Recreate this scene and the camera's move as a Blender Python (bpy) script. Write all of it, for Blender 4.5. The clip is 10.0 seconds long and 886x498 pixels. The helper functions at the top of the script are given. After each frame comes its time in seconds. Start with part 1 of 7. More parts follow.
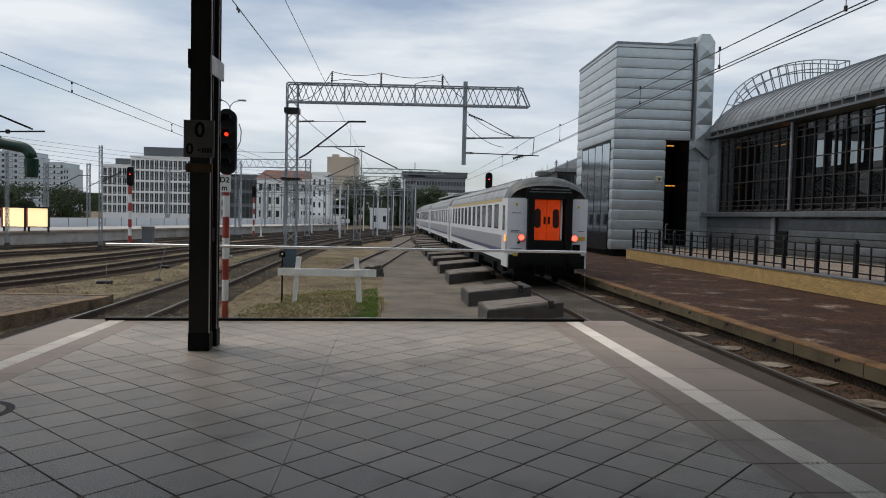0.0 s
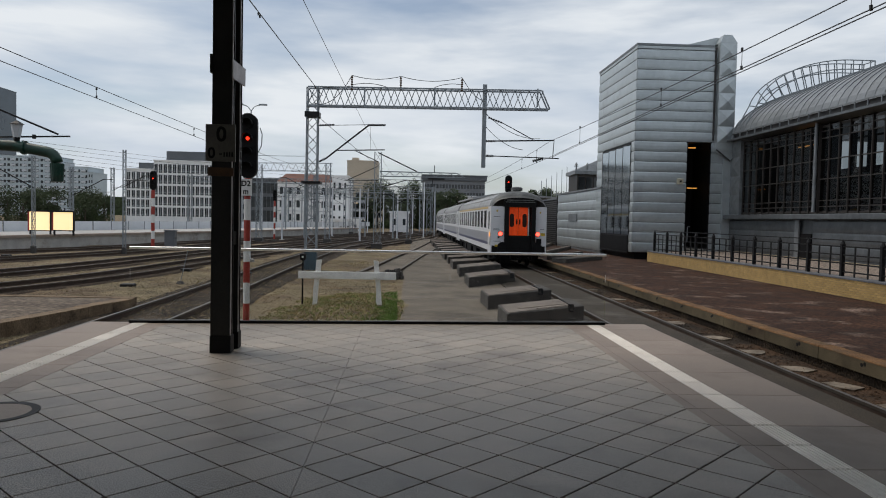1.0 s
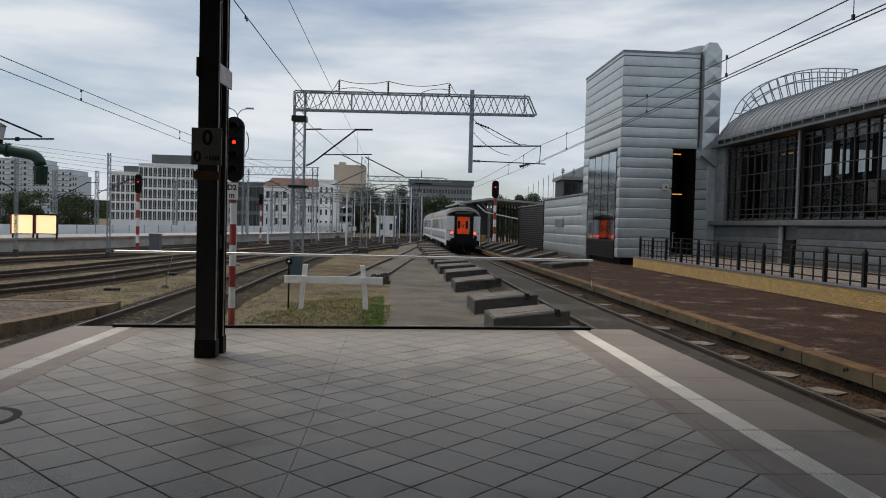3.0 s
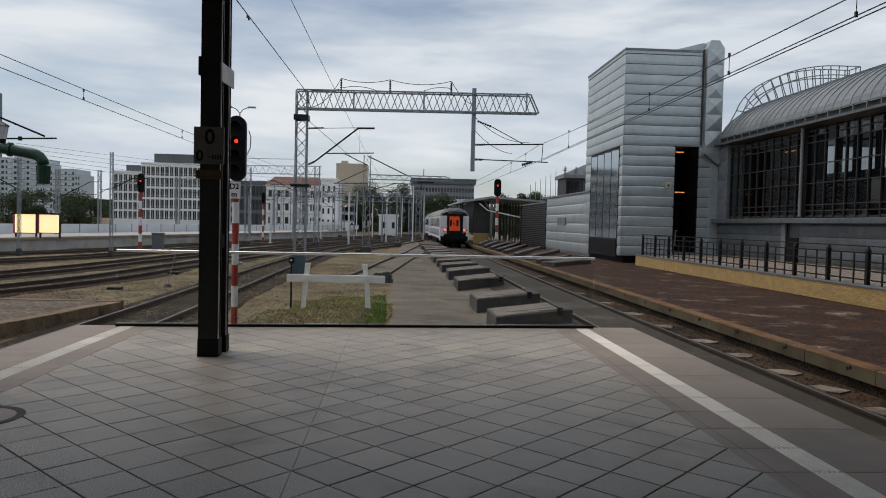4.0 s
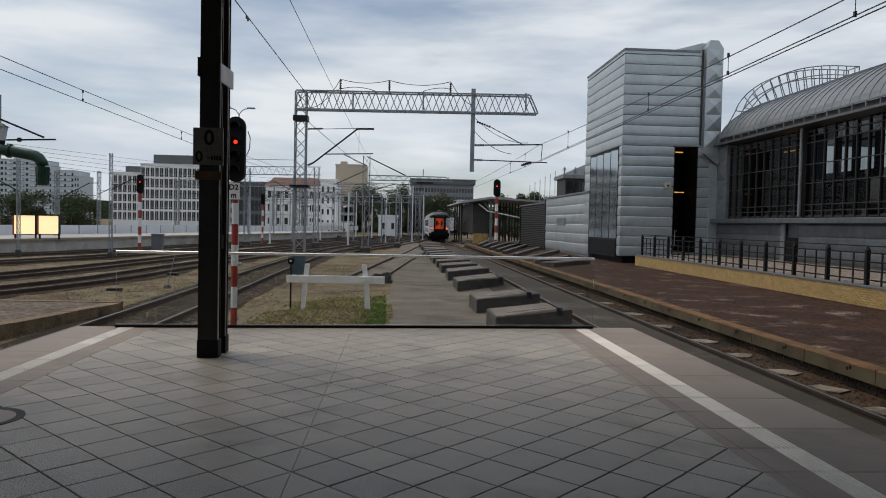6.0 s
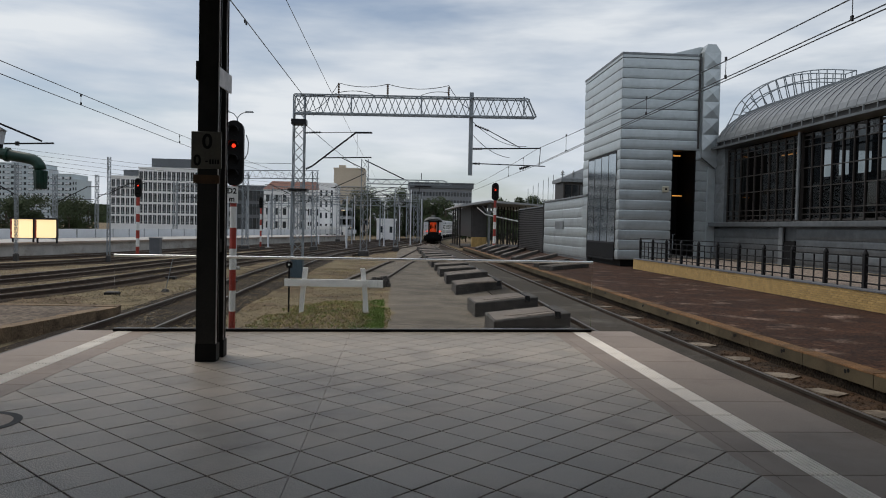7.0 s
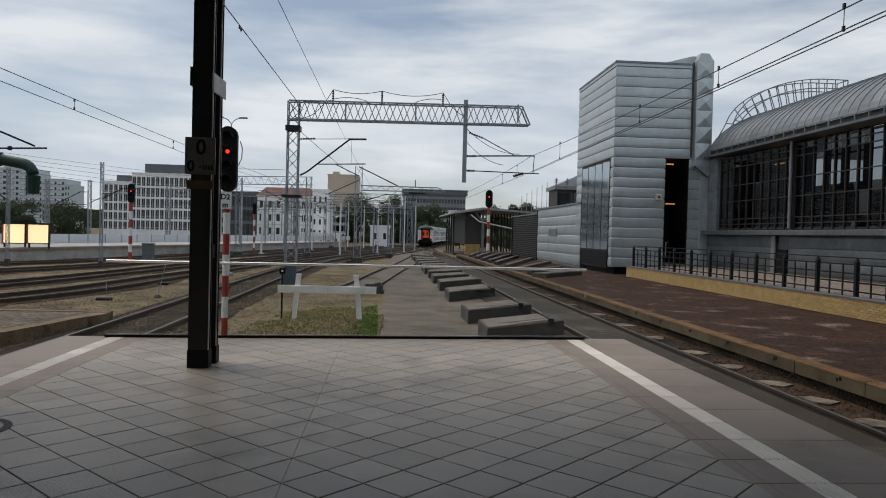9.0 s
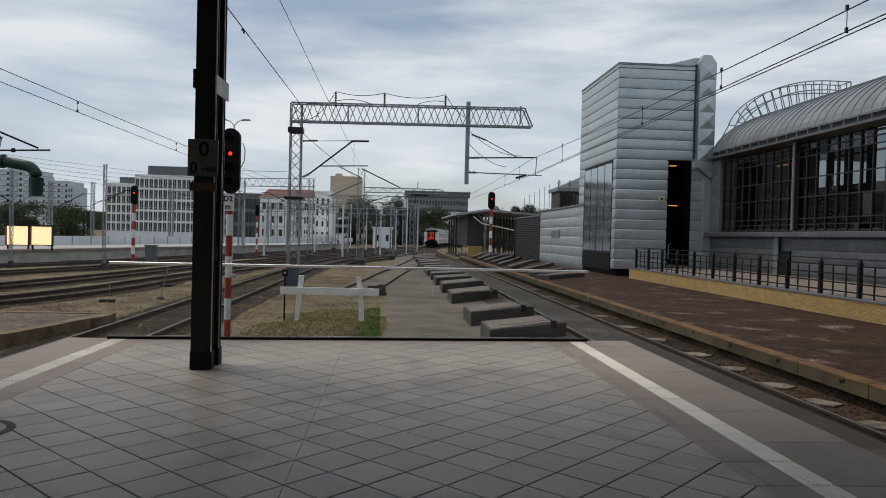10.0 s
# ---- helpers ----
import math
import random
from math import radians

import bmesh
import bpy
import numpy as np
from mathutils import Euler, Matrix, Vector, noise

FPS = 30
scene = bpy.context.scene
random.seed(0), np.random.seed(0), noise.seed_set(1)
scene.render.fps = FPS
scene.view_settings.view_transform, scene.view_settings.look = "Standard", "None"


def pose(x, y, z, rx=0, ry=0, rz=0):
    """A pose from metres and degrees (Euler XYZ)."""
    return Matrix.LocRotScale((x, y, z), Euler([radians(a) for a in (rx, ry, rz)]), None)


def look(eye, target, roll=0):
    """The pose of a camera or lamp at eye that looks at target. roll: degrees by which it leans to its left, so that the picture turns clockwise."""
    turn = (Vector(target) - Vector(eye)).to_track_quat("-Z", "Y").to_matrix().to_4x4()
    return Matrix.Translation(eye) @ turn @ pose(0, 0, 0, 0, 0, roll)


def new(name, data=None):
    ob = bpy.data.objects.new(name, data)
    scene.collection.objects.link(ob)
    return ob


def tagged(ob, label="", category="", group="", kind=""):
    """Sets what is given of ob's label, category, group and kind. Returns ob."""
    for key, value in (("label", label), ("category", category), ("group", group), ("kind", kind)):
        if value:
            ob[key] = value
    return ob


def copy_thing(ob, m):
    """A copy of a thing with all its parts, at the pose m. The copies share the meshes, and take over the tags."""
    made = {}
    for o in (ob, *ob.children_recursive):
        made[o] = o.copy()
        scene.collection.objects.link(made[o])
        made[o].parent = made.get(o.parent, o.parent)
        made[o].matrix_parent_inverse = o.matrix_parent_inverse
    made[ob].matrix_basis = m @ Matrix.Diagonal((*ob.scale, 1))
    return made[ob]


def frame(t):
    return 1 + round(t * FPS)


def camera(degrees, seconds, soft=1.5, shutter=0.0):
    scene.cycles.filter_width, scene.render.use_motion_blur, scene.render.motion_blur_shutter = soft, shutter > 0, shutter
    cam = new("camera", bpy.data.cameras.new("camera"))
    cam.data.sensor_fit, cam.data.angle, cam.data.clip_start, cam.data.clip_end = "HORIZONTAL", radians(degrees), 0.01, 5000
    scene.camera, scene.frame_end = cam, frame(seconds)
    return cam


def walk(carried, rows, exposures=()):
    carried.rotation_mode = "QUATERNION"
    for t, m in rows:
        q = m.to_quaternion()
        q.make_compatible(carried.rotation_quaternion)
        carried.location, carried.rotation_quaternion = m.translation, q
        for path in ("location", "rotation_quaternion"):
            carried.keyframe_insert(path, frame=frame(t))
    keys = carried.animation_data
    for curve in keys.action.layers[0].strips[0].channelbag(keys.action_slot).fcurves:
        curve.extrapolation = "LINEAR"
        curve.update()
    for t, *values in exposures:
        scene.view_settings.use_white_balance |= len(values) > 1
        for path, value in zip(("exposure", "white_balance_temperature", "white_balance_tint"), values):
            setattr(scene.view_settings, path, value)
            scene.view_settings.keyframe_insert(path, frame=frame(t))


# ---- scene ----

from collections import defaultdict

# ---------- camera ----------
cam = camera(62.53, 10.0, soft=1.0)
walk(cam, [
    (0.0, pose(0, 0, 1.535, 87.472, -1.337, -4.207)),
    (0.5, pose(0, 0, 1.535, 87.665, -1.220, -3.505)),
    (1.0, pose(0, 0, 1.535, 87.673, -1.233, -2.669)),
    (1.5, pose(0, 0, 1.535, 87.733, -1.395, -3.020)),
    (2.0, pose(0, 0, 1.535, 87.949, -1.358, -3.141)),
    (2.5, pose(0, 0, 1.535, 88.121, -1.509, -3.764)),
    (4.0, pose(0, 0, 1.535, 87.959, -1.360, -3.521)),
    (4.5, pose(0, 0, 1.535, 87.979, -1.331, -3.565)),
    (5.0, pose(0, 0, 1.535, 87.858, -1.238, -3.665)),
    (5.5, pose(0, 0, 1.535, 87.921, -1.240, -3.539)),
    (7.0, pose(0, 0, 1.535, 88.286, -1.229, -3.699)),
    (7.5, pose(0, 0, 1.535, 88.547, -1.075, -3.761)),
    (8.0, pose(0, 0, 1.535, 88.701, -1.271, -3.630)),
    (8.5, pose(0, 0, 1.535, 88.791, -1.311, -3.966)),
    (9.0, pose(0, 0, 1.535, 88.839, -1.485, -4.190)),
    (9.5, pose(0, 0, 1.535, 88.848, -1.531, -4.172)),
    (10.0, pose(0, 0, 1.535, 88.975, -1.476, -3.994)),
], exposures=[(0, 0.14), (1, 0.07), (2.5, 0.03), (5, 0.03), (10, 0.01)])

# ---------- light ----------
world = bpy.data.worlds.new("overcast_sky")
scene.world = world
world.use_nodes = True
nt = world.node_tree
bg = nt.nodes["Background"]
sky = nt.nodes.new("ShaderNodeTexSky")
sky.sky_type, sky.sun_disc = 'NISHITA', False
sky.sun_elevation, sky.sun_rotation = radians(56), radians(-63)
sky_gain = nt.nodes.new("ShaderNodeMix")
sky_gain.data_type, sky_gain.blend_type = 'RGBA', 'MULTIPLY'
sky_gain.inputs[0].default_value = 1.0
sky_gain.inputs[7].default_value = (0.9, 0.9, 0.9, 1)
nt.links.new(sky.outputs[0], sky_gain.inputs[6])
co = nt.nodes.new("ShaderNodeTexCoord")
squash = nt.nodes.new("ShaderNodeMapping")
squash.inputs["Scale"].default_value = (1.0, 1.0, 5.0)
nt.links.new(co.outputs["Generated"], squash.inputs[0])
cloud = nt.nodes.new("ShaderNodeTexNoise")
cloud.inputs["Scale"].default_value, cloud.inputs["Detail"].default_value = 2.3, 6
cloud.inputs["Roughness"].default_value = 0.52
nt.links.new(squash.outputs[0], cloud.inputs["Vector"])
cover = nt.nodes.new("ShaderNodeValToRGB")
cover.color_ramp.elements[0].position, cover.color_ramp.elements[0].color = 0.37, (0.30, 0.30, 0.30, 1)
cover.color_ramp.elements[1].position, cover.color_ramp.elements[1].color = 0.56, (1, 1, 1, 1)
nt.links.new(cloud.outputs[0], cover.inputs[0])
tone = nt.nodes.new("ShaderNodeTexNoise")
tone.inputs["Scale"].default_value, tone.inputs["Detail"].default_value = 3.4, 5
nt.links.new(squash.outputs[0], tone.inputs["Vector"])
grey = nt.nodes.new("ShaderNodeValToRGB")
grey.color_ramp.elements[0].position, grey.color_ramp.elements[0].color = 0.30, (5.1, 5.9, 7.0, 1)
grey.color_ramp.elements[1].position, grey.color_ramp.elements[1].color = 0.64, (8.15, 8.55, 8.95, 1)
nt.links.new(tone.outputs[0], grey.inputs[0])
over = nt.nodes.new("ShaderNodeMix")
over.data_type = 'RGBA'
nt.links.new(cover.outputs[0], over.inputs[0])
nt.links.new(sky_gain.outputs[2], over.inputs[6])
nt.links.new(grey.outputs[0], over.inputs[7])
nt.links.new(over.outputs[2], bg.inputs[0])
bg.inputs[1].default_value = 0.092
sun = new("sun", bpy.data.lights.new("sun", 'SUN'))
sun.data.energy, sun.data.angle, sun.data.color = 1.5, radians(40), (1.0, 0.90, 0.78)
sun.matrix_world = look((-25, 13, 42), (0, 0, 0))


# ---------- materials ----------
def surf(name, c, rough=0.7, metal=0.0, var=0.2, scale=2.0, fine=40.0, bump=0.15, rnd=0.0, stain=None, stain_at=0.58,
         glow=0.0, stretch=(1, 1, 1), where="Object", depth=0.01, spec=0.5, speck=0.0):
    m = bpy.data.materials.new(name)
    m.use_nodes = True
    t = m.node_tree
    b = t.nodes["Principled BSDF"]
    N, L = t.nodes.new, t.links.new
    if where == "Object":
        src = N("ShaderNodeTexCoord").outputs["Object"]
    else:
        src = N("ShaderNodeNewGeometry").outputs["Position"]
    mp = N("ShaderNodeMapping")
    mp.inputs["Scale"].default_value = stretch
    L(src, mp.inputs[0])
    n1 = N("ShaderNodeTexNoise")
    n1.inputs["Scale"].default_value, n1.inputs["Detail"].default_value = scale, 6
    n1.inputs["Roughness"].default_value = 0.6
    n2 = N("ShaderNodeTexNoise")
    n2.inputs["Scale"].default_value, n2.inputs["Detail"].default_value = fine, 3
    L(mp.outputs[0], n1.inputs["Vector"])
    L(mp.outputs[0], n2.inputs["Vector"])
    r1 = N("ShaderNodeMapRange")
    r1.inputs[1].default_value, r1.inputs[2].default_value = 0.3, 0.7
    r1.inputs[3].default_value, r1.inputs[4].default_value = 1 - var, 1 + var
    L(n1.outputs[0], r1.inputs[0])
    r2 = N("ShaderNodeMapRange")
    fv = var * 0.5 + speck
    r2.inputs[1].default_value, r2.inputs[2].default_value = 0.3, 0.7
    r2.inputs[3].default_value, r2.inputs[4].default_value = 1 - fv, 1 + fv
    L(n2.outputs[0], r2.inputs[0])
    mu = N("ShaderNodeMath")
    mu.operation = 'MULTIPLY'
    L(r1.outputs[0], mu.inputs[0])
    L(r2.outputs[0], mu.inputs[1])
    val = mu.outputs[0]
    if rnd:
        oi = N("ShaderNodeObjectInfo")
        r3 = N("ShaderNodeMapRange")
        r3.inputs[3].default_value, r3.inputs[4].default_value = 1 - rnd, 1 + rnd
        L(oi.outputs["Random"], r3.inputs[0])
        m3 = N("ShaderNodeMath")
        m3.operation = 'MULTIPLY'
        L(val, m3.inputs[0])
        L(r3.outputs[0], m3.inputs[1])
        val = m3.outputs[0]
    col = N("ShaderNodeRGB")
    col.outputs[0].default_value = (*c, 1)
    out = col.outputs[0]
    if stain:
        n3 = N("ShaderNodeTexNoise")
        n3.inputs["Scale"].default_value, n3.inputs["Detail"].default_value = scale * 0.6, 8
        n3.inputs["Roughness"].default_value = 0.65
        off = N("ShaderNodeMapping")
        off.inputs["Location"].default_value = (7.3, 3.1, 5.7)
        L(mp.outputs[0], off.inputs[0])
        L(off.outputs[0], n3.inputs["Vector"])
        r4 = N("ShaderNodeMapRange")
        r4.inputs[1].default_value, r4.inputs[2].default_value = stain_at - 0.06, stain_at + 0.08
        L(n3.outputs[0], r4.inputs[0])
        mx = N("ShaderNodeMix")
        mx.data_type = 'RGBA'
        L(r4.outputs[0], mx.inputs[0])
        L(out, mx.inputs[6])
        mx.inputs[7].default_value = (*stain, 1)
        out = mx.outputs[2]
    sc = N("ShaderNodeVectorMath")
    sc.operation = 'SCALE'
    L(out, sc.inputs[0])
    L(val, sc.inputs[3])
    L(sc.outputs[0], b.inputs["Base Color"])
    rr = N("ShaderNodeMapRange")
    rr.inputs[3].default_value, rr.inputs[4].default_value = max(0.02, rough - 0.1), min(1, rough + 0.1)
    L(n1.outputs[0], rr.inputs[0])
    L(rr.outputs[0], b.inputs["Roughness"])
    b.inputs["Metallic"].default_value = metal
    b.inputs["Specular IOR Level"].default_value = spec
    if bump:
        bp = N("ShaderNodeBump")
        bp.inputs["Strength"].default_value, bp.inputs["Distance"].default_value = bump, depth
        L(n2.outputs[0], bp.inputs["Height"])
        L(bp.outputs[0], b.inputs["Normal"])
    if glow:
        b.inputs["Emission Color"].default_value = (*c, 1)
        b.inputs["Emission Strength"].default_value = glow
    return m


def pane(name, tint, gloss=1.5):
    """Clear glass: lets the view through with a tint and mirrors at its surface."""
    m = bpy.data.materials.new(name)
    m.use_nodes = True
    t = m.node_tree
    t.nodes.remove(t.nodes["Principled BSDF"])
    tr = t.nodes.new("ShaderNodeBsdfTransparent")
    tr.inputs[0].default_value = (*tint, 1)
    gl = t.nodes.new("ShaderNodeBsdfGlossy")
    gl.inputs["Roughness"].default_value = 0.02
    fr = t.nodes.new("ShaderNodeFresnel")
    fr.inputs[0].default_value = gloss
    mx = t.nodes.new("ShaderNodeMixShader")
    t.links.new(fr.outputs[0], mx.inputs[0])
    t.links.new(tr.outputs[0], mx.inputs[1])
    t.links.new(gl.outputs[0], mx.inputs[2])
    t.links.new(mx.outputs[0], t.nodes["Material Output"].inputs[0])
    return m


TILE = surf("grey_granite_tile", (0.375, 0.328, 0.275), 0.46, var=0.14, scale=1.3, fine=120, bump=0.2, rnd=0.11, where="Position", depth=0.002,
            stain=(0.27, 0.232, 0.193), stain_at=0.57, speck=0.85, spec=0.42)
SLAB = surf("beige_edge_slab", (0.32, 0.262, 0.22), 0.6, var=0.10, scale=1.1, fine=140, bump=0.15, rnd=0.08, where="Position", depth=0.002, speck=0.2, stain=(0.25, 0.20, 0.167), spec=0.35)
TACT = surf("white_tactile_strip", (0.86, 0.81, 0.74), 0.6, var=0.08, scale=2.5, fine=120, bump=0.2, rnd=0.05, where="Position", stain=(0.68, 0.62, 0.55), stain_at=0.63, depth=0.003)
JOINT = surf("dark_joint_mortar", (0.026, 0.024, 0.022), 0.9, var=0.3, scale=3, spec=0.2)
CONC = surf("weathered_concrete", (0.27, 0.255, 0.23), 0.85, var=0.22, scale=1.5, fine=30, bump=0.3, stain=(0.15, 0.13, 0.11), speck=0.1)
DKCONC = surf("dark_weathered_concrete", (0.066, 0.061, 0.057), 0.8, var=0.3, scale=2.5, fine=45, bump=0.4, stain=(0.10, 0.09, 0.08), speck=0.25, spec=0.3)
TIMBER = surf("weathered_timber", (0.19, 0.155, 0.125), 0.8, var=0.35, scale=3, fine=25, bump=0.4, stretch=(1, 6, 6))
BALLAST = surf("ballast_ground", (0.19, 0.152, 0.092), 0.95, var=0.38, scale=0.8, fine=22, bump=0.9, stain=(0.14, 0.10, 0.062), stain_at=0.52, depth=0.05, speck=0.5, spec=0.2)
RUSTB = surf("rusty_track_ballast", (0.066, 0.048, 0.034), 0.95, var=0.4, scale=1.6, fine=20, bump=1.0, stain=(0.125, 0.10, 0.07), depth=0.06, speck=0.4, spec=0.2)
ASPH = surf("worn_asphalt_path", (0.15, 0.127, 0.10), 0.85, var=0.34, scale=0.8, fine=50, bump=0.5, stain=(0.085, 0.072, 0.056), stain_at=0.58, depth=0.012, speck=0.5, spec=0.25)
BRICKPAVE = surf("dark_red_worn_paving", (0.044, 0.0205, 0.0115), 0.85, var=0.5, scale=1.3, fine=16, bump=0.9, stain=(0.19, 0.135, 0.105), stain_at=0.615, depth=0.03, speck=0.5, spec=0.2)
COBBLE = surf("brown_cobble_paving", (0.125, 0.098, 0.075), 0.9, var=0.35, scale=2, fine=9, bump=0.9, depth=0.03, speck=0.35, stain=(0.2, 0.165, 0.13), spec=0.2)
KERB = surf("ochre_stained_kerb", (0.165, 0.088, 0.038), 0.8, var=0.4, scale=1.6, fine=60, bump=0.2, stain=(0.10, 0.068, 0.038), stain_at=0.54, speck=0.3, spec=0.2, where="Position", rnd=0.06)
STEEL = surf("galvanised_steel", (0.24, 0.265, 0.285), 0.55, 0.3, var=0.2, scale=2, fine=30, bump=0.1)
DKSTEEL = surf("dark_painted_steel", (0.010, 0.010, 0.011), 0.5, 0.0, var=0.3, scale=4, fine=50, bump=0.1, spec=0.25)
POLEP = surf("black_painted_column", (0.018, 0.017, 0.0155), 0.45, var=0.35, scale=3, fine=60, bump=0.12, stain=(0.022, 0.019, 0.016), spec=0.3)
# pale steel of the strap, and the glint painted along the column edges
FLANGE = surf("bare_flange_edge", (0.55, 0.52, 0.52), 0.45, 0.2, var=0.25, scale=6, fine=60)
RAIL = surf("rusty_rail", (0.075, 0.05, 0.037), 0.75, 0.3, var=0.3, scale=3, fine=60, bump=0.2)
RAILTOP = surf("polished_rail_head", (0.13, 0.112, 0.095), 0.45, 0.8, var=0.2, scale=1.5, fine=40, bump=0.03)
SLEEPER = surf("concrete_sleeper", (0.12, 0.105, 0.09), 0.9, var=0.3, scale=3, fine=35, bump=0.4)
WOODSLP = surf("sunken_pale_slab", (0.20, 0.165, 0.125), 0.9, var=0.35, scale=3, fine=35, bump=0.4, rnd=0.35, stain=(0.08, 0.06, 0.042), stain_at=0.52, where="Position")
WHITE = surf("white_painted_wood", (0.86, 0.84, 0.81), 0.6, var=0.10, scale=4, fine=40, bump=0.25, stain=(0.6, 0.55, 0.48), stain_at=0.67)
PWHITE = surf("white_paint", (0.72, 0.72, 0.70), 0.45, var=0.1, scale=4, fine=40)
PRED = surf("red_paint", (0.31, 0.035, 0.022), 0.5, var=0.2, scale=4, fine=40)
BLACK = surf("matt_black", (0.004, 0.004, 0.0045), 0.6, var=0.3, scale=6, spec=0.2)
GREYBOX = surf("grey_cabinet_paint", (0.11, 0.115, 0.125), 0.6, var=0.15, scale=3)
GREENP = surf("green_crane_paint", (0.007, 0.045, 0.029), 0.4, var=0.25, scale=4, fine=40, bump=0.1, stain=(0.02, 0.03, 0.02))
BLUEBASE = surf("blue_grey_mast_paint", (0.055, 0.085, 0.105), 0.6, var=0.25, scale=3)
CLAD = surf("zinc_cladding", (0.44, 0.478, 0.488), 0.38, 0.55, var=0.10, scale=0.7, fine=3.5, bump=0.18, rnd=0.08, depth=0.03, stain=(0.35, 0.372, 0.392), stain_at=0.62)
CLADD = surf("aged_zinc_cladding", (0.20, 0.215, 0.225), 0.5, 0.45, var=0.2, scale=1.2, fine=4, bump=0.2, rnd=0.08, depth=0.03)
ROOFZ = surf("zinc_roof_sheet", (0.225, 0.24, 0.25), 0.45, 0.5, var=0.15, scale=0.7, fine=8, bump=0.1, rnd=0.07)
LOUV = surf("dark_louvre_metal", (0.05, 0.047, 0.046), 0.5, 0.3, var=0.2, scale=2)
FRAMEB = surf("brown_window_frame", (0.036, 0.031, 0.028), 0.55, 0.2, var=0.2, scale=3)
# near-black colour holds the shade of unlit interiors
SHADEIN = surf("dark_interior", (0.006, 0.006, 0.007), 0.9, var=0.3, scale=1, spec=0.1)
DGLASS = surf("dark_window_glass", (0.012, 0.014, 0.016), 0.04, 0.0, var=0.2, scale=0.5, fine=2, bump=0.02, rnd=0.2, depth=0.05, spec=0.6)
YBRICK = surf("yellow_brick", (0.40, 0.27, 0.105), 0.85, var=0.2, scale=4, fine=50, bump=0.3, rnd=0.16)
MORTAR = surf("grey_mortar", (0.24, 0.2, 0.14), 0.9, var=0.2, scale=4)
GRASS = surf("short_green_grass", (0.12, 0.20, 0.04), 0.9, var=0.4, scale=3, fine=60, where="Position", bump=0, spec=0.2)
DRYG = surf("straw_coloured_grass", (0.36, 0.29, 0.14), 0.9, var=0.35, scale=3, fine=60, where="Position", bump=0, spec=0.2)
LEAF = surf("summer_leaves", (0.040, 0.056, 0.024), 0.7, var=0.5, scale=0.35, fine=3, bump=0, where="Position", spec=0.2)
BARK = surf("tree_bark", (0.06, 0.048, 0.035), 0.9, var=0.3, scale=3, fine=20, bump=0.5)
SKIRT = surf("dark_underframe", (0.006, 0.006, 0.0065), 0.8, var=0.4, scale=3, fine=20, spec=0.2)
TRAINW = surf("silver_white_coach_paint", (0.70, 0.71, 0.73), 0.32, var=0.05, scale=1.2, fine=9, bump=0.03, stain=(0.62, 0.625, 0.635), stain_at=0.62)
TRAING = surf("grey_coach_paint", (0.30, 0.31, 0.34), 0.35, var=0.08, scale=1.2, fine=9, bump=0.03)
TRAINB = surf("navy_coach_stripe", (0.075, 0.08, 0.15), 0.35, var=0.1, scale=2)
TRAINY = surf("yellow_class_stripe", (0.55, 0.40, 0.16), 0.4, var=0.1, scale=2)
TROOF = surf("grey_coach_roof", (0.27, 0.275, 0.28), 0.5, var=0.2, scale=1.0, fine=14, bump=0.06, stain=(0.17, 0.17, 0.17))
RUBBER = surf("black_rubber", (0.005, 0.005, 0.005), 0.7, var=0.2, scale=5, spec=0.2)
# emission stands for interior lamplight falling on the orange doors
ORANGE = surf("orange_gangway_door", (0.78, 0.062, 0.002), 0.4, var=0.2, scale=2.5, glow=0.22)
REDLAMP = surf("lit_red_lamp", (1.0, 0.08, 0.05), 0.3, var=0.0, bump=0, glow=3.2)
REDSIG = surf("lit_red_signal_lens", (1.0, 0.03, 0.01), 0.3, var=0.0, bump=0, glow=2.2)
ORLAMP = surf("lit_orange_lamp", (1.0, 0.33, 0.06), 0.3, var=0.0, bump=0, glow=1.2)
WARMLAMP = surf("warm_tube_light", (1.0, 0.42, 0.08), 0.3, var=0.0, bump=0, glow=0.8)
PANEL = surf("lit_warm_panel", (1.0, 0.73, 0.39), 0.5, var=0.06, scale=1.2, bump=0, glow=0.9)
TAG = surf("yellow_tag", (0.6, 0.42, 0.03), 0.5, var=0.1)
SIGNP = surf("weathered_sign_enamel", (0.105, 0.10, 0.083), 0.5, var=0.2, scale=5, fine=40)
RUSTY = surf("rust_brown_band", (0.075, 0.036, 0.014), 0.7, var=0.35, scale=8)
WIRE = surf("tarnished_wire", (0.05, 0.05, 0.05), 0.5, 0.5, var=0.1)
CLEAR = pane("clear_safety_glass", (0.975, 0.98, 0.975), 1.33)
SMOKED = pane("dirty_window_glass", (0.30, 0.32, 0.33), 1.45)
DARKBED = surf("oily_dark_ballast", (0.034, 0.025, 0.017), 0.95, var=0.45, scale=1.4, fine=20, bump=1.0, stain=(0.075, 0.054, 0.035), depth=0.06, speck=0.5, spec=0.2)
CHROME = surf("polished_rail_tube", (0.96, 0.96, 0.95), 0.38, 1.0, var=0.03, scale=3, bump=0)
LOWCLAD = surf("dark_zinc", (0.112, 0.122, 0.13), 0.45, 0.45, var=0.25, scale=1.2, fine=4, bump=0.2, rnd=0.1, depth=0.03)
DULLHEAD = surf("rust_dulled_rail_head", (0.13, 0.105, 0.085), 0.5, 0.5, var=0.25, scale=1.5, fine=40, bump=0.1)
SANDBED = surf("brown_yard_ballast", (0.042, 0.029, 0.019), 0.95, var=0.45, scale=1.2, fine=20, bump=1.0, stain=(0.13, 0.095, 0.058), stain_at=0.60, depth=0.06, speck=0.45, spec=0.2)
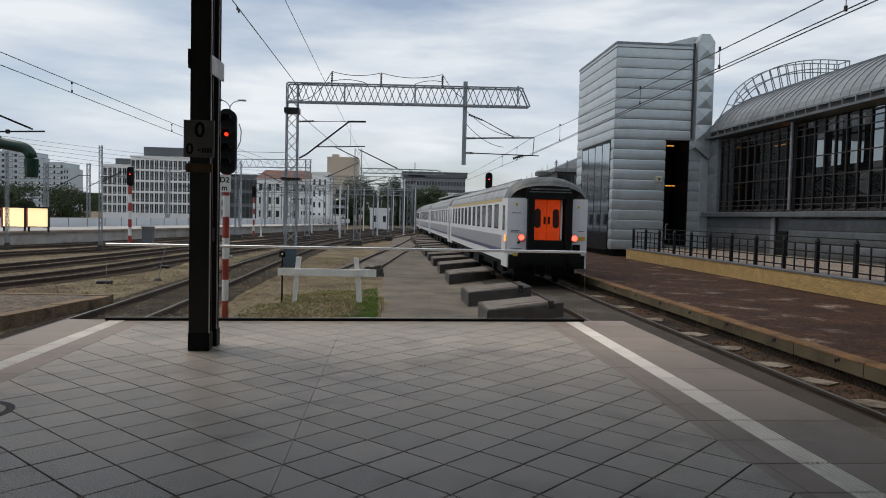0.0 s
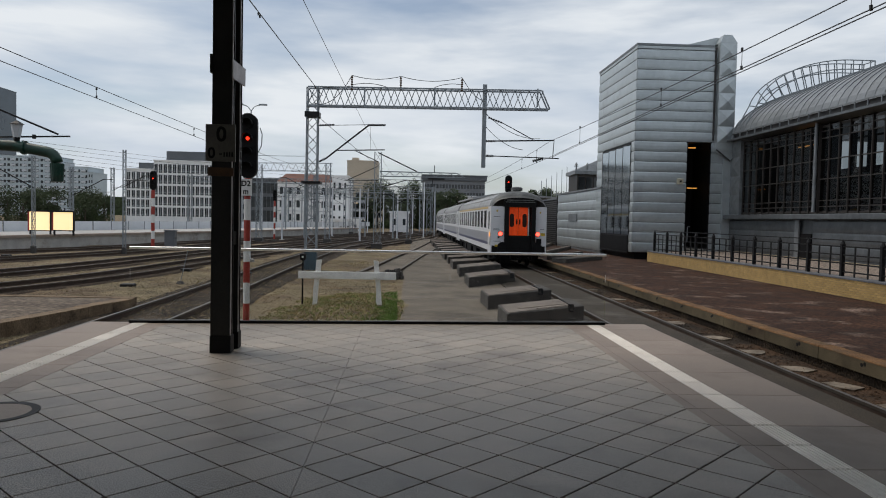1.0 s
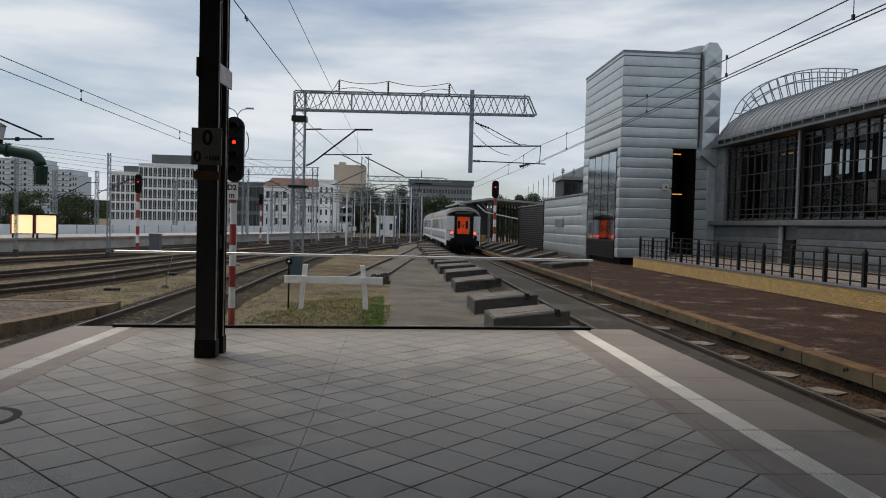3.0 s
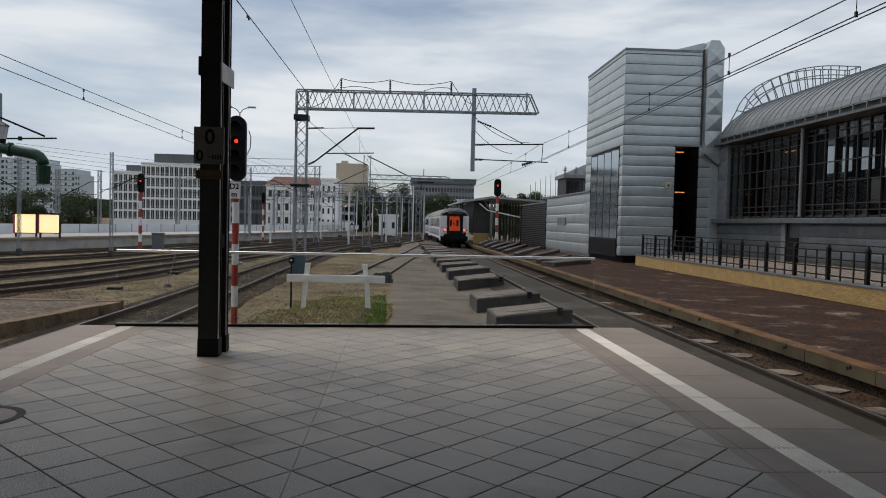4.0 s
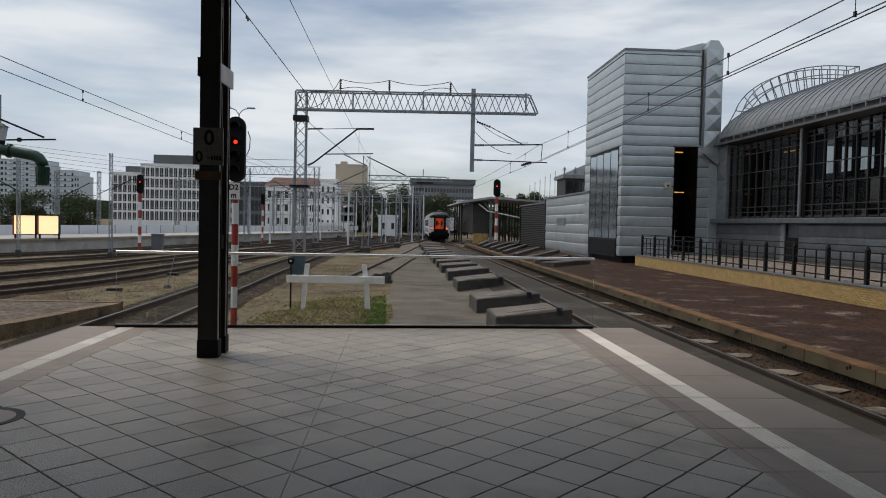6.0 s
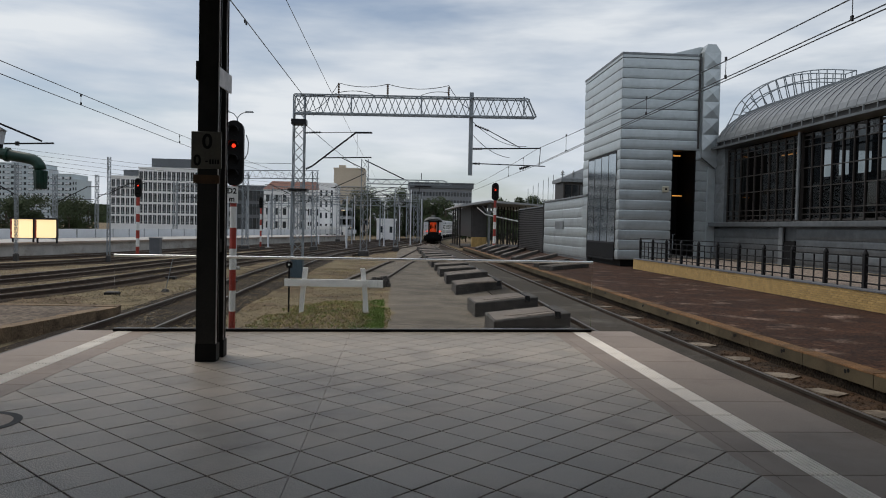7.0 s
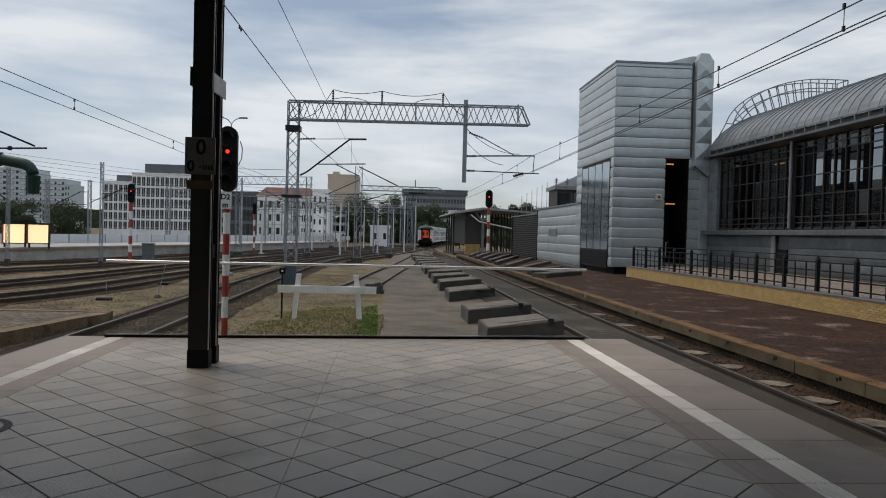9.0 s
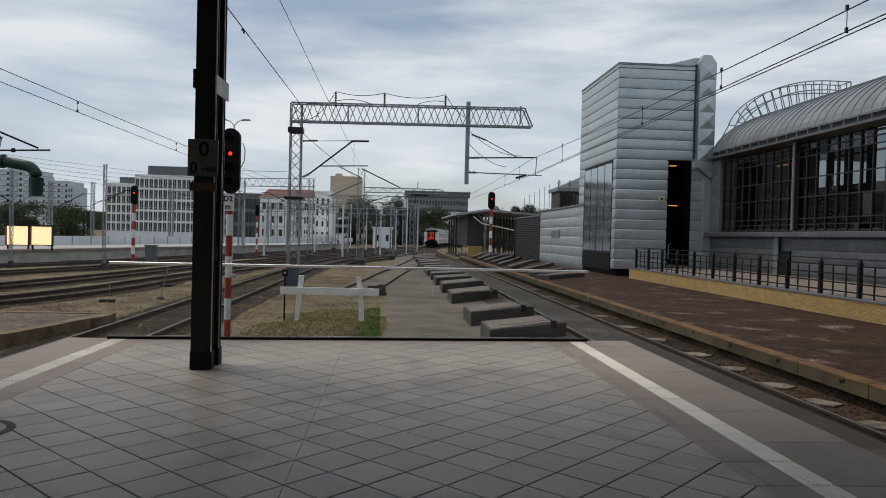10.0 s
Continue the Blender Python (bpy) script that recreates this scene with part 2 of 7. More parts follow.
TOWERG = surf("blue_tower_glass", (0.06, 0.085, 0.11), 0.3, var=0.2, scale=0.1, fine=1, bump=0)
HOOD = surf("dark_coach_hood", (0.085, 0.09, 0.088), 0.5, var=0.35, scale=2.2, fine=14, bump=0.06, stain=(0.15, 0.155, 0.15), stain_at=0.57)
MIRRORG = surf("reflecting_tower_glass", (0.46, 0.49, 0.50), 0.03, 1.0, var=0.05, scale=0.4, fine=0.8, bump=0.015, depth=0.04)
PEBBLE = surf("pale_pebbles", (0.23, 0.185, 0.15), 0.9, var=0.5, scale=4, fine=9, bump=0.9, depth=0.04, speck=0.4)
GRIMEK = surf("grimy_brown_kerb", (0.19, 0.135, 0.085), 0.85, var=0.35, scale=2.2, fine=30, bump=0.4, stain=(0.07, 0.052, 0.037), speck=0.2, spec=0.2)
FACADE = surf("white_facade", (0.80, 0.80, 0.80), 0.8, var=0.08, scale=0.2, fine=2, bump=0)
GREYBOX2 = surf("dull_grey_facade", (0.19, 0.20, 0.215), 0.8, var=0.1, scale=0.2, fine=2, bump=0)
PALEC = surf("pale_platform_concrete", (0.40, 0.39, 0.37), 0.8, var=0.18, scale=1.2, fine=20, bump=0.2, stain=(0.27, 0.25, 0.22))
CANOPY = surf("pale_roofing_felt", (0.34, 0.345, 0.35), 0.7, var=0.2, scale=1.5, fine=12, bump=0.1)
FACG = surf("pale_grey_facade", (0.40, 0.42, 0.44), 0.8, var=0.1, scale=0.2, fine=2, bump=0)
FACD = surf("dark_grey_facade", (0.10, 0.11, 0.122), 0.6, var=0.15, scale=0.2, fine=2, bump=0)
FACB = surf("beige_facade", (0.50, 0.43, 0.34), 0.85, var=0.08, scale=0.15, fine=1.5, bump=0)
FACR = surf("red_tile_roof", (0.17, 0.08, 0.06), 0.8, var=0.2, scale=0.4, fine=3, bump=0)
WIN = surf("far_window_glass", (0.03, 0.036, 0.042), 0.15, var=0.4, scale=0.15, fine=1.0, bump=0, rnd=0.5)
INFILL = surf("dark_track_infill", (0.046, 0.037, 0.027), 0.85, var=0.3, scale=1.1, fine=45, bump=0.4, stain=(0.10, 0.088, 0.072), stain_at=0.6, depth=0.01, speck=0.35, spec=0.3)
GUTTER = surf("rusty_gutter_ballast", (0.075, 0.046, 0.028), 0.95, var=0.45, scale=1.0, fine=30, bump=0.9, stain=(0.035, 0.027, 0.02), stain_at=0.5, depth=0.03, speck=0.4, spec=0.2)
KERBF = surf("grimy_kerb_face", (0.092, 0.075, 0.047), 0.85, var=0.35, scale=1.2, fine=60, bump=0.2, stain=(0.06, 0.045, 0.028), speck=0.05, spec=0.2, where="Position", rnd=0.08)
# worn block top, kept paler than the body for the light on it
BLOCKTOP = surf("worn_block_top", (0.17, 0.145, 0.125), 0.85, var=0.3, scale=2.0, fine=35, bump=0.4, stain=(0.09, 0.08, 0.07), speck=0.25, spec=0.25, rnd=0.1)
DOORGL = surf("dark_door_glass", (0.03, 0.008, 0.004), 0.25, var=0.2, bump=0, spec=0.3)
APART = surf("blue_grey_panel_facade", (0.47, 0.53, 0.56), 0.8, var=0.08, scale=0.1, fine=1.5, bump=0)
PALEBOX = surf("pale_yellow_box", (0.52, 0.48, 0.36), 0.6, var=0.1)
FENCEP = surf("pale_fence_panel", (0.60, 0.62, 0.65), 0.65, var=0.07, scale=0.8, fine=12, rnd=0.05)


# ---------- builders ----------
class Shape:
    """Collects solids for one mesh."""
    def __init__(self):
        self.v, self.f = [], []

    def add(self, vs, fs):
        n = len(self.v)
        self.v += [tuple(p) for p in vs]
        self.f += [tuple(i + n for i in q) for q in fs]
        return self

    def box(self, a, b):
        x0, y0, z0 = a
        x1, y1, z1 = b
        return self.add([(x0, y0, z0), (x1, y0, z0), (x1, y1, z0), (x0, y1, z0), (x0, y0, z1), (x1, y0, z1), (x1, y1, z1), (x0, y1, z1)],
                        [(3, 2, 1, 0), (4, 5, 6, 7), (0, 1, 5, 4), (1, 2, 6, 5), (2, 3, 7, 6), (3, 0, 4, 7)])

    def chamfer(self, a, b, c):
        """A box whose upper edges are chamfered by c."""
        x0, y0, z0 = a
        x1, y1, z1 = b
        self.add([(x0, y0, z0), (x1, y0, z0), (x1, y1, z0), (x0, y1, z0), (x0, y0, z1 - c), (x1, y0, z1 - c), (x1, y1, z1 - c), (x0, y1, z1 - c),
                  (x0 + c, y0 + c, z1), (x1 - c, y0 + c, z1), (x1 - c, y1 - c, z1), (x0 + c, y1 - c, z1)],
                 [(3, 2, 1, 0), (0, 1, 5, 4), (1, 2, 6, 5), (2, 3, 7, 6), (3, 0, 4, 7), (4, 5, 9, 8), (5, 6, 10, 9), (6, 7, 11, 10), (7, 4, 8, 11), (8, 9, 10, 11)])
        return self

    def prism(self, outline, z0, z1):
        n = len(outline)
        return self.add([(x, y, z0) for x, y in outline] + [(x, y, z1) for x, y in outline],
                        [tuple(range(n - 1, -1, -1)), tuple(range(n, 2 * n))] + [(i, (i + 1) % n, n + (i + 1) % n, n + i) for i in range(n)])

    def extrude(self, outline, p, q):
        """Outline in (x, z), swept along y from p to q."""
        n = len(outline)
        return self.add([(x, p, z) for x, z in outline] + [(x, q, z) for x, z in outline],
                        [tuple(range(n)), tuple(range(2 * n - 1, n - 1, -1))] + [(i, n + i, n + (i + 1) % n, (i + 1) % n) for i in range(n)])

    def tube(self, p, q, r, n=6, r2=None):
        p, q = Vector(p), Vector(q)
        d = (q - p).normalized()
        a = d.orthogonal().normalized()
        b = d.cross(a)
        r2 = r if r2 is None else r2
        ring = [(math.cos(2 * math.pi * i / n + math.pi / n), math.sin(2 * math.pi * i / n + math.pi / n)) for i in range(n)]
        return self.add([p + (a * c + b * s) * r for c, s in ring] + [q + (a * c + b * s) * r2 for c, s in ring],
                        [tuple(range(n - 1, -1, -1)), tuple(range(n, 2 * n))] + [(i, (i + 1) % n, n + (i + 1) % n, n + i) for i in range(n)])

    def path(self, pts, r, n=5):
        """One continuous round tube through all the points."""
        pts = [Vector(p) for p in pts]
        vs = []
        a = None
        for i, p in enumerate(pts):
            d = (pts[min(i + 1, len(pts) - 1)] - pts[max(i - 1, 0)]).normalized()
            a = d.orthogonal().normalized() if a is None else (a - d * a.dot(d)).normalized()
            b = d.cross(a)
            vs += [p + (a * math.cos(2 * math.pi * k / n) + b * math.sin(2 * math.pi * k / n)) * r for k in range(n)]
        m = len(pts)
        return self.add(vs, [tuple(range(n - 1, -1, -1)), tuple(range((m - 1) * n, m * n))] + [(i * n + k, i * n + (k + 1) % n, (i + 1) * n + (k + 1) % n, (i + 1) * n + k) for i in range(m - 1) for k in range(n)])

    def bar(self, p, q, w, h):
        """A straight bar of width w and height h from p to q, its width level."""
        p, q = Vector(p), Vector(q)
        d = (q - p).normalized()
        s = d.cross(Vector((0, 0, 1)))
        s = s.normalized() if s.length > 1e-4 else Vector((1, 0, 0))
        u = s.cross(d)
        k = [(-w / 2, -h / 2), (w / 2, -h / 2), (w / 2, h / 2), (-w / 2, h / 2)]
        return self.add([p + s * a + u * b for a, b in k] + [q + s * a + u * b for a, b in k],
                        [(3, 2, 1, 0), (4, 5, 6, 7), (0, 1, 5, 4), (1, 2, 6, 5), (2, 3, 7, 6), (3, 0, 4, 7)])

    def mesh(self, name, material):
        me = bpy.data.meshes.new(name)
        me.from_pydata(self.v, [], self.f)
        me.materials.append(material)
        return me


def part(name, shape, material, parent=None, label="", smooth=False):
    me = shape.mesh(name, material) if isinstance(shape, Shape) else shape
    if smooth:
        me.shade_smooth()
    ob = new(name, me)
    if parent:
        ob.parent = parent
    if label:
        ob["label"] = label
    return ob


def thing(name, label, category, group="", kind=""):
    return tagged(new(name), label, category, group, kind)


def structure(name, shape, material, label, smooth=False):
    return tagged(part(name, shape, material, smooth=smooth), label, kind="structure")


def words(name, text, size, m, material, parent):
    cu = bpy.data.curves.new(name, 'FONT')
    cu.body, cu.size, cu.extrude, cu.align_x = text, size, 0.002, 'CENTER'
    cu.offset = 0.025 * size
    cu.materials.append(material)
    ob = new(name, cu)
    ob.parent = parent
    ob.matrix_basis = m
    return ob


# ---------- ground and tracks ----------
GZ, RZ = -1.02, -0.84
# the terrace, tower, hall and side walls are drawn ten per cent large and set down at this scale
TERRACE = Matrix.Translation((0, 0, 0.1535)) @ Matrix.Scale(0.9, 4)


def ground_height(x, y):
    return GZ + 0.22 * math.exp(-((x + 1.6) / 1.5) ** 2 - ((y - 19.8) / 3.2) ** 2) + 0.05 * noise.noise((x * 0.35, y * 0.35, 0)) + 0.025 * noise.noise((x * 1.3, y * 1.3, 4))


near = Shape()
cols = [-40 + 0.5 * i for i in range(112)]
rowsy = [8 + 0.5 * i for i in range(185)]
near.add([(x, y, ground_height(x, y) - (0.10 if x in (cols[0], cols[-1]) or y in (rowsy[0], rowsy[-1]) else 0)) for y in rowsy for x in cols],
         [(j * len(cols) + i, j * len(cols) + i + 1, (j + 1) * len(cols) + i + 1, (j + 1) * len(cols) + i) for j in range(len(rowsy) - 1) for i in range(len(cols) - 1)])
ground = structure("ground", Shape().box((-3000, -300, -3), (3000, 4000, GZ - 0.06)), BALLAST, "sandy gravel ground of the railway yard reaching the horizon")
part("gravel_bed", near, BALLAST, ground, smooth=True)


def spline(pts, step):
    out = []
    P = [Vector(p) for p in pts]
    P = [P[0] * 2 - P[1]] + P + [P[-1] * 2 - P[-2]]
    for i in range(1, len(P) - 2):
        n = max(1, round((P[i + 1] - P[i]).length / step))
        for k in range(n):
            s = k / n
            a, b, c, d = P[i - 1:i + 3]
            out.append(0.5 * (2 * b + (c - a) * s + (2 * a - 5 * b + 4 * c - d) * s * s + (3 * b - a - 3 * c + d) * s ** 3))
    out.append(P[-2])
    return out


def side(line, i):
    d = line[min(i + 1, len(line) - 1)] - line[max(i - 1, 0)]
    return Vector((d.y, -d.x)).normalized()


def strip(line, off0, off1, z0, z1):
    """A solid strip along a line, between two offsets and heights."""
    s = Shape()
    vs = []
    for i, p in enumerate(line):
        w = side(line, i)
        a, b = p + w * off0, p + w * off1
        vs += [(a.x, a.y, z0), (b.x, b.y, z0), (b.x, b.y, z1), (a.x, a.y, z1)]
    fs = [(0, 1, 2, 3), tuple(len(vs) - 4 + k for k in (3, 2, 1, 0))]
    for i in range(len(line) - 1):
        o = 4 * i
        for k in range(4):
            fs.append((o + k, o + 4 + k, o + 4 + (k + 1) % 4, o + (k + 1) % 4))
    return s.add(vs, fs)


def bed(line, half, z):
    s = Shape()
    vs = []
    for i, p in enumerate(line):
        w = side(line, i)
        for o, h in ((-half - 0.45, z - 0.22), (-half, z), (half, z), (half + 0.45, z - 0.22)):
            q = p + w * o
            vs.append((q.x, q.y, h + 0.015 * noise.noise((q.x * 2, q.y * 2, 1))))
    fs = [(4 * i + k, 4 * i + k + 1, 4 * i + k + 5, 4 * i + k + 4) for i in range(len(line) - 1) for k in range(3)]
    return s.add(vs, fs)


sleeper_mesh = Shape().chamfer((-1.25, -0.13, -0.14), (1.25, 0.13, 0.0), 0.02).mesh("sleeper", SLEEPER)


def track(pts, label, step=2.0, z=RZ, sleepers=(0, 0), bed_z=-0.985, bed_m=None, head_m=None):
    line = [Vector((p.x, p.y)) for p in spline([(x, y, 0) for x, y in pts], step)]
    t = thing("railway_track", label, "track", "yard tracks", "structure")
    part("track_bed", bed(line, 1.5 if pts[0][1] < 0 else 1.2, bed_z), bed_m or (RUSTB if pts[0][1] < 0 else SANDBED), t)
    for o in (-0.7525, 0.7525):
        r = part("rail", strip(line, o - 0.014, o + 0.014, z - 0.15, z - 0.03), RAIL, t)
        part("rail_foot", strip(line, o - 0.07, o + 0.07, z - 0.172, z - 0.15), RAIL, r)
        part("rail_head", strip(line, o - 0.033, o + 0.033, z - 0.04, z), head_m or (RAILTOP if abs(pts[0][0]) < 7 and pts[0][1] < 0 else DULLHEAD), r)
    length = 0
    for i in range(len(line) - 1):
        d = line[i + 1] - line[i]
        n = max(1, round(d.length / 0.62))
        for k in range(n):
            p = line[i] + d * (k / n)
            if sleepers[0] <= p.y <= sleepers[1]:
                ob = part("sleeper", sleeper_mesh, SLEEPER, t)
                ob.matrix_basis = pose(p.x, p.y, z - 0.165, 0, 0, math.degrees(math.atan2(d.y, d.x)) - 90)
    return t


TRAIN_LINE = [(5.55, -30), (5.55, 30), (5.55, 70), (5.56, 100), (5.75, 114), (6.6, 133), (9.3, 157), (13.6, 182), (21, 215), (35, 260), (55, 310)]
track(TRAIN_LINE, "straight railway track with shiny worn rails", bed_z=-0.98, bed_m=DARKBED)
track([(-6.1, -20), (-6.1, 20), (-6.15, 40), (-5.6, 60), (-3.6, 80), (-0.5, 100), (4, 130), (9, 165), (14, 200)], "railway track beside the platform with shiny rails", sleepers=(10, 40), bed_m=DARKBED)
track([(-16.5, 12), (-12.9, 23.4), (-11.5, 29.5), (-10.75, 38), (-8.7, 55), (-5.2, 76), (0, 106), (5, 140), (9, 170)], "curving rusty yard track on dark ballast", sleepers=(18, 48))
track([(-20.5, 14), (-15.9, 29), (-14.5, 37), (-13.2, 48), (-10.8, 62), (-6.6, 84), (-1, 112), (5, 148)], "curving rusty yard track on dark ballast", sleepers=(20, 56))
track([(-27, 22), (-20.3, 37.6), (-17.8, 46), (-15.9, 58), (-12, 78), (-5, 108), (4, 150)], "curving rusty yard track on dark ballast", sleepers=(26, 64))
track([(-31, 30), (-23.7, 45), (-20.9, 53), (-18.4, 67), (-14, 86), (-7, 112), (2, 150)], "curving rusty yard track below the far platform", sleepers=(34, 70))
track([(-14, 90), (-10.5, 68), (-6.4, 84), (-1, 110)][1:], "yard turnout track on dark ballast")
track([(-1.5, 31), (-0.95, 36), (0.1, 47), (1.5, 60), (3.4, 82), (5.2, 105)], "rusty siding rails sunk in the paving beside the path", bed_z=-0.962, bed_m=ASPH)
rng_r = random.Random(21)
pile = thing("rubble_pile", "small pile of dark broken stones at the siding end", "rubble")
for k in range(26):
    x, y, r = rng_r.uniform(-1.25, -0.25), rng_r.uniform(30.6, 32.2), rng_r.uniform(0.10, 0.2)
    z = -1.02 + 0.38 * max(0, 1 - abs(x + 0.6) / 0.8) * rng_r.uniform(0.2, 1)
    ring_ = [(x + r * rng_r.uniform(0.7, 1.2) * math.cos(a), y + r * rng_r.uniform(0.7, 1.2) * math.sin(a)) for a in (1.05 * i for i in range(6))]
    part("stone", Shape().add([(a, b, z - 0.35) for a, b in ring_] + [(x + (a - x) * 0.8, y + (b - y) * 0.8, z + r * rng_r.uniform(0.3, 0.7)) for a, b in ring_], [(5, 4, 3, 2, 1, 0), (6, 7, 8, 9, 10, 11)] + [(i, (i + 1) % 6, 6 + (i + 1) % 6, 6 + i) for i in range(6)]), DKCONC, pile)
track([(-4.2, 60), (-1.0, 76), (2.4, 98), (5.6, 125)], "yard turnout track on dark ballast")

# light sleeper tops between rail and kerb
for k, y in enumerate((8.3, 9.6, 11.0, 12.3, 13.9, 15.6, 17.9, 20.4, 23.2, 26.4, 30.3, 34.6)):
    rk = random.Random(60 + k)
    o_ = [(6.55 + rk.uniform(0, 0.12), y - 0.20), (6.8, y - 0.30 + rk.uniform(-0.05, 0.05)), (7.0 + rk.uniform(-0.14, 0.1), y - 0.14), (7.02 + rk.uniform(-0.14, 0.08), y + 0.12), (6.85, y + 0.26 + rk.uniform(-0.08, 0.08)), (6.52 + rk.uniform(0, 0.06), y + 0.20)]
    tagged(part("embedded_slab", Shape().prism(o_, -1.02, -0.918), WOODSLP), "pale dusty concrete slab sunk beside the rail", "slab", "slabs beside the rail")

structure("kerb_gutter", Shape().box((6.42, -25, -1.2), (7.32, 79, -0.945)), GUTTER, "rusty gravel strip between rail and kerb")
structure("track_infill", Shape().box((4.88, -25, -1.2), (6.22, 79, -0.915)), INFILL, "dark smooth filling between the rails")
structure("track_shoulder", Shape().box((3.64, -25, -1.2), (4.72, 60, -0.93)), INFILL, "dark smooth shoulder beside the rail")

# path between the tracks
path_o = [(-0.12, 10.75), (3.62, 10.95), (3.62, 60), (2.9, 75), (2.55, 92), (0.9, 92), (0.2, 70), (-0.1, 40), (-0.2, 25)]
structure("path", Shape().prism(path_o, -1.3, -0.945), ASPH, "worn grey asphalt service path between the tracks")
for y in (13.6, 18.4, 22.9, 28.3, 33.5, 40.2, 47):
    structure("expansion_joint", Shape().box((-0.05, y - 0.014, -0.95), (2.3, y + 0.014, -0.941)), CONC, "pale concrete joint across the path")

# ---------- platform ----------
D = 0.4953
SX, SY = -0.618, 4.454


def end_y(x):
    return 10.68 + 0.0698 * x


platform = structure("platform", Shape().prism([(-4.43, -25), (3.62, -25), (3.62, end_y(3.62)), (-4.43, end_y(-4.43))], -1.1, -0.012), JOINT, "grey station platform with diagonal tiles")
part("platform_wall", Shape().prism([(-4.40, -25), (3.58, -25), (3.58, end_y(3.58) + 0.02), (-4.40, end_y(-4.40) + 0.02)], -1.12, -0.02), CONC, platform)

h = D / 2
g = 0.0035


def tile_mesh(pts):
    s = Shape()
    n = len(pts)
    cx, cy = sum(p[0] for p in pts) / n, sum(p[1] for p in pts) / n
    a = [(cx + (x - cx) * 0.985, cy + (y - cy) * 0.985) for x, y in pts]
    s.add([(x, y, -0.03) for x, y in pts] + [(x, y, -0.002) for x, y in pts] + [(x, y, 0.0) for x, y in a],
          [(i, (i + 1) % n, n + (i + 1) % n, n + i) for i in range(n)] + [(n + i, n + (i + 1) % n, 2 * n + (i + 1) % n, 2 * n + i) for i in range(n)] + [tuple(range(2 * n, 3 * n))])
    return s


q = h - g * 2.2
diamond = tile_mesh([(q, 0), (0, q), (-q, 0), (0, -q)])
half_l = tile_mesh([(-0.0012, -q + 0.001), (-0.0012, q - 0.001), (-q, 0)])
half_r = tile_mesh([(0.0012, q - 0.001), (0.0012, -q + 0.001), (q, 0)])
meshes = {k: s.mesh("tile", TILE) for k, s in (("d", diamond), ("l", half_l), ("r", half_r))}
rest = Shape()
count = 0
for j in range(-60, 30):
    for i in range(-11, 13):
        if (i + j) % 2 == 0:
            continue
        x, y = SX + i * h, SY + j * h
        kinds = ["d"]
        if i == 12:
            kinds = ["l"]
        elif i == -11:
            kinds = ["r"]
        elif i == 0:
            kinds = ["l", "r"]
        top = end_y(x) - 0.05
        for k in kinds:
            s = {"d": diamond, "l": half_l, "r": half_r}[k]
            if y + h < top and y > 3.3 and count < 300:
                ob = part("tile", meshes[k], TILE, platform)
                ob.matrix_basis = pose(x, y, random.uniform(-0.0008, 0.0008), random.uniform(-0.12, 0.12), random.uniform(-0.12, 0.12))
                count += 1
            elif y - h < top:
                n = len(rest.v)
                rest.add([(x + a, min(y + b, top), c) for a, b, c in s.v], s.f)
tagged(part("tile_field", rest, TILE, platform), kind="stuff")
# edge stones and tactile strips
slab_long = tile_mesh([(0, g), (0.095, g), (0.095, D - g), (0, D - g)]).mesh("border_stone", SLAB)
slab_mid = tile_mesh([(0, g), (0.235, g), (0.235, D - g), (0, D - g)]).mesh("border_slab", SLAB)
slab_left = tile_mesh([(0, g), (0.266, g), (0.266, D - g), (0, D - g)]).mesh("border_slab", SLAB)
slab_edge_r = tile_mesh([(0, g), (0.735, g), (0.735, 2 * D - g), (0, 2 * D - g)]).mesh("edge_slab", SLAB)
slab_edge_l = tile_mesh([(0, g), (0.59, g), (0.59, 2 * D - g), (0, 2 * D - g)]).mesh("edge_slab", SLAB)


def ribbed(w):
    s = tile_mesh([(0, 2 * g), (w, 2 * g), (w, D - 2 * g), (0, D - 2 * g)])
    for k in range(6):
        x = w * (k + 0.5) / 6
        s.chamfer((x - w / 22, g + 0.01, -0.004), (x + w / 22, D - g - 0.01, 0.005), 0.003)
    return s


tact = ribbed(0.20).mesh("tactile_slab", TACT)
for j in range(-40, 24):
    y = SY + j * D
    for x, me, w in ((2.345, slab_long, 0.095), (2.443, slab_mid, 0.235), (2.681, tact, 0.2), (-3.815, tact, 0.2), (-3.612, slab_left, 0.268)):
        if me and y + D < end_y(x) and y > 2:
            part(me.name.split(".")[0], me, TACT if me is tact else SLAB, platform).matrix_basis = pose(x, y, 0)
    for x, me in ((2.884, slab_edge_r), (-4.41, slab_edge_l)):
        if j % 2 == 0 and y + 2 * D < end_y(x) + 0.03 and y > 1:
            part("edge_slab", me, SLAB, platform).matrix_basis = pose(x, y, 0)
back = Shape()
for x0, x1 in ((2.345, 2.44), (2.443, 2.678), (2.884, 3.62), (-4.41, -3.82), (-3.612, -3.346)):
    back.box((x0, -25, -0.03), (x1, 1.48 if x1 - x0 > 0.5 else 2.47, 0.0))
tagged(part("rear_edge_stones", back, SLAB, platform), kind="stuff")
back = Shape()
for x0, x1 in ((2.681, 2.881), (-3.815, -3.615)):
    back.box((x0, -25, -0.03), (x1, 2.47, 0.0))
tagged(part("rear_tactile_stones", back, TACT, platform), kind="stuff")
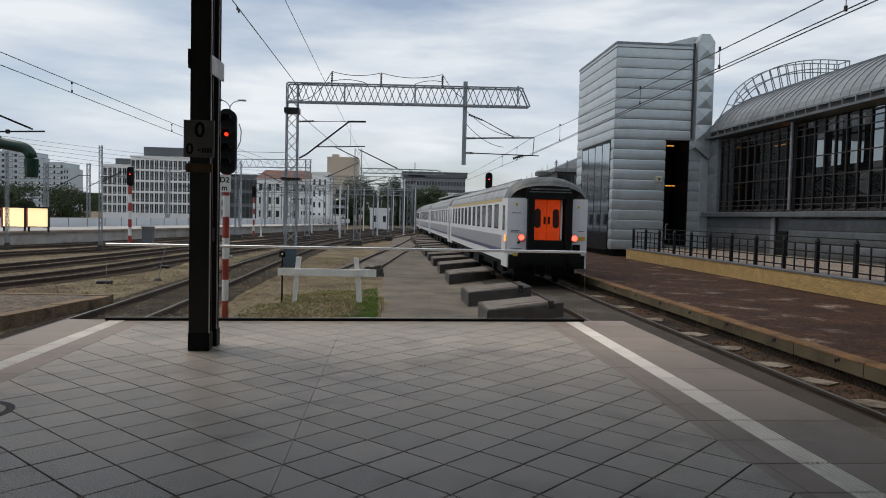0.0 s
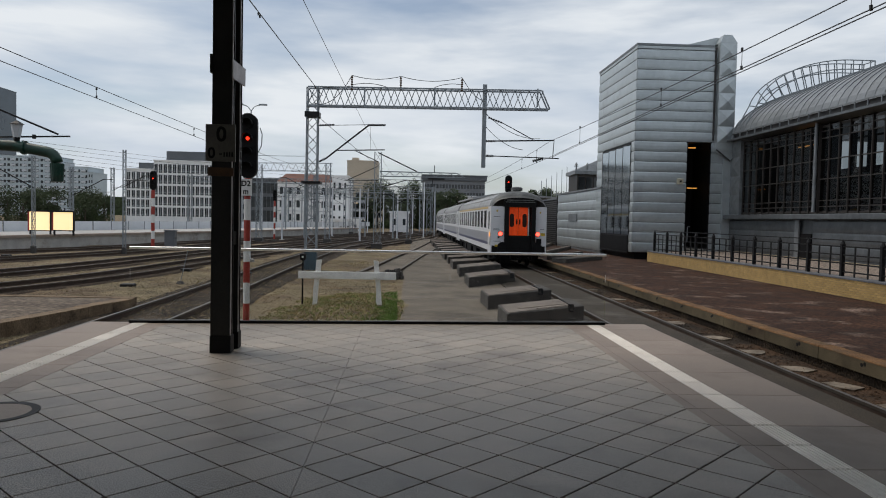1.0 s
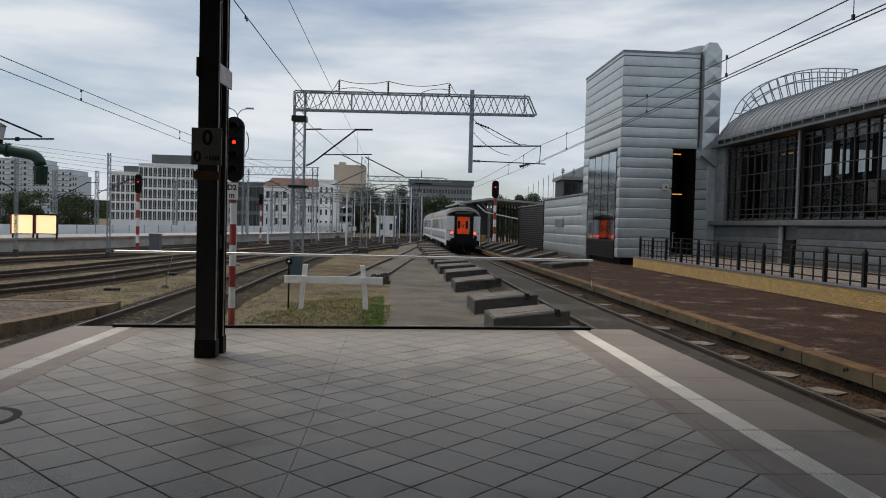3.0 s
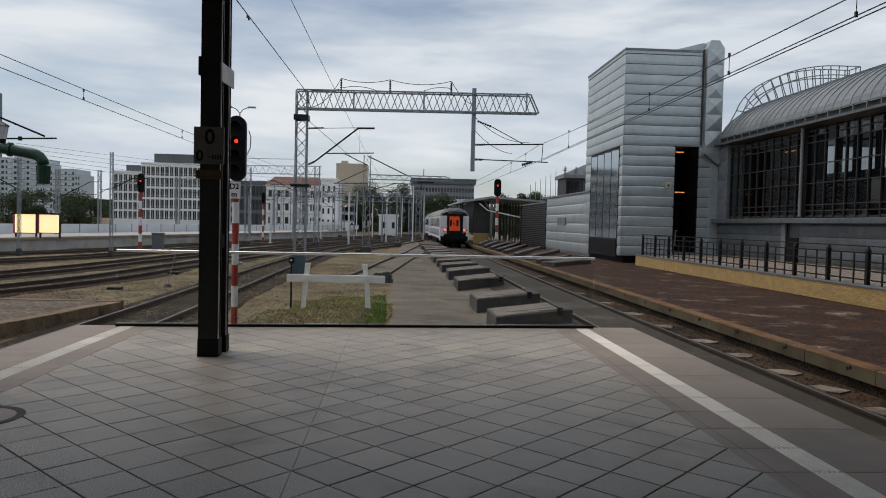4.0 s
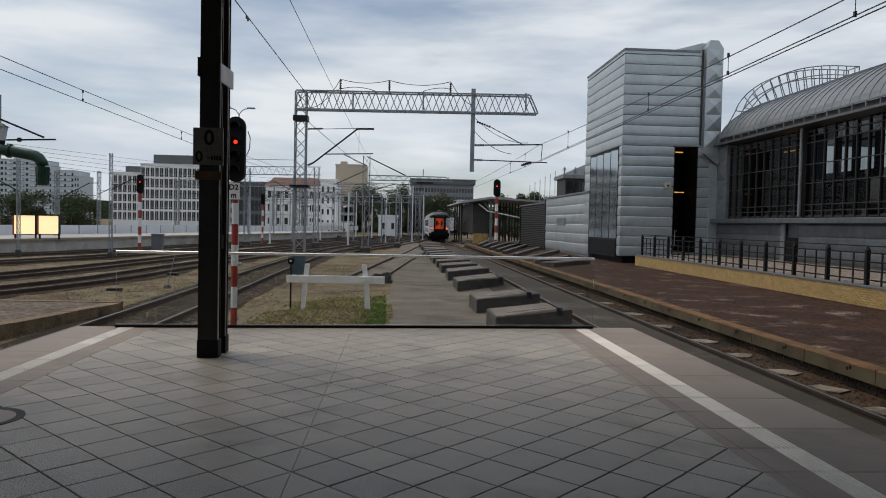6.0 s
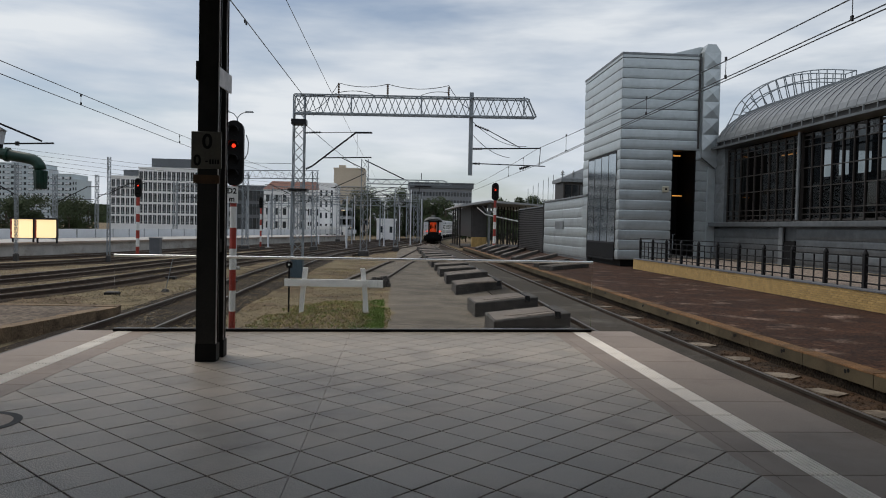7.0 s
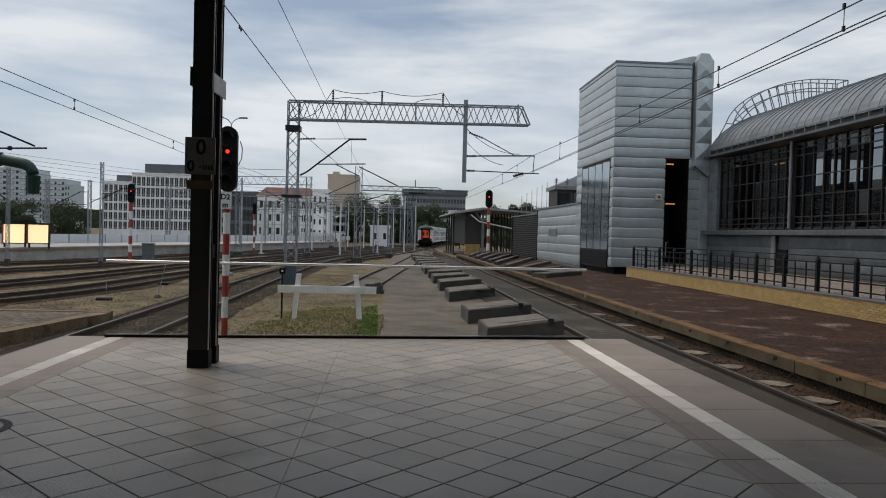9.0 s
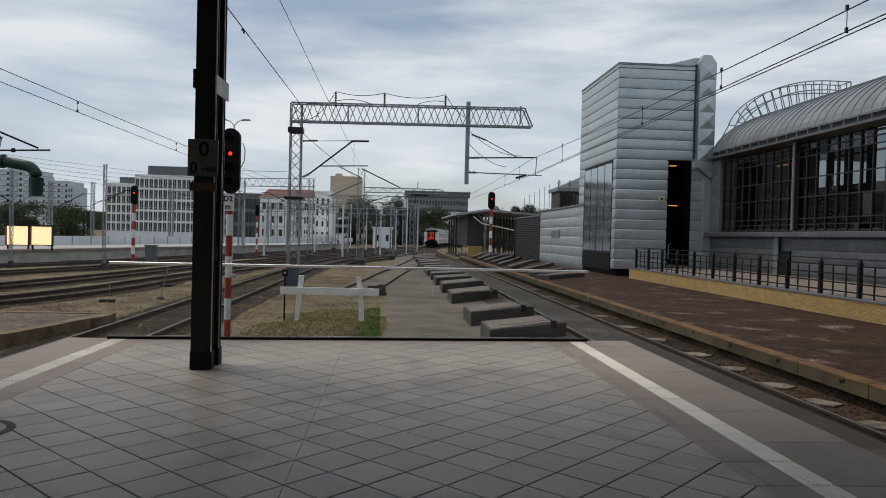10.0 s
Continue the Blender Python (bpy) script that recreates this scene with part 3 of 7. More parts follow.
# closing stones along the slanted end
for x0, x1, m in ((2.345, 2.678, SLAB), (2.681, 2.881, TACT), (2.884, 3.62, SLAB), (-4.41, -3.82, SLAB), (-3.815, -3.615, TACT), (-3.612, -3.35, SLAB)):
    y0 = SY + (math.floor((end_y(x0) - SY) / D)) * D
    if x1 - x0 > 0.5:
        k = math.floor((end_y(x0) + 0.03 - SY) / D)
        y0 = SY + (k - k % 2) * D
    part("closing_stone", tile_mesh([(x0, y0), (x1, y0), (x1, end_y(x1)), (x0, end_y(x0))]), m, platform)
structure("end_kerb", Shape().prism([(-4.43, end_y(-4.43) - 0.045), (3.62, end_y(3.62) - 0.045), (3.62, end_y(3.62) + 0.03), (-4.43, end_y(-4.43) + 0.03)], -1.0, -0.004), DKCONC, "dark concrete edge closing the platform end")

# manhole cover
mh = thing("manhole_cover", "round concrete manhole cover with dark iron ring in the tiles", "manhole cover")
ring = Shape()
n = 40
mx_, my_ = -3.12, 5.62
for r0, r1, z in ((0.262, 0.322, 0.004),):
    ring.add([(mx_ + r * math.cos(2 * math.pi * k / n), my_ + r * math.sin(2 * math.pi * k / n), zz) for r, zz in ((r0, -0.01), (r0, z), (r1, z), (r1, -0.01)) for k in range(n)],
             [(a * n + k, a * n + (k + 1) % n, (a + 1) * n + (k + 1) % n, (a + 1) * n + k) for a in range(3) for k in range(n)])
part("ring", ring, BLACK, mh, "dark cast iron ring")
part("lid", Shape().tube((mx_, my_, -0.01), (mx_, my_, 0.003), 0.261, 40), SLAB, mh)

# unseen canopy over the platform, above and behind the view, sized for shade
structure("canopy_roof", Shape().box((-16, -25, 6.0), (14, 8.75, 6.2)), CLADD, "flat metal platform canopy, out of view, sized to shade the floor")
structure("canopy_back", Shape().box((-16, -25.3, -1), (14, -25.05, 6.0)), CONC, "plain added rear wall under the canopy")

# ---------- glass barrier ----------
gb = thing("glass_barrier", "low clear glass barrier with white top rail closing the platform end", "barrier")
A, B = Vector((-3.87, 10.33)), Vector((2.97, 10.81))
u = (B - A).normalized()
w = Vector((-u.y, u.x))


def along(s, o):
    p = A + u * s + w * o
    return (p.x, p.y)


L_ = (B - A).length
part("bottom_rail", Shape().prism([along(0, -0.03), along(L_, -0.03), along(L_, 0.03), along(0, 0.03)], 0.0, 0.036), BLACK, gb, "black rubber-lined bottom channel")
part("top_rail", Shape().tube((A.x, A.y, 1.05), (B.x, B.y, 1.05), 0.020, 14), CHROME, gb, "slim white top rail")
cuts = [0, 2.16, 4.5, L_]
for a, b in zip(cuts, cuts[1:]):
    p = part("glass_pane", Shape().prism([along(a + 0.006, -0.006), along(b - 0.006, -0.006), along(b - 0.006, 0.006), along(a + 0.006, 0.006)], 0.05, 1.035), CLEAR, gb)
    p.visible_shadow = False

# ---------- canopy column with kilometre sign ----------
col = thing("canopy_column", "black painted twin steel column of the platform canopy", "column")
for y, x in ((8.14, -2.172), (8.42, -2.155)):
    c = part("post", Shape().box((x, y, 0), (x + 0.213, y + 0.02, 6.0)), POLEP, col)
    part("rear_flange", Shape().box((x, y + 0.12, 0), (x + 0.213, y + 0.14, 6.0)), POLEP, c)
    part("web", Shape().box((x + 0.09, y + 0.02, 0), (x + 0.12, y + 0.12, 6.0)), POLEP, c)
    # pale strip painted for the light that the flange edge reflects
    part("bare_edge", Shape().box((x + 0.213, y + 0.001, 0.20), (x + 0.224, y + 0.019, 7.2)), FLANGE, c, "pale strip painted as the glint on the flange edge")
    part("boot", Shape().chamfer((x - 0.005, y - 0.006, 0), (x + 0.224, y + 0.15, 0.20), 0.008), BLACK, c, "black base casing")
for z in (3.02,):
    part("strap", Shape().bar((-1.945, 8.1, z + 0.10), (-1.925, 8.6, z + 0.10), 0.016, 0.20), FLANGE, col, "pale steel strap plate")
    part("strap", Shape().box((-2.195, 8.12, z + 0.06), (-2.171, 8.3, z + 0.26)), POLEP, col)
part("strap", Shape().box((-2.0, 8.30, 1.2), (-1.96, 8.42, 1.35)), POLEP, col)
part("rust_band", Shape().box((-2.21, 8.12, 1.955), (-1.93, 8.135, 2.05)), RUSTY, col, "rust-brown painted band")
ks = thing("kilometre_sign", "weathered grey kilometre sign with black figures on the column", "sign")
part("plate", Shape().chamfer((-2.225, 8.085, 2.115), (-1.905, 8.11, 2.515), 0.003), SIGNP, ks)
words("figure", "0", 0.22, pose(-2.055, 8.083, 2.335, 90), BLACK, ks)
words("figure", "0", 0.16, pose(-2.16, 8.083, 2.15, 90), BLACK, ks)
part("figure_bar", Shape().box((-2.075, 8.080, 2.185), (-2.045, 8.084, 2.20)), BLACK, ks)
for k in range(4):
    part("figure_bar", Shape().box((-2.03 + 0.028 * k, 8.080, 2.165), (-2.012 + 0.028 * k, 8.084, 2.215)), BLACK, ks)


# ---------- signals ----------
def signal(x, y, foot, z0, z1, wide, pole_r, lit, label, group="light signals"):
    s = thing("railway_signal", label, "signal", group)
    hgt = z1 - z0
    r = wide / 2
    pts = [(x - r, z0 + r), (x - r, z1 - r)] + [(x - r * math.cos(a), z1 - r + r * math.sin(a)) for a in (math.pi * k / 8 for k in range(1, 8))] + \
          [(x + r, z1 - r), (x + r, z0 + r)] + [(x + r * math.cos(a), z0 + r - r * math.sin(a)) for a in (math.pi * k / 8 for k in range(1, 8))]
    head = part("signal_head", Shape().extrude(pts, y - 0.03, y + 0.12), BLACK, s, "matt black rounded signal head")
    lr = min(wide * 0.24, hgt / 11)
    ll = lr * 0.42
    for k in range(4):
        z = z1 - hgt * (0.17 + 0.22 * k)
        part("lens", Shape().tube((x, y - 0.05, z), (x, y - 0.02, z), ll if k == lit else lr, 14), REDSIG if k == lit else BLACK, head, "lit red lens" if k == lit else "")
        hood = Shape()
        m = 8
        ring_ = [(x + lr * 1.25 * math.cos(math.pi * i / m), z + lr * 1.25 * math.sin(math.pi * i / m)) for i in range(m + 1)]
        hood.add([(a, y - 0.03, b) for a, b in ring_] + [(a, y - 0.22, b) for a, b in ring_] + [(x + (a - x) * 0.9, y - 0.03, z + (b - z) * 0.9) for a, b in ring_] + [(x + (a - x) * 0.9, y - 0.22, z + (b - z) * 0.9) for a, b in ring_],
                 [(i, i + 1, m + 2 + i, m + 1 + i) for i in range(m)] + [(2 * (m + 1) + i, 3 * (m + 1) + i, 3 * (m + 1) + i + 1, 2 * (m + 1) + i + 1) for i in range(m)] + [(m + 1 + i, m + 2 + i, 3 * (m + 1) + i + 1, 3 * (m + 1) + i) for i in range(m)])
        part("hood", hood, BLACK, head)
    n = 7
    zz = [foot + (z0 - foot) * i / n for i in range(n + 1)]
    for i in range(n):
        part("pole_band", Shape().tube((x, y, zz[i]), (x, y, zz[i + 1]), pole_r, 12), PRED if i % 2 == 0 else PWHITE, s)
    part("pole_foot", Shape().chamfer((x - 0.2, y - 0.2, foot - 0.1), (x + 0.2, y + 0.2, foot + 0.08), 0.03), DKCONC, s)
    return s


sig = signal(-3.72, 17.0, -0.98, 2.38, 3.87, 0.42, 0.075, 1, "tall black light signal showing red on striped pole")
plate = part("number_plate", Shape().box((-3.87, 16.90, 1.98), (-3.60, 16.92, 2.36)), PWHITE, sig, "white plate with black letters")
words("letters", "D2", 0.17, pose(-3.735, 16.897, 2.2, 90), BLACK, plate)
words("letters", "m", 0.17, pose(-3.735, 16.897, 2.02, 90), BLACK, plate)
part("ladder_loop", Shape().path([(-3.47, 17.1, 3.55), (-3.42, 17.1, 3.4), (-3.43, 17.1, 3.15), (-3.5, 17.1, 3.0)], 0.012), STEEL, sig)
signal(11.0, 81, -0.95, 4.62, 6.6, 0.78, 0.16, 1, "light signal showing red on striped pole beside the track")
signal(-19.1, 55.5, -1.0, 3.25, 4.68, 0.5, 0.13, 1, "light signal showing red on striped pole in the yard")
signal(-14.2, 78, -1.0, 3.1, 4.3, 0.4, 0.1, 9, "dark unlit light signal far in the yard")
dw = thing("dwarf_signal", "small black shunting signal with pale lamp on a thin post", "signal")
part("post", Shape().tube((-2.95, 20.6, -1.05), (-2.95, 20.6, 0.32), 0.025, 8), BLACK, dw)
part("head", Shape().chamfer((-3.03, 20.57, 0.31), (-2.87, 20.7, 0.50), 0.03), BLACK, dw)
part("lens", Shape().tube((-2.95, 20.52, 0.40), (-2.95, 20.57, 0.40), 0.028, 12), PWHITE, dw, "pale lamp lens")

# ---------- white barrier cross ----------
xb = thing("white_barrier", "weathered white wooden barrier with two leaning posts in the grass", "barrier")
for x, lean in ((-2.42, 0.09), (-0.88, -0.07)):
    pts = [(x - lean * 1.2 - 0.06, -1.05), (x - lean - 0.05, -0.4), (x - 0.065, 0.36), (x + 0.065, 0.36), (x - lean + 0.075, -0.4), (x - lean * 1.6 + 0.08, -1.05)]
    part("post", Shape().extrude(pts, 19.93, 20.06), WHITE, xb)
    st = part("strap", Shape().box((x - 0.15, 19.865, -0.10), (x + 0.15, 19.885, -0.035)).box((x - 0.13, 19.868, 0.0), (x + 0.13, 19.885, 0.03)), WHITE, xb, "painted iron strap")
    part("bolt", Shape().tube((x, 19.86, -0.05), (x, 19.88, -0.05), 0.03, 8), WHITE, st)
part("rail", Shape().chamfer((-2.97, 19.885, -0.145), (-0.32, 19.93, 0.055), 0.006), WHITE, xb)

# ---------- oblique anti-trespass blocks ----------
def oblique(width, shear, deep, top, bottom):
    s = Shape()
    c = 0.03
    base = [(0, 0), (width, shear), (width, shear + deep), (0, deep)]
    up = [(0.02, c), (width - 0.02, shear + c), (width - 0.02, shear + deep - c), (0.02, deep - c)]
    return s.add([(x, y, bottom) for x, y in base] + [(x, y, top - 0.02) for x, y in base] + [(x, y, top) for x, y in up],
                 [(3, 2, 1, 0)] + [(i, (i + 1) % 4, 4 + (i + 1) % 4, 4 + i) for i in range(4)] + [(4 + i, 4 + (i + 1) % 4, 8 + (i + 1) % 4, 8 + i) for i in range(4)] + [(8, 9, 10, 11)])


block_me = oblique(2.22, 2.0, 1.75, 0.41, -0.1).mesh("body", DKCONC)
block_far = oblique(2.12, 3.0, 2.3, 0.40, -0.1).mesh("body", DKCONC)
def top_plate(width, shear, deep, z):
    return Shape().prism([(0.05, 0.12), (width - 0.30, shear * 0.88 + 0.12), (width - 0.30, shear * 0.88 + deep - 0.12), (0.05, deep - 0.12)], z, z + 0.012)


# block tops get a paler plate, daylight put into the colour
plate_me = top_plate(2.22, 2.0, 1.75, 0.41).mesh("top_plate", BLOCKTOP)
plate_far = top_plate(2.12, 3.0, 2.3, 0.40).mesh("top_plate", BLOCKTOP)
bracket_me = Shape().bar((1.84, 1.62, 0.43), (1.84, 3.35, 0.43), 0.05, 0.03).bar((1.80, 1.55, 0.30), (1.80, 1.62, 0.465), 0.14, 0.05).mesh("bracket", BLACK)
strip_me = Shape().bar((0.4, 0.95, 0.418), (1.7, 2.12, 0.418), 0.10, 0.03).mesh("timber_strip", TIMBER)
strip_me2 = Shape().bar((0.85, 0.98, 0.418), (1.95, 1.97, 0.418), 0.06, 0.03).mesh("timber_strip", TIMBER)
for k, y in enumerate((16.2, 20.1, 26.6, 31.6, 36.3, 40.7, 44.9, 49.0, 53.0, 57.2, 61.5, 66, 70.5, 75)):
    b = thing("track_barrier_block", "dark oblique concrete barrier block with timber strips on the path edge" if k < 3 else "dark oblique concrete barrier block on the path edge", "barrier block", "row of oblique blocks")
    part("body", block_me if k < 2 else block_far, DKCONC, b)
    part("top_plate", plate_me if k < 2 else plate_far, BLOCKTOP, b, "worn brownish top plate, paler as the lit top")
    if k < 3:
        part("bracket", bracket_me, BLACK, b, "black lifting bracket")
        part("timber_strip", strip_me, TIMBER, b)
        part("timber_strip", strip_me2, TIMBER, b)
    b.matrix_basis = pose(2.24, y, -0.96 - 0.012 * (k % 3), 0, random.uniform(-0.6, 0.6), random.uniform(-1.5, 1.5))
for x0, y0, x1, y1 in ((8.0, 39.8, 11.6, 44.6), (7.95, 42.2, 12.2, 51.0), (7.9, 45.6, 13.7, 61.5), (7.85, 49.8, 13.8, 70.0), (7.4, 53.0, 13.8, 77.5), (7.2, 56.0, 13.8, 82.5), (7.1, 59.5, 13.6, 88.0), (7.1, 63.5, 12.6, 91.0), (7.1, 68.0, 11.6, 93.0)):
    b = thing("track_barrier_block", "long dark oblique barrier slab beside the far kerb", "barrier block", "row of long oblique slabs")
    b.matrix_basis = TERRACE
    x0, y0 = 8.42, y0 + (8.42 - x0) / (x1 - x0) * (y1 - y0)
    d_ = Vector((x1 - x0, y1 - y0)).normalized()
    n_ = Vector((d_.y, -d_.x)) * (0.42 if y0 < 41 else 0.15)
    o_ = [(x0 + n_.x, y0 + n_.y), (x1 + n_.x, y1 + n_.y), (x1 - n_.x, y1 - n_.y), (x0 - n_.x, y0 - n_.y)]
    t_ = [(x0 + n_.x * 0.8, y0 + n_.y * 0.8 + 0.1), (x1 + n_.x * 0.8, y1 + n_.y * 0.8 - 0.1), (x1 - n_.x * 0.8, y1 - n_.y * 0.8 - 0.1), (x0 - n_.x * 0.8, y0 - n_.y * 0.8 + 0.1)]
    part("body", Shape().add([(x, y, -1.36) for x, y in o_] + [(x, y, -0.53) for x, y in o_] + [(x, y, -0.5) for x, y in t_],
                             [(3, 2, 1, 0)] + [(k, (k + 1) % 4, 4 + (k + 1) % 4, 4 + k) for k in range(4)] + [(4 + k, 4 + (k + 1) % 4, 8 + (k + 1) % 4, 8 + k) for k in range(4)] + [(8, 9, 10, 11)]), DKCONC, b)
    # paler plate paints the lit top of the slab
    part("top_plate", Shape().prism([(x * 0.96 + (x0 + x1) * 0.02, y * 0.96 + (y0 + y1) * 0.02) for x, y in t_], -0.5, -0.488), BLOCKTOP, b, "worn brownish top plate, paler as the lit top")

# ---------- grass ----------
def tufts(name, label, material, n, place, hmin, hmax):
    s = Shape()
    rng = random.Random(5)
    for _ in range(n):
        p = place(rng)
        if p is None:
            continue
        x, y = p
        z = ground_height(x, y) - 0.01
        hh = rng.uniform(hmin, hmax)
        for _k in range(3):
            a = rng.uniform(0, 6.28)
            dx, dy = 0.014 * math.cos(a), 0.014 * math.sin(a)
            lx, ly = rng.uniform(-0.06, 0.06), rng.uniform(-0.06, 0.06)
            s.add([(x - dx, y - dy, z), (x + dx, y + dy, z), (x + lx, y + ly, z + hh)], [(0, 1, 2)])
    return tagged(part(name, s, material), label, kind="stuff")


def patch(rng):
    x, y = rng.uniform(-3.6, -0.1), rng.uniform(11, 24)
    d = ((x + 1.6) / 1.9) ** 2 + ((y - 18.5) / 5.5) ** 2
    return (x, y) if d < 1 + 0.5 * noise.noise((x * 1.5, y * 0.7, 3)) else None


def verge(rng):
    y = rng.triangular(12, 26, 17)
    return (-0.22 - abs(rng.gauss(0, 0.26 + 0.2 * noise.noise((y * 0.9, 5, 1)))) - 0.012 * (y - 14), y) if rng.random() < 0.6 + noise.noise((y * 0.7, 2, 2)) else None


def weeds(rng):
    x, y = rng.uniform(-14, -0.3), rng.uniform(13, 45)
    return (x, y) if noise.noise((x * 0.5, y * 0.3, 9)) > 0.18 and abs(x + 6.1) > 1.6 else None


tufts("dry_grass", "short dry straw-coloured grass round the white barrier", DRYG, 9000, patch, 0.02, 0.07)
tufts("green_grass", "green grass strip along the path edge", GRASS, 4200, verge, 0.02, 0.09)
tufts("grass_patch", "sparse green grass in the patch", GRASS, 3500, patch, 0.02, 0.08)
tufts("weeds", "low dry weeds on the yard gravel", DRYG, 9000, weeds, 0.02, 0.07)


# loose ballast stones, near
def stones(n, place, label, m=BALLAST):
    s = Shape()
    rng = random.Random(11)
    for _ in range(n):
        p = place(rng)
        if p is None:
            continue
        x, y = p
        r = rng.uniform(0.015, 0.045)
        z = -0.95 if x > 6 else ground_height(x, y) + (0.03 if abs(x + 6.1) < 1.7 else 0)
        pts = [(x + r * rng.uniform(.7, 1.2) * c, y + r * rng.uniform(.7, 1.2) * d, z + r * rng.uniform(.1, .4)) for c, d in ((1, 0), (0, 1), (-1, 0), (0, -1))]
        s.add(pts + [(x, y, z + r * rng.uniform(.7, 1.1))], [(0, 1, 4), (1, 2, 4), (2, 3, 4), (3, 0, 4)])
    return tagged(part("loose_stones", s, m), label, kind="stuff")


stones(26000, lambda r: (r.uniform(-20, -0.4), 12 + 30 * r.random() ** 1.6), "loose ballast stones on the yard ground")
stones(1300, lambda r: (r.uniform(6.45, 7.2), 8 + 26 * r.random() ** 1.4), "rusty loose stones beside the kerb", GUTTER)

# ---------- right low platform, kerb, terrace ----------
def low_top(x):
    return -0.53 + 0.0024 * (x - 7.5)


lp = [(7.5, -25), (18.6, -25), (18.6, 50), (13.2, 50), (13.2, 79), (7.5, 79)]
structure("low_platform", Shape().add([(x, y, -1.3) for x, y in lp] + [(x, y, low_top(x)) for x, y in lp],
                                      [(5, 4, 3, 2, 1, 0), (6, 7, 8, 9, 10, 11)] + [(i, (i + 1) % 6, 6 + (i + 1) % 6, 6 + i) for i in range(6)]), BRICKPAVE, "dark worn brick-paved low platform")
kerb = thing("platform_kerb", "ochre stained stone kerb of the low platform", "kerb", kind="structure")
# footing takes the dark ballast colour to hold the shade below the kerb
part("footing", Shape().box((7.30, -25, -1.2), (7.5, 79, -0.74)), DARKBED, kerb, "recessed footing coloured dark for the shade under the kerb")
KL = 1.92
face_me = Shape().box((7.2, 0.008, -0.755), (7.5, KL - 0.008, -0.552)).mesh("kerb_stone", KERBF)
cap_me = Shape().chamfer((7.197, 0.009, -0.552), (7.5, KL - 0.009, -0.52), 0.018).mesh("worn_top", KERB)
# black plug on the kerb face, coloured as the shade in a hole
hole_me = Shape().tube((7.196, 0, 0), (7.23, 0, 0), 0.035, 8).mesh("lifting_hole", BLACK)
for k in range(-8, 40):
    ob = part("kerb_stone", face_me, KERBF, kerb)
    ob.matrix_basis = pose(random.uniform(-0.004, 0.004), 0.85 + k * KL, random.uniform(-0.005, 0.005))
    part("worn_top", cap_me, KERB, ob, "ochre rust-stained top edge")
    part("lifting_hole", hole_me, BLACK, ob).matrix_basis = pose(0, KL * 0.32, -0.60)
    part("lifting_hole", hole_me, BLACK, ob).matrix_basis = pose(0, KL * 0.36, -0.625)
wall = thing("terrace_wall", "low yellow brick terrace wall with grey coping", "wall", kind="structure")
wall.matrix_basis = TERRACE
part("core", Shape().box((14.43, -20, -0.9), (14.75, 43.3, -0.15)), MORTAR, wall)
part("brick_end", Shape().box((14.41, 43.3, -0.8), (14.77, 43.36, -0.15)).box((14.41, 43.2, -0.8), (14.43, 43.3, -0.15)), YBRICK, wall)
part("coping", Shape().chamfer((14.37, -20, -0.15), (14.8, 43.35, -0.085), 0.015), GREYBOX, wall, "grey stone coping")
brick_me = Shape().box((-0.03, 0.005, 0.005), (0.03, 0.255, 0.068)).mesh("brick", YBRICK)
more = Shape()
nb = 0
for c in range(8):
    for k in range(102):
        y = 17 + k * 0.26 + (0.13 if c % 2 else 0)
        if y > 43.0:
            continue
        z = -0.735 + c * 0.073
        if y < 25.6 and nb < 300:
            part("brick", brick_me, YBRICK, wall).matrix_basis = pose(14.43, y, z)
            nb += 1
        else:
            more.box((14.40, y + 0.005, z + 0.005), (14.46, y + 0.255, z + 0.068))
tagged(part("brick_field", more, YBRICK, wall), kind="stuff")
structure("terrace_floor", Shape().box((14.75, -20, -0.9), (20.4, 43.2, -0.13)).box((16.6, 43.2, -0.9), (20.4, 45.5, -0.13)), PEBBLE, "pale pebble terrace floor").matrix_basis = TERRACE
fence = thing("terrace_fence", "black steel railing on the yellow brick wall", "fence")
fence.matrix_basis = TERRACE
posts = [42.69 - 2.09 * k for k in range(14)]
part("handrail", Shape().bar((14.60, posts[-1], 1.125), (14.60, posts[0] + 0.06, 1.125), 0.06, 0.035), DKSTEEL, fence)
for y in posts:
    p = part("post", Shape().box((14.54, y - 0.06, -0.085), (14.66, y + 0.06, 0.99)), DKSTEEL, fence)
    part("cap", Shape().tube((14.60, y, 0.99), (14.60, y, 1.07), 0.085, 8, 0.05).tube((14.60, y, 1.07), (14.60, y, 1.108), 0.05, 8, 0.03), DKSTEEL, p)
for a, b in zip(posts, posts[1:]):
    for z in (0.91, 0.63, 0.35, 0.07):
        part("crossbar", Shape().box((14.58, b + 0.06, z - 0.022), (14.62, a - 0.06, z + 0.022)), DKSTEEL, fence)
    for k in range(1, 3):
        y = b + (a - b) * k / 3
        part("picket", Shape().box((14.585, y - 0.03, -0.085), (14.615, y + 0.03, 0.932)), DKSTEEL, fence)


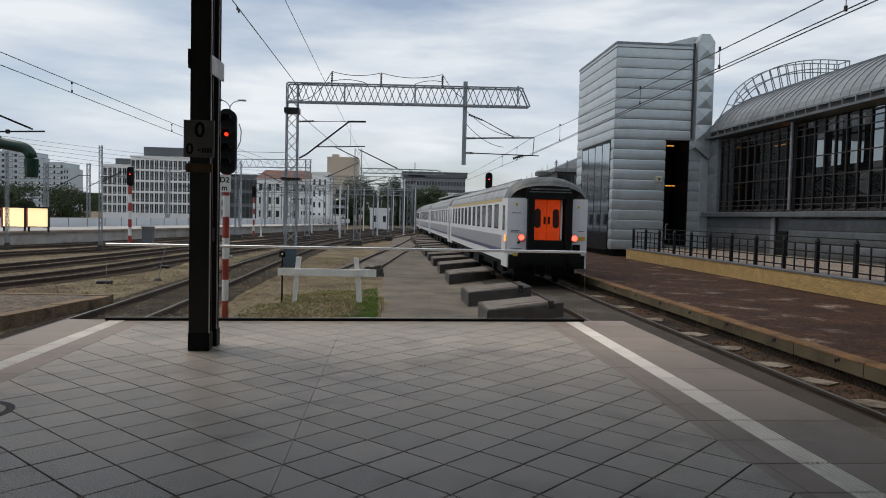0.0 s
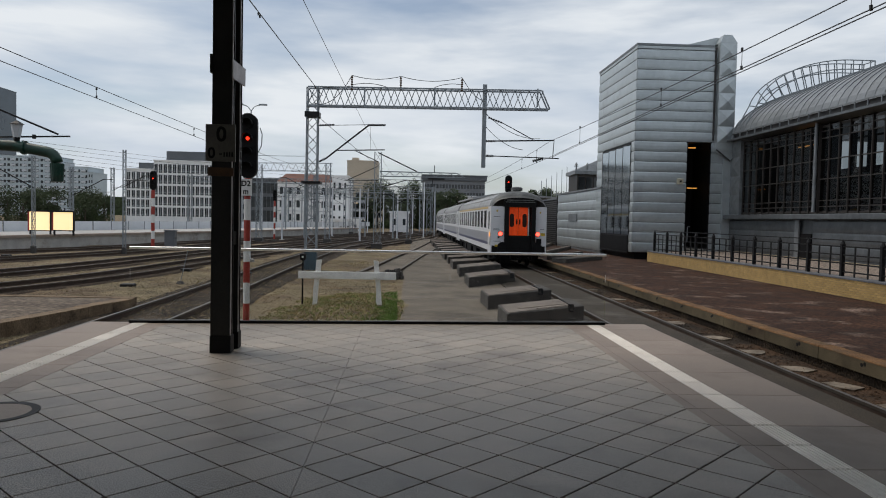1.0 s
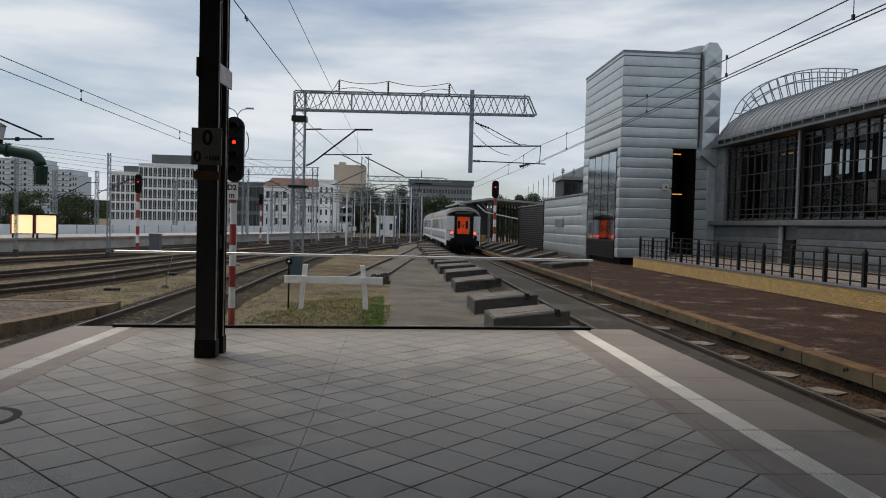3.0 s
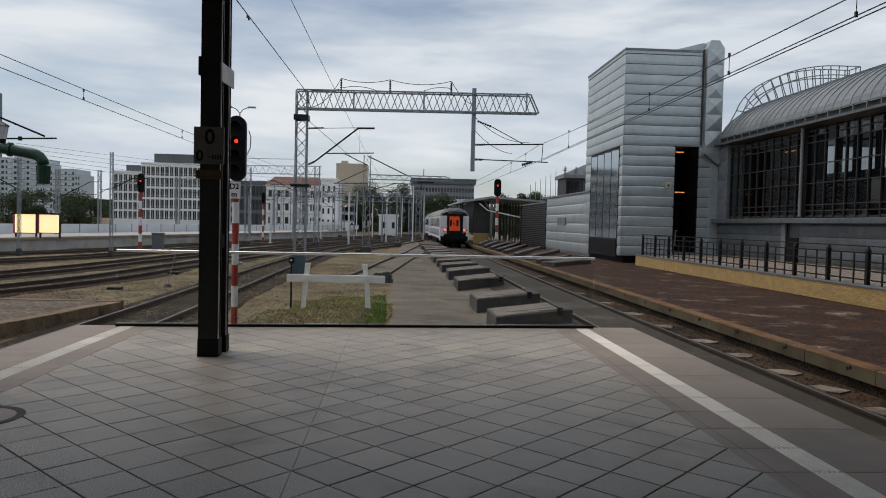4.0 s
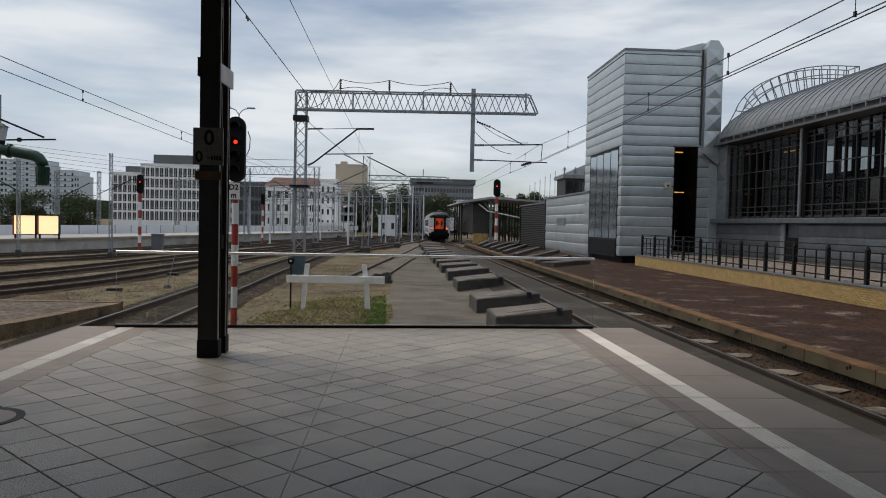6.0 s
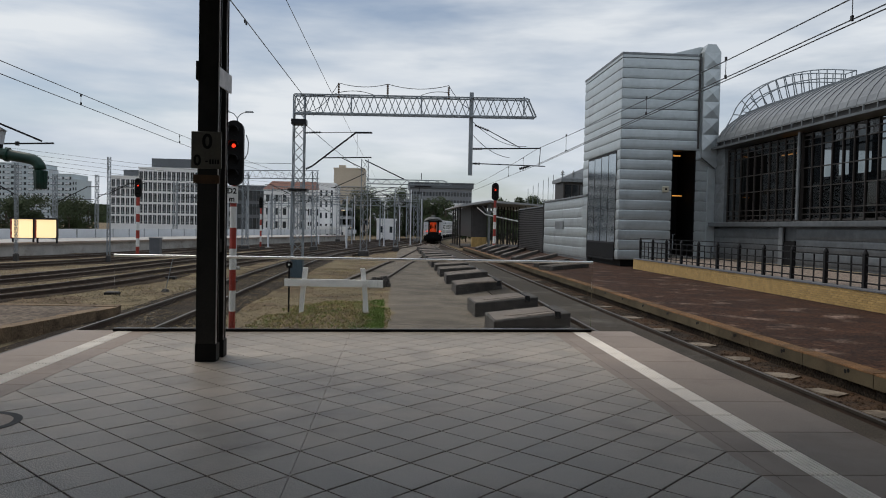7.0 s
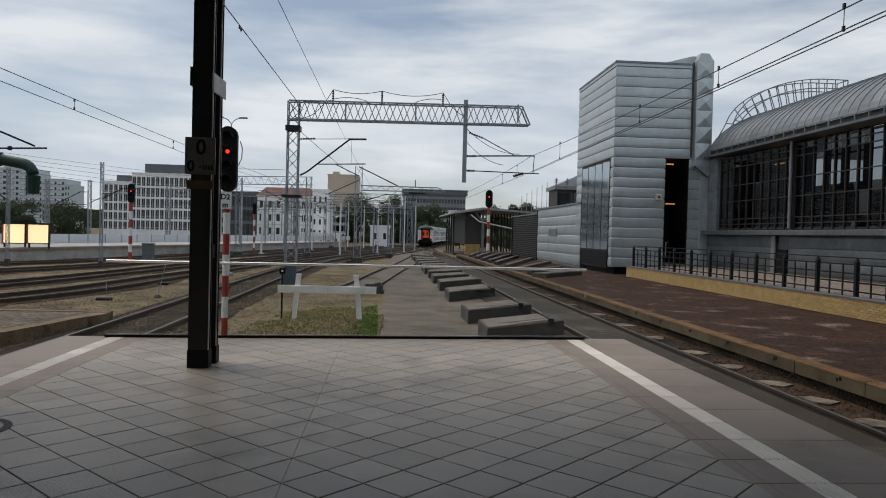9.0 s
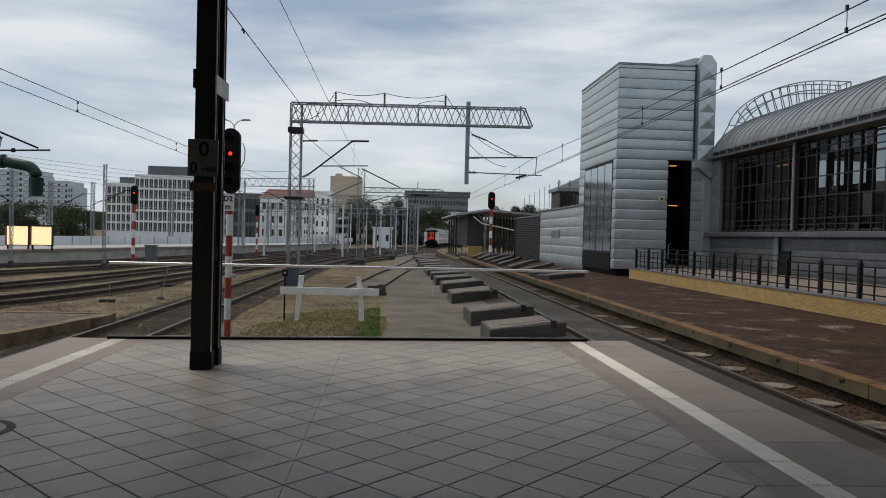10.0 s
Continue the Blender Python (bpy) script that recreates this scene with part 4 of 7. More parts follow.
# ---------- clad lift tower ----------
def cushion(p, q, z0, z1, bulge):
    """A padded horizontal cladding panel between plan points p and q, bulging to the left of p->q... outward."""
    P, Q = Vector(p), Vector(q)
    d = (Q - P).normalized()
    n = Vector((d.y, -d.x))
    hh = z1 - z0
    prof = [(0, z0), (bulge * .6, z0 + .03 * hh), (bulge, z0 + .25 * hh), (bulge * 1.05, z0 + .55 * hh), (bulge * .75, z0 + .85 * hh), (bulge * .25, z1 - .02), (0, z1 - .012)]
    vs = [((e + n * o).x, (e + n * o).y, z) for e in (P, Q) for o, z in prof]
    m = len(prof)
    return Shape().add(vs, [(i, m + i, m + i + 1, i + 1) for i in range(m - 1)] + [tuple(range(m)), tuple(range(2 * m - 1, m - 1, -1)), (0, m - 1, 2 * m - 1, m)])


TX0, TX1, TY0, TY1, TZ = 14.2, 20.3, 45.8, 54.9, 12.75
lift = thing("lift_tower", "tall lift tower clad in grey padded zinc panels", "lift tower")
lift.matrix_basis = TERRACE
part("core", Shape().box((TX0 + 0.08, TY0 + 0.08, -0.1), (17.55, TY1, TZ - 0.05)).box((19.1, TY0 + 0.08, -0.1), (TX1 - 0.1, TY1, TZ - 0.05)).box((17.55, TY0 + 0.08, 6.95), (19.1, TY1, TZ - 0.05)).box((17.55, 49, -0.1), (19.1, TY1, 6.95)), CLADD, lift)
part("plinth", Shape().box((TX0 + 0.3, TY0 + 0.4, -0.745), (TX1, TY1, -0.1)), BLACK, lift, "dark recessed plinth")
nrow = 20
hz = 0.642
for k in range(nrow):
    z0, z1 = -0.29 + k * hz, -0.29 + (k + 1) * hz
    if z1 < 7.1:
        spans = [((TX0, TY0), (17.55, TY0)), ((19.1, TY0), (TX1, TY0)), ((TX0, TY1), (TX0, 53.4))]
        spans.append(((TX0, 46.45), (TX0, TY0)))
    else:
        spans = [((TX0, TY0), (TX1, TY0)), ((TX0, TY1), (TX0, TY0))]
    for p, q_ in spans:
        part("cladding_panel", cushion(p, q_, z0 + 0.006, z1, 0.042), CLAD, lift, smooth=False)
part("top_trim", Shape().box((TX0 - 0.05, TY0 - 0.06, 12.56), (TX1, TY0 + 0.06, TZ - 0.004)).box((TX0 - 0.05, TY0 + 0.06, 12.56), (TX0 + 0.06, TY1, TZ - 0.004)), CLAD, lift)
part("roof_edge", Shape().box((TX0 - 0.08, TY0 - 0.1, TZ), (19.0, TY0 + 0.3, TZ + 0.13)).box((TX0 - 0.08, TY0 + 0.3, TZ), (TX0 + 0.3, TY1, TZ + 0.13)), CLADD, lift, "dark flashing along the roof edge")
part("roof_slope", Shape().add([(17.0, TY0 + 0.4, TZ + 0.1), (19.3, TY0 + 0.4, TZ + 0.72), (20.3, TY0 + 0.4, TZ + 0.72), (20.3, TY0 + 0.4, TZ), (17.0, TY0 + 2, TZ + 0.1), (19.3, TY0 + 2, TZ + 0.72), (20.3, TY0 + 2, TZ + 0.72), (20.3, TY0 + 2, TZ)],
                               [(3, 2, 1, 0), (4, 5, 6, 7), (0, 1, 5, 4), (1, 2, 6, 5), (2, 3, 7, 6)]), CLAD, lift)
gw = part("glass_wall", Shape().box((TX0 + 0.072, 46.5, -0.35), (TX0 + 0.079, 53.35, 6.68)), BLACK, lift, "tall reflecting glass wall")
for y in (46.5, 48.2, 49.9, 51.6):
    part("pane", Shape().prism([(TX0 + 0.062, y + 0.03), (TX0 + 0.068, y + 0.03), (TX0 - 0.050, y + 1.67), (TX0 - 0.056, y + 1.67)], -0.35, 6.66), MIRRORG, gw)
for y in (46.5, 48.2, 49.9, 51.6, 53.3):
    part("mullion", Shape().box((TX0 - 0.07, y - 0.025, -0.35), (TX0 + 0.07, y + 0.025, 6.7)), DKSTEEL, gw)
for z in (-0.35, 0.75, 6.66):
    part("transom", Shape().box((TX0 - 0.082, 46.54, z - 0.05), (TX0 - 0.058, 53.26, z + 0.05)), DKSTEEL, gw)
part("kick_panel", Shape().box((TX0 - 0.078, 46.6, -0.28), (TX0 - 0.06, 53.2, 0.70)), BLACK, gw)
# recess back, sides and soffit coloured black for the shade inside
en = part("entrance", Shape().box((17.56, 48.6, -0.1), (19.08, 48.7, 6.9)), SHADEIN, lift, "open entrance recess with its shade painted black")
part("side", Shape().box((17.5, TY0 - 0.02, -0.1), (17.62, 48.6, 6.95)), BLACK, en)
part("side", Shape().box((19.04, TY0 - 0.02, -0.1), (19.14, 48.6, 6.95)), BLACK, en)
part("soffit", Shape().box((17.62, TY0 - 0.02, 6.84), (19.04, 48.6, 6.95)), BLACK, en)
part("floor", Shape().box((17.62, TY0 - 0.02, -0.1), (19.04, 48.6, -0.05)), CONC, en)
part("tube_light", Shape().box((17.75, 47.4, 6.56), (18.75, 47.5, 6.62)), WARMLAMP, en, "orange tube light")
part("tube_light", Shape().box((17.75, 47.4, 3.92), (18.9, 47.5, 3.97)), WARMLAMP, en, "orange tube light")
part("bright_slit", Shape().box((18.5, 48.55, 2.2), (18.62, 48.6, 2.9)), PWHITE, en)
part("handle", Shape().path([(17.75, TY0, 0.4), (17.75, TY0, 1.4), (17.9, TY0, 1.4)], 0.03), STEEL, en)
mb = part("meter_box", Shape().chamfer((16.94, TY0 - 0.26, 4.08), (17.30, TY0 - 0.04, 4.44), 0.03), PALEBOX, lift, "small pale yellow wall box")
part("dial", Shape().box((17.06, TY0 - 0.27, 4.2), (17.18, TY0 - 0.261, 4.32)), BLACK, mb)
DX0, DX1, DY = 19.3, 20.38, TY0 - 0.42
duct = part("duct", Shape().box((DX0, DY, 6.3), (DX1, TY0 - 0.02, TZ + 0.25)), CLAD, lift, "faceted zinc corner duct")
part("duct_cap", Shape().add([(DX0, DY, TZ + 0.25), (DX1, DY, TZ + 0.25), (DX1, TY0 + 0.5, TZ + 0.25), (DX0, TY0 + 0.5, TZ + 0.25), (DX0 + 0.3, DY + 0.2, TZ + 0.78), (DX1 - 0.25, DY + 0.2, TZ + 0.78), (DX1 - 0.25, TY0 + 0.4, TZ + 0.78), (DX0 + 0.3, TY0 + 0.4, TZ + 0.78)],
                             [(3, 2, 1, 0), (0, 1, 5, 4), (1, 2, 6, 5), (2, 3, 7, 6), (3, 0, 4, 7), (4, 5, 6, 7)]), CLAD, duct)
part("rain_pipe", Shape().box((DX0 - 0.16, TY0 - 0.12, 6.9), (DX0 - 0.06, TY0 - 0.02, TZ)), LOUV, duct, "dark pipe beside the duct")
part("cable", Shape().tube((DX1 + 0.05, TY0 - 0.1, 7.0), (DX1 + 0.05, TY0 - 0.1, TZ - 0.1), 0.03, 5), BLACK, duct)
fh = 1.04
for k in range(6):
    z0 = 6.72 + k * fh
    f = Shape()
    f.add([(DX0 + 0.01, DY - 0.002, z0), (DX1 - 0.01, DY - 0.002, z0), (DX1 - 0.01, DY - 0.002, z0 + fh), (DX0 + 0.01, DY - 0.002, z0 + fh), ((DX0 + DX1) / 2, DY - 0.16, z0 + fh / 2)], [(0, 1, 4), (1, 2, 4), (2, 3, 4), (3, 0, 4)])
    part("facet", f, CLAD, duct)
foot_o = [(DX0, 6.3), (DX1 - 0.2, 5.62), (DX1, 5.85), (DX1, 6.3)]
part("duct_foot", Shape().extrude(foot_o, DY, TY0 - 0.02), CLAD, duct)
part("foot_seam", Shape().bar((DX0 - 0.03, DY - 0.01, 6.30), (DX1 - 0.2, DY - 0.01, 5.60), 0.06, 0.07), LOUV, duct)
part("corner_panel", Shape().box((19.85, TY0 - 0.22, -0.1), (20.38, TY0 - 0.065, 5.75)), CLAD, duct, "smooth zinc corner panel")

# ---------- station hall ----------
HX = 20.45
hall = thing("station_hall", "long station hall with dark steel windows and zinc barrel roof", "building")
hall.matrix_basis = TERRACE
part("lower_wall", Shape().box((HX, -20, -0.06), (HX + 0.5, 45.7, 1.95)), LOWCLAD, hall)
for k in range(3):
    for a, b in ((-20, 12), (12, 24), (24, 36.0), (37.6, 45.7)):
        part("cladding_panel", cushion((HX, b - 0.02), (HX, a + 0.02), 0.05 + k * 0.62, 0.05 + (k + 1) * 0.62, 0.06), LOWCLAD, hall)
# flat black slab on the wall, coloured as the shade of a recess
part("niche", Shape().box((HX - 0.10, 36.05, -0.06), (HX - 0.02, 37.55, 1.2)), BLACK, hall, "black slab painted as a shaded wall recess")
part("niche_post", Shape().box((HX - 0.18, 37.1, -0.06), (HX - 0.1, 37.5, 1.9)), CLADD, hall)
part("sill", Shape().chamfer((HX - 0.5, -20, 1.95), (HX + 0.5, 46.0, 2.2), 0.03), LOWCLAD, hall, "projecting zinc sill")
bk = HX + 4.2
# gaps in this added back wall show sky in place of pane reflections
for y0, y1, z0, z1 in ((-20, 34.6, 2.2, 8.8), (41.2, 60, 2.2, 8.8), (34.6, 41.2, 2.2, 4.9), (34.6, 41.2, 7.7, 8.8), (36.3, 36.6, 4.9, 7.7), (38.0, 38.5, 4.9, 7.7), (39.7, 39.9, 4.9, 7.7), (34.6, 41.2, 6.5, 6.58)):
    part("back_wall", Shape().box((bk, y0, z0), (bk + 0.2, y1, z1)), SHADEIN, hall)
# hall floor and ceiling near-black too, shade put into the colour
part("floor_inside", Shape().box((HX + 0.5, -20, 1.9), (HX + 4.2, 45.7, 2.15)), SHADEIN, hall)
part("ceiling_inside", Shape().box((HX + 0.3, -20, 6.9), (HX + 1.2, 45.7, 6.97)), SHADEIN, hall)
gp = part("gable_pier", Shape().box((HX - 0.1, 44.3, 2.2), (HX + 1.5, 45.8, 7.0)), CLADD, hall)
for k in range(4):
    z0 = 2.25 + k * 1.18
    part("facet", Shape().add([(HX - 0.102, 45.78, z0), (HX - 0.102, 44.32, z0), (HX - 0.102, 44.32, z0 + 1.18), (HX - 0.102, 45.78, z0 + 1.18), (HX - 0.22, 45.05, z0 + 0.59)], [(0, 1, 4), (1, 2, 4), (2, 3, 4), (3, 0, 4)]), CLADD, gp)
bays = [44.2, 35.9, 27.5, 19.1, 10.7, 2.3]
for bi, (a, b) in enumerate(zip(bays, bays[1:])):
    wdw = part("window", Shape().box((HX + 0.12, b, 2.25), (HX + 0.16, a, 2.37)).box((HX + 0.12, b, 6.5), (HX + 0.16, a, 6.62)), FRAMEB, hall)
    nx = 10
    ys = [b + (a - b) * i / nx for i in range(nx + 1)]
    zs = [2.3, 2.58, 2.88, 3.95, 4.9, 5.98, 6.32, 6.6]
    for y in ys:
        part("mullion", Shape().box((HX + 0.05, y - 0.027, 2.2), (HX + 0.2, y + 0.027, 6.65)), FRAMEB, wdw)
    for z in zs[1:-1]:
        part("transom", Shape().box((HX + 0.075, b, z - 0.022), (HX + 0.175, a, z + 0.022)), FRAMEB, wdw)
    for i in range(nx):
        for k in range(len(zs) - 1):
            t_ = random.uniform(-0.006, 0.006)
            u_ = random.uniform(-0.006, 0.006)
            y0, y1, z0, z1 = ys[i] + 0.035, ys[i + 1] - 0.035, zs[k] + 0.022, zs[k + 1] - 0.022
            part("pane", Shape().add([(HX + 0.12 + t_, y0, z0), (HX + 0.12 - t_, y1, z0), (HX + 0.12 - t_ + u_, y1, z1), (HX + 0.12 + t_ + u_, y0, z1)], [(3, 2, 1, 0)]), SMOKED, wdw)
    part("downpipe", Shape().tube((HX - 0.12, b, 2.3), (HX - 0.12, b, 6.75), 0.085, 10), CLADD, hall)
    part("pier", Shape().box((HX - 0.02, b - 0.12, 2.2), (HX + 0.3, b + 0.12, 6.7)), FRAMEB, hall)
part("tube_light", Shape().box((HX + 1.2, 38.2, 5.95), (HX + 1.3, 40.0, 6.0)), WARMLAMP, hall, "orange tube light inside")
part("eave_gutter", Shape().box((HX - 0.55, -20, 6.80), (HX + 0.6, 45.6, 6.92)), LOWCLAD, hall, "dark zinc eaves gutter")
cxr, ax_, az_, zb = 30.6, 10.6, 3.75, 6.98


def roof_pt(a):
    return (cxr - ax_ * math.cos(a), zb + az_ * math.sin(a))


angs = [math.radians(3 + 87 * i / 14) for i in range(15)]
yj = 44.6
while yj > -10:
    s = Shape()
    pts = [roof_pt(a) for a in angs]
    for (x0, z0), (x1, z1) in zip(pts, pts[1:]):
        s.add([(x0, yj, z0), (x1, yj, z1), (x1, yj - 0.68, z1), (x0, yj - 0.68, z0)], [(0, 1, 2, 3)])
        s.add([(x0, yj, z0 + 0.05), (x1, yj, z1 + 0.05), (x1, yj - 0.04, z1 + 0.05), (x0, yj - 0.04, z0 + 0.05), (x0, yj, z0), (x1, yj, z1), (x1, yj - 0.04, z1), (x0, yj - 0.04, z0)], [(0, 1, 2, 3), (4, 5, 1, 0), (3, 2, 6, 7)])
    part("roof_sheet", s, ROOFZ, hall)
    yj -= 0.68
gable = Shape()
pts = [roof_pt(a) for a in angs]
gable.extrude(pts + [(cxr, zb), (pts[0][0], zb)], 44.62, 44.9)
part("gable", gable, CLADD, hall)
part("fascia", Shape().box((HX - 0.35, -10, 6.92), (HX - 0.2, 44.6, 7.20)), LOUV, hall, "dark recessed eaves band")
part("eaves_rail", Shape().bar((HX - 0.53, -10, 7.22), (HX - 0.53, 44.6, 7.22), 0.05, 0.06), CLADD, hall)
for k in range(40):
    y = 44.5 - k * 0.95
    part("eaves_bracket", Shape().box((HX - 0.56, y - 0.025, 6.92), (HX - 0.50, y + 0.025, 7.2)), CLADD, hall)
# roof walkway railing along the gable
rw = thing("roof_railing", "curved galvanised walkway railing on the barrel roof", "railing")
rw.matrix_basis = TERRACE
RCX, RAX, RAZ, RTOP = 26.6, 5.9, 3.4, 11.68


def hoop(x, drop):
    """Height of the railing's tubes over the gable."""
    if x < 20.78:
        return hoop(20.78, drop) - 1.9 * (20.78 - x)
    d = max(0.0, (RCX - x) / RAX)
    return RTOP - RAZ * (1 - math.sqrt(max(0.0, 1 - d * d))) - drop


def roof_z(x):
    return zb + az_ * math.sqrt(max(0.0, 1 - ((cxr - x) / ax_) ** 2))


for y in (44.4, 43.3):
    xs = [20.18 + 0.2 * i for i in range(40)]
    for drop in (0.0, 0.55):
        part("handrail", Shape().path([(x + 0.35 * drop * max(0, (RCX - x) / RAX), y, hoop(x, drop)) for x in xs], 0.035, 6), STEEL, rw)
    part("end_post", Shape().tube((27.98, y, roof_z(27.98)), (27.98, y, RTOP), 0.035, 6), STEEL, rw)
    for i in range(15):
        x = 20.28 + 0.53 * i
        part("upright", Shape().tube((x + 0.7 * max(0, (RCX - x) / RAX), y, max(7.1, roof_z(x + 0.7 * max(0, (RCX - x) / RAX)) - 0.02)), (x, y, hoop(x, 0)), 0.032, 6), STEEL, rw)
part("end_bar", Shape().tube((27.98, 43.3, RTOP), (27.98, 44.4, RTOP), 0.035, 6).tube((27.98, 43.3, RTOP - 0.55), (27.98, 44.4, RTOP - 0.55), 0.035, 6), STEEL, rw)


# ---------- panel wall, louvre wall, far canopy ----------
pw = thing("panel_wall", "grey padded zinc wall beside the lift tower", "wall")
pw.matrix_basis = TERRACE
part("core", Shape().box((14.2, 53.4, -1.4), (14.5, 69.3, 4.05)), CLADD, pw)
for k in range(6):
    for a, b in ((53.5, 61.4), (61.4, 69.2)):
        part("cladding_panel", cushion((14.2, b - 0.02), (14.2, a + 0.02), -0.55 + k * 0.77, -0.55 + (k + 1) * 0.77, 0.05), CLAD, pw)
part("coping", Shape().box((14.05, 53.4, 4.07), (14.6, 69.3, 4.2)), CLADD, pw)
part("hatch", Shape().box((14.08, 60.9, 1.6), (14.14, 64.0, 2.25)), CLADD, pw, "small grey wall hatch")
lw = thing("louvre_wall", "dark horizontal louvre wall", "wall")
lw.matrix_basis = TERRACE
part("core", Shape().box((14.3, 69.4, -1.4), (14.5, 83.8, 3.7)), BLACK, lw)
for k in range(22):
    z = -0.6 + k * 0.195
    part("slat", Shape().bar((14.22, 69.5, z), (14.22, 83.6, z), 0.05, 0.11), LOUV, lw)
part("post", Shape().box((14.12, 69.3, -0.8), (14.4, 69.6, 3.95)), DKSTEEL, lw)
part("post", Shape().box((14.12, 83.6, -0.8), (14.4, 83.9, 3.85)), DKSTEEL, lw)
part("cap", Shape().box((14.1, 69.6, 3.70), (14.5, 83.6, 3.80)), STEEL, lw)

# made-up dark slab covers bright ground where dark plants grow
structure("canopy_platform", Shape().prism([(7.9, 90), (17.5, 90), (17.5, 105), (7.8, 105)], -1.2, -0.76), DKCONC, "added dark slab standing for the plants under the far canopy")
shed = thing("platform_canopy", "old timber platform canopy with brick base", "canopy")
part("roof", Shape().add([(7.3, 84, 4.15), (10.8, 84, 4.75), (17.5, 84, 4.35), (17.5, 84, 4.15), (10.8, 84, 4.5), (7.3, 84, 3.98),
                          (7.0, 104, 4.15), (10.6, 104, 4.75), (17.5, 104, 4.35), (17.5, 104, 4.15), (10.6, 104, 4.5), (7.0, 104, 3.98)],
                         [(0, 1, 4, 5), (1, 2, 3, 4), (6, 11, 10, 7), (7, 10, 9, 8), (0, 6, 7, 1), (1, 7, 8, 2), (5, 4, 10, 11), (4, 3, 9, 10), (0, 5, 11, 6), (2, 8, 9, 3)]), CANOPY, shed, "grey low-pitched canopy roof")
part("fascia", Shape().bar((7.3, 83.95, 4.06), (10.8, 83.95, 4.64), 0.1, 0.25).bar((10.8, 83.95, 4.64), (17.5, 83.95, 4.26), 0.1, 0.22), CANOPY, shed)
part("gutter_pipe", Shape().path([(9.3, 83.8, 3.9), (10.3, 83.8, 3.1), (14.4, 83.8, 2.35)], 0.07, 6), PWHITE, shed, "pale rain pipe")
for x in (10.9, 16.0):
    p = part("post", Shape().box((x - 0.13, 85, -0.75), (x + 0.13, 85.26, 4.4)), CLADD, shed)
    for sgn in (-1, 1):
        part("bracket", Shape().bar((x + sgn * 0.1, 85.1, 3.2), (x + sgn * 0.9, 85.1, 4.25), 0.12, 0.14), CLADD, p)
for k in range(4):
    part("post", Shape().box((7.9 - 0.01 * k, 91 + 3.5 * k, -0.77), (8.1 - 0.01 * k, 91.2 + 3.5 * k, 4.1)), FRAMEB, shed)
wl = part("side_wall", Shape().box((9.0, 86, 0.45), (10.7, 86.2, 4.2)).box((8.9, 86.2, 0.45), (9.1, 104, 4.1)), LOUV, shed, "dark timber boarded wall")
part("brick_base", Shape().box((8.95, 85.9, -0.8), (10.7, 86.25, 0.45)), YBRICK, wl, "yellow brick wall base")
for k in range(4):
    part("buttress", Shape().box((8.95 + 0.55 * k, 85.8, -0.8), (9.07 + 0.55 * k, 85.9, 0.45)), YBRICK, wl)
for k in range(8):
    part("slat", Shape().box((12.9 + 0.38 * k, 92, -0.5), (13.05 + 0.38 * k, 92.1, 4.3)), LOUV, shed)
for k in range(9):
    part("back_post", Shape().box((11.2 + 0.78 * k, 103, -0.77), (11.32 + 0.78 * k, 103.12, 4.3)), LOUV, shed)
for z in (0.6, 2.4, 3.9):
    part("back_rail", Shape().box((11.1, 103.13, z), (17.5, 103.22, z + 0.12)), LOUV, shed)

old = thing("old_station_wing", "old station wing with dark windows and rooftop ornaments", "building")
part("wall", Shape().box((17.3, 75, -1), (40, 79, 6.5)), FRAMEB, old)
part("cornice", Shape().box((17.0, 74.7, 6.5), (40, 79.2, 6.85)), CLADD, old)
part("roof", Shape().add([(17.0, 74.7, 6.85), (40, 74.7, 6.85), (40, 79.2, 6.85), (17.0, 79.2, 6.85), (20.2, 76.3, 8.3), (40, 76.3, 8.3), (40, 77.6, 8.3), (20.2, 77.6, 8.3)], [(0, 1, 5, 4), (1, 2, 6, 5), (2, 3, 7, 6), (3, 0, 4, 7), (4, 5, 6, 7)]), CLADD, old)
for k in range(6):
    part("window", Shape().box((17.45 + k * 0.8, 74.93, 4.6), (18.1 + k * 0.8, 74.98, 6.2)), DGLASS, old)
for x in (17.15, 18.3, 19.45):
    o = part("ornament", Shape().tube((x, 74.9, 6.85), (x, 74.9, 7.4), 0.08, 6).tube((x, 74.9, 7.4), (x, 74.9, 7.7), 0.2, 8, 0.03).bar((x - 0.22, 74.9, 7.25), (x + 0.22, 74.9, 7.25), 0.06, 0.06), CLADD, old)

# ---------- left low platform, water crane ----------
structure("cobbled_platform", Shape().prism([(-30, -25), (-9.0, -25), (-8.25, 15.2), (-7.5, 19.7), (-30, 20.2)], -1.3, -0.75), COBBLE, "cobbled low platform end")
lk = thing("platform_kerb", "worn concrete kerb of the cobbled platform end", "kerb", kind="structure")
for k in range(8):
    y0, y1 = 11.7 + k, 12.7 + k
    f0, f1 = -8.03 + 0.1816 * (y0 - 15.3), -8.03 + 0.1816 * (y1 - 15.3)
    part("kerb_stone", Shape().prism([(f0 - 0.35, y0 + 0.01), (f0, y0 + 0.01), (f1, y1 - 0.01), (f1 - 0.35, y1 - 0.01)], -1.2, -0.735 + random.uniform(-0.01, 0.01)), GRIMEK, lk)
part("kerb_stone", Shape().prism([(-12, 19.75), (-7.3, 19.72), (-7.3, 20.0), (-12, 20.05)], -1.2, -0.735), GRIMEK, lk)
wc = thing("water_crane", "dark green cast iron water crane with curved spout", "water crane")
wy = 16.0
part("column", Shape().tube((-11.2, wy, -0.75), (-11.2, wy, 2.9), 0.17, 16), GREENP, wc)
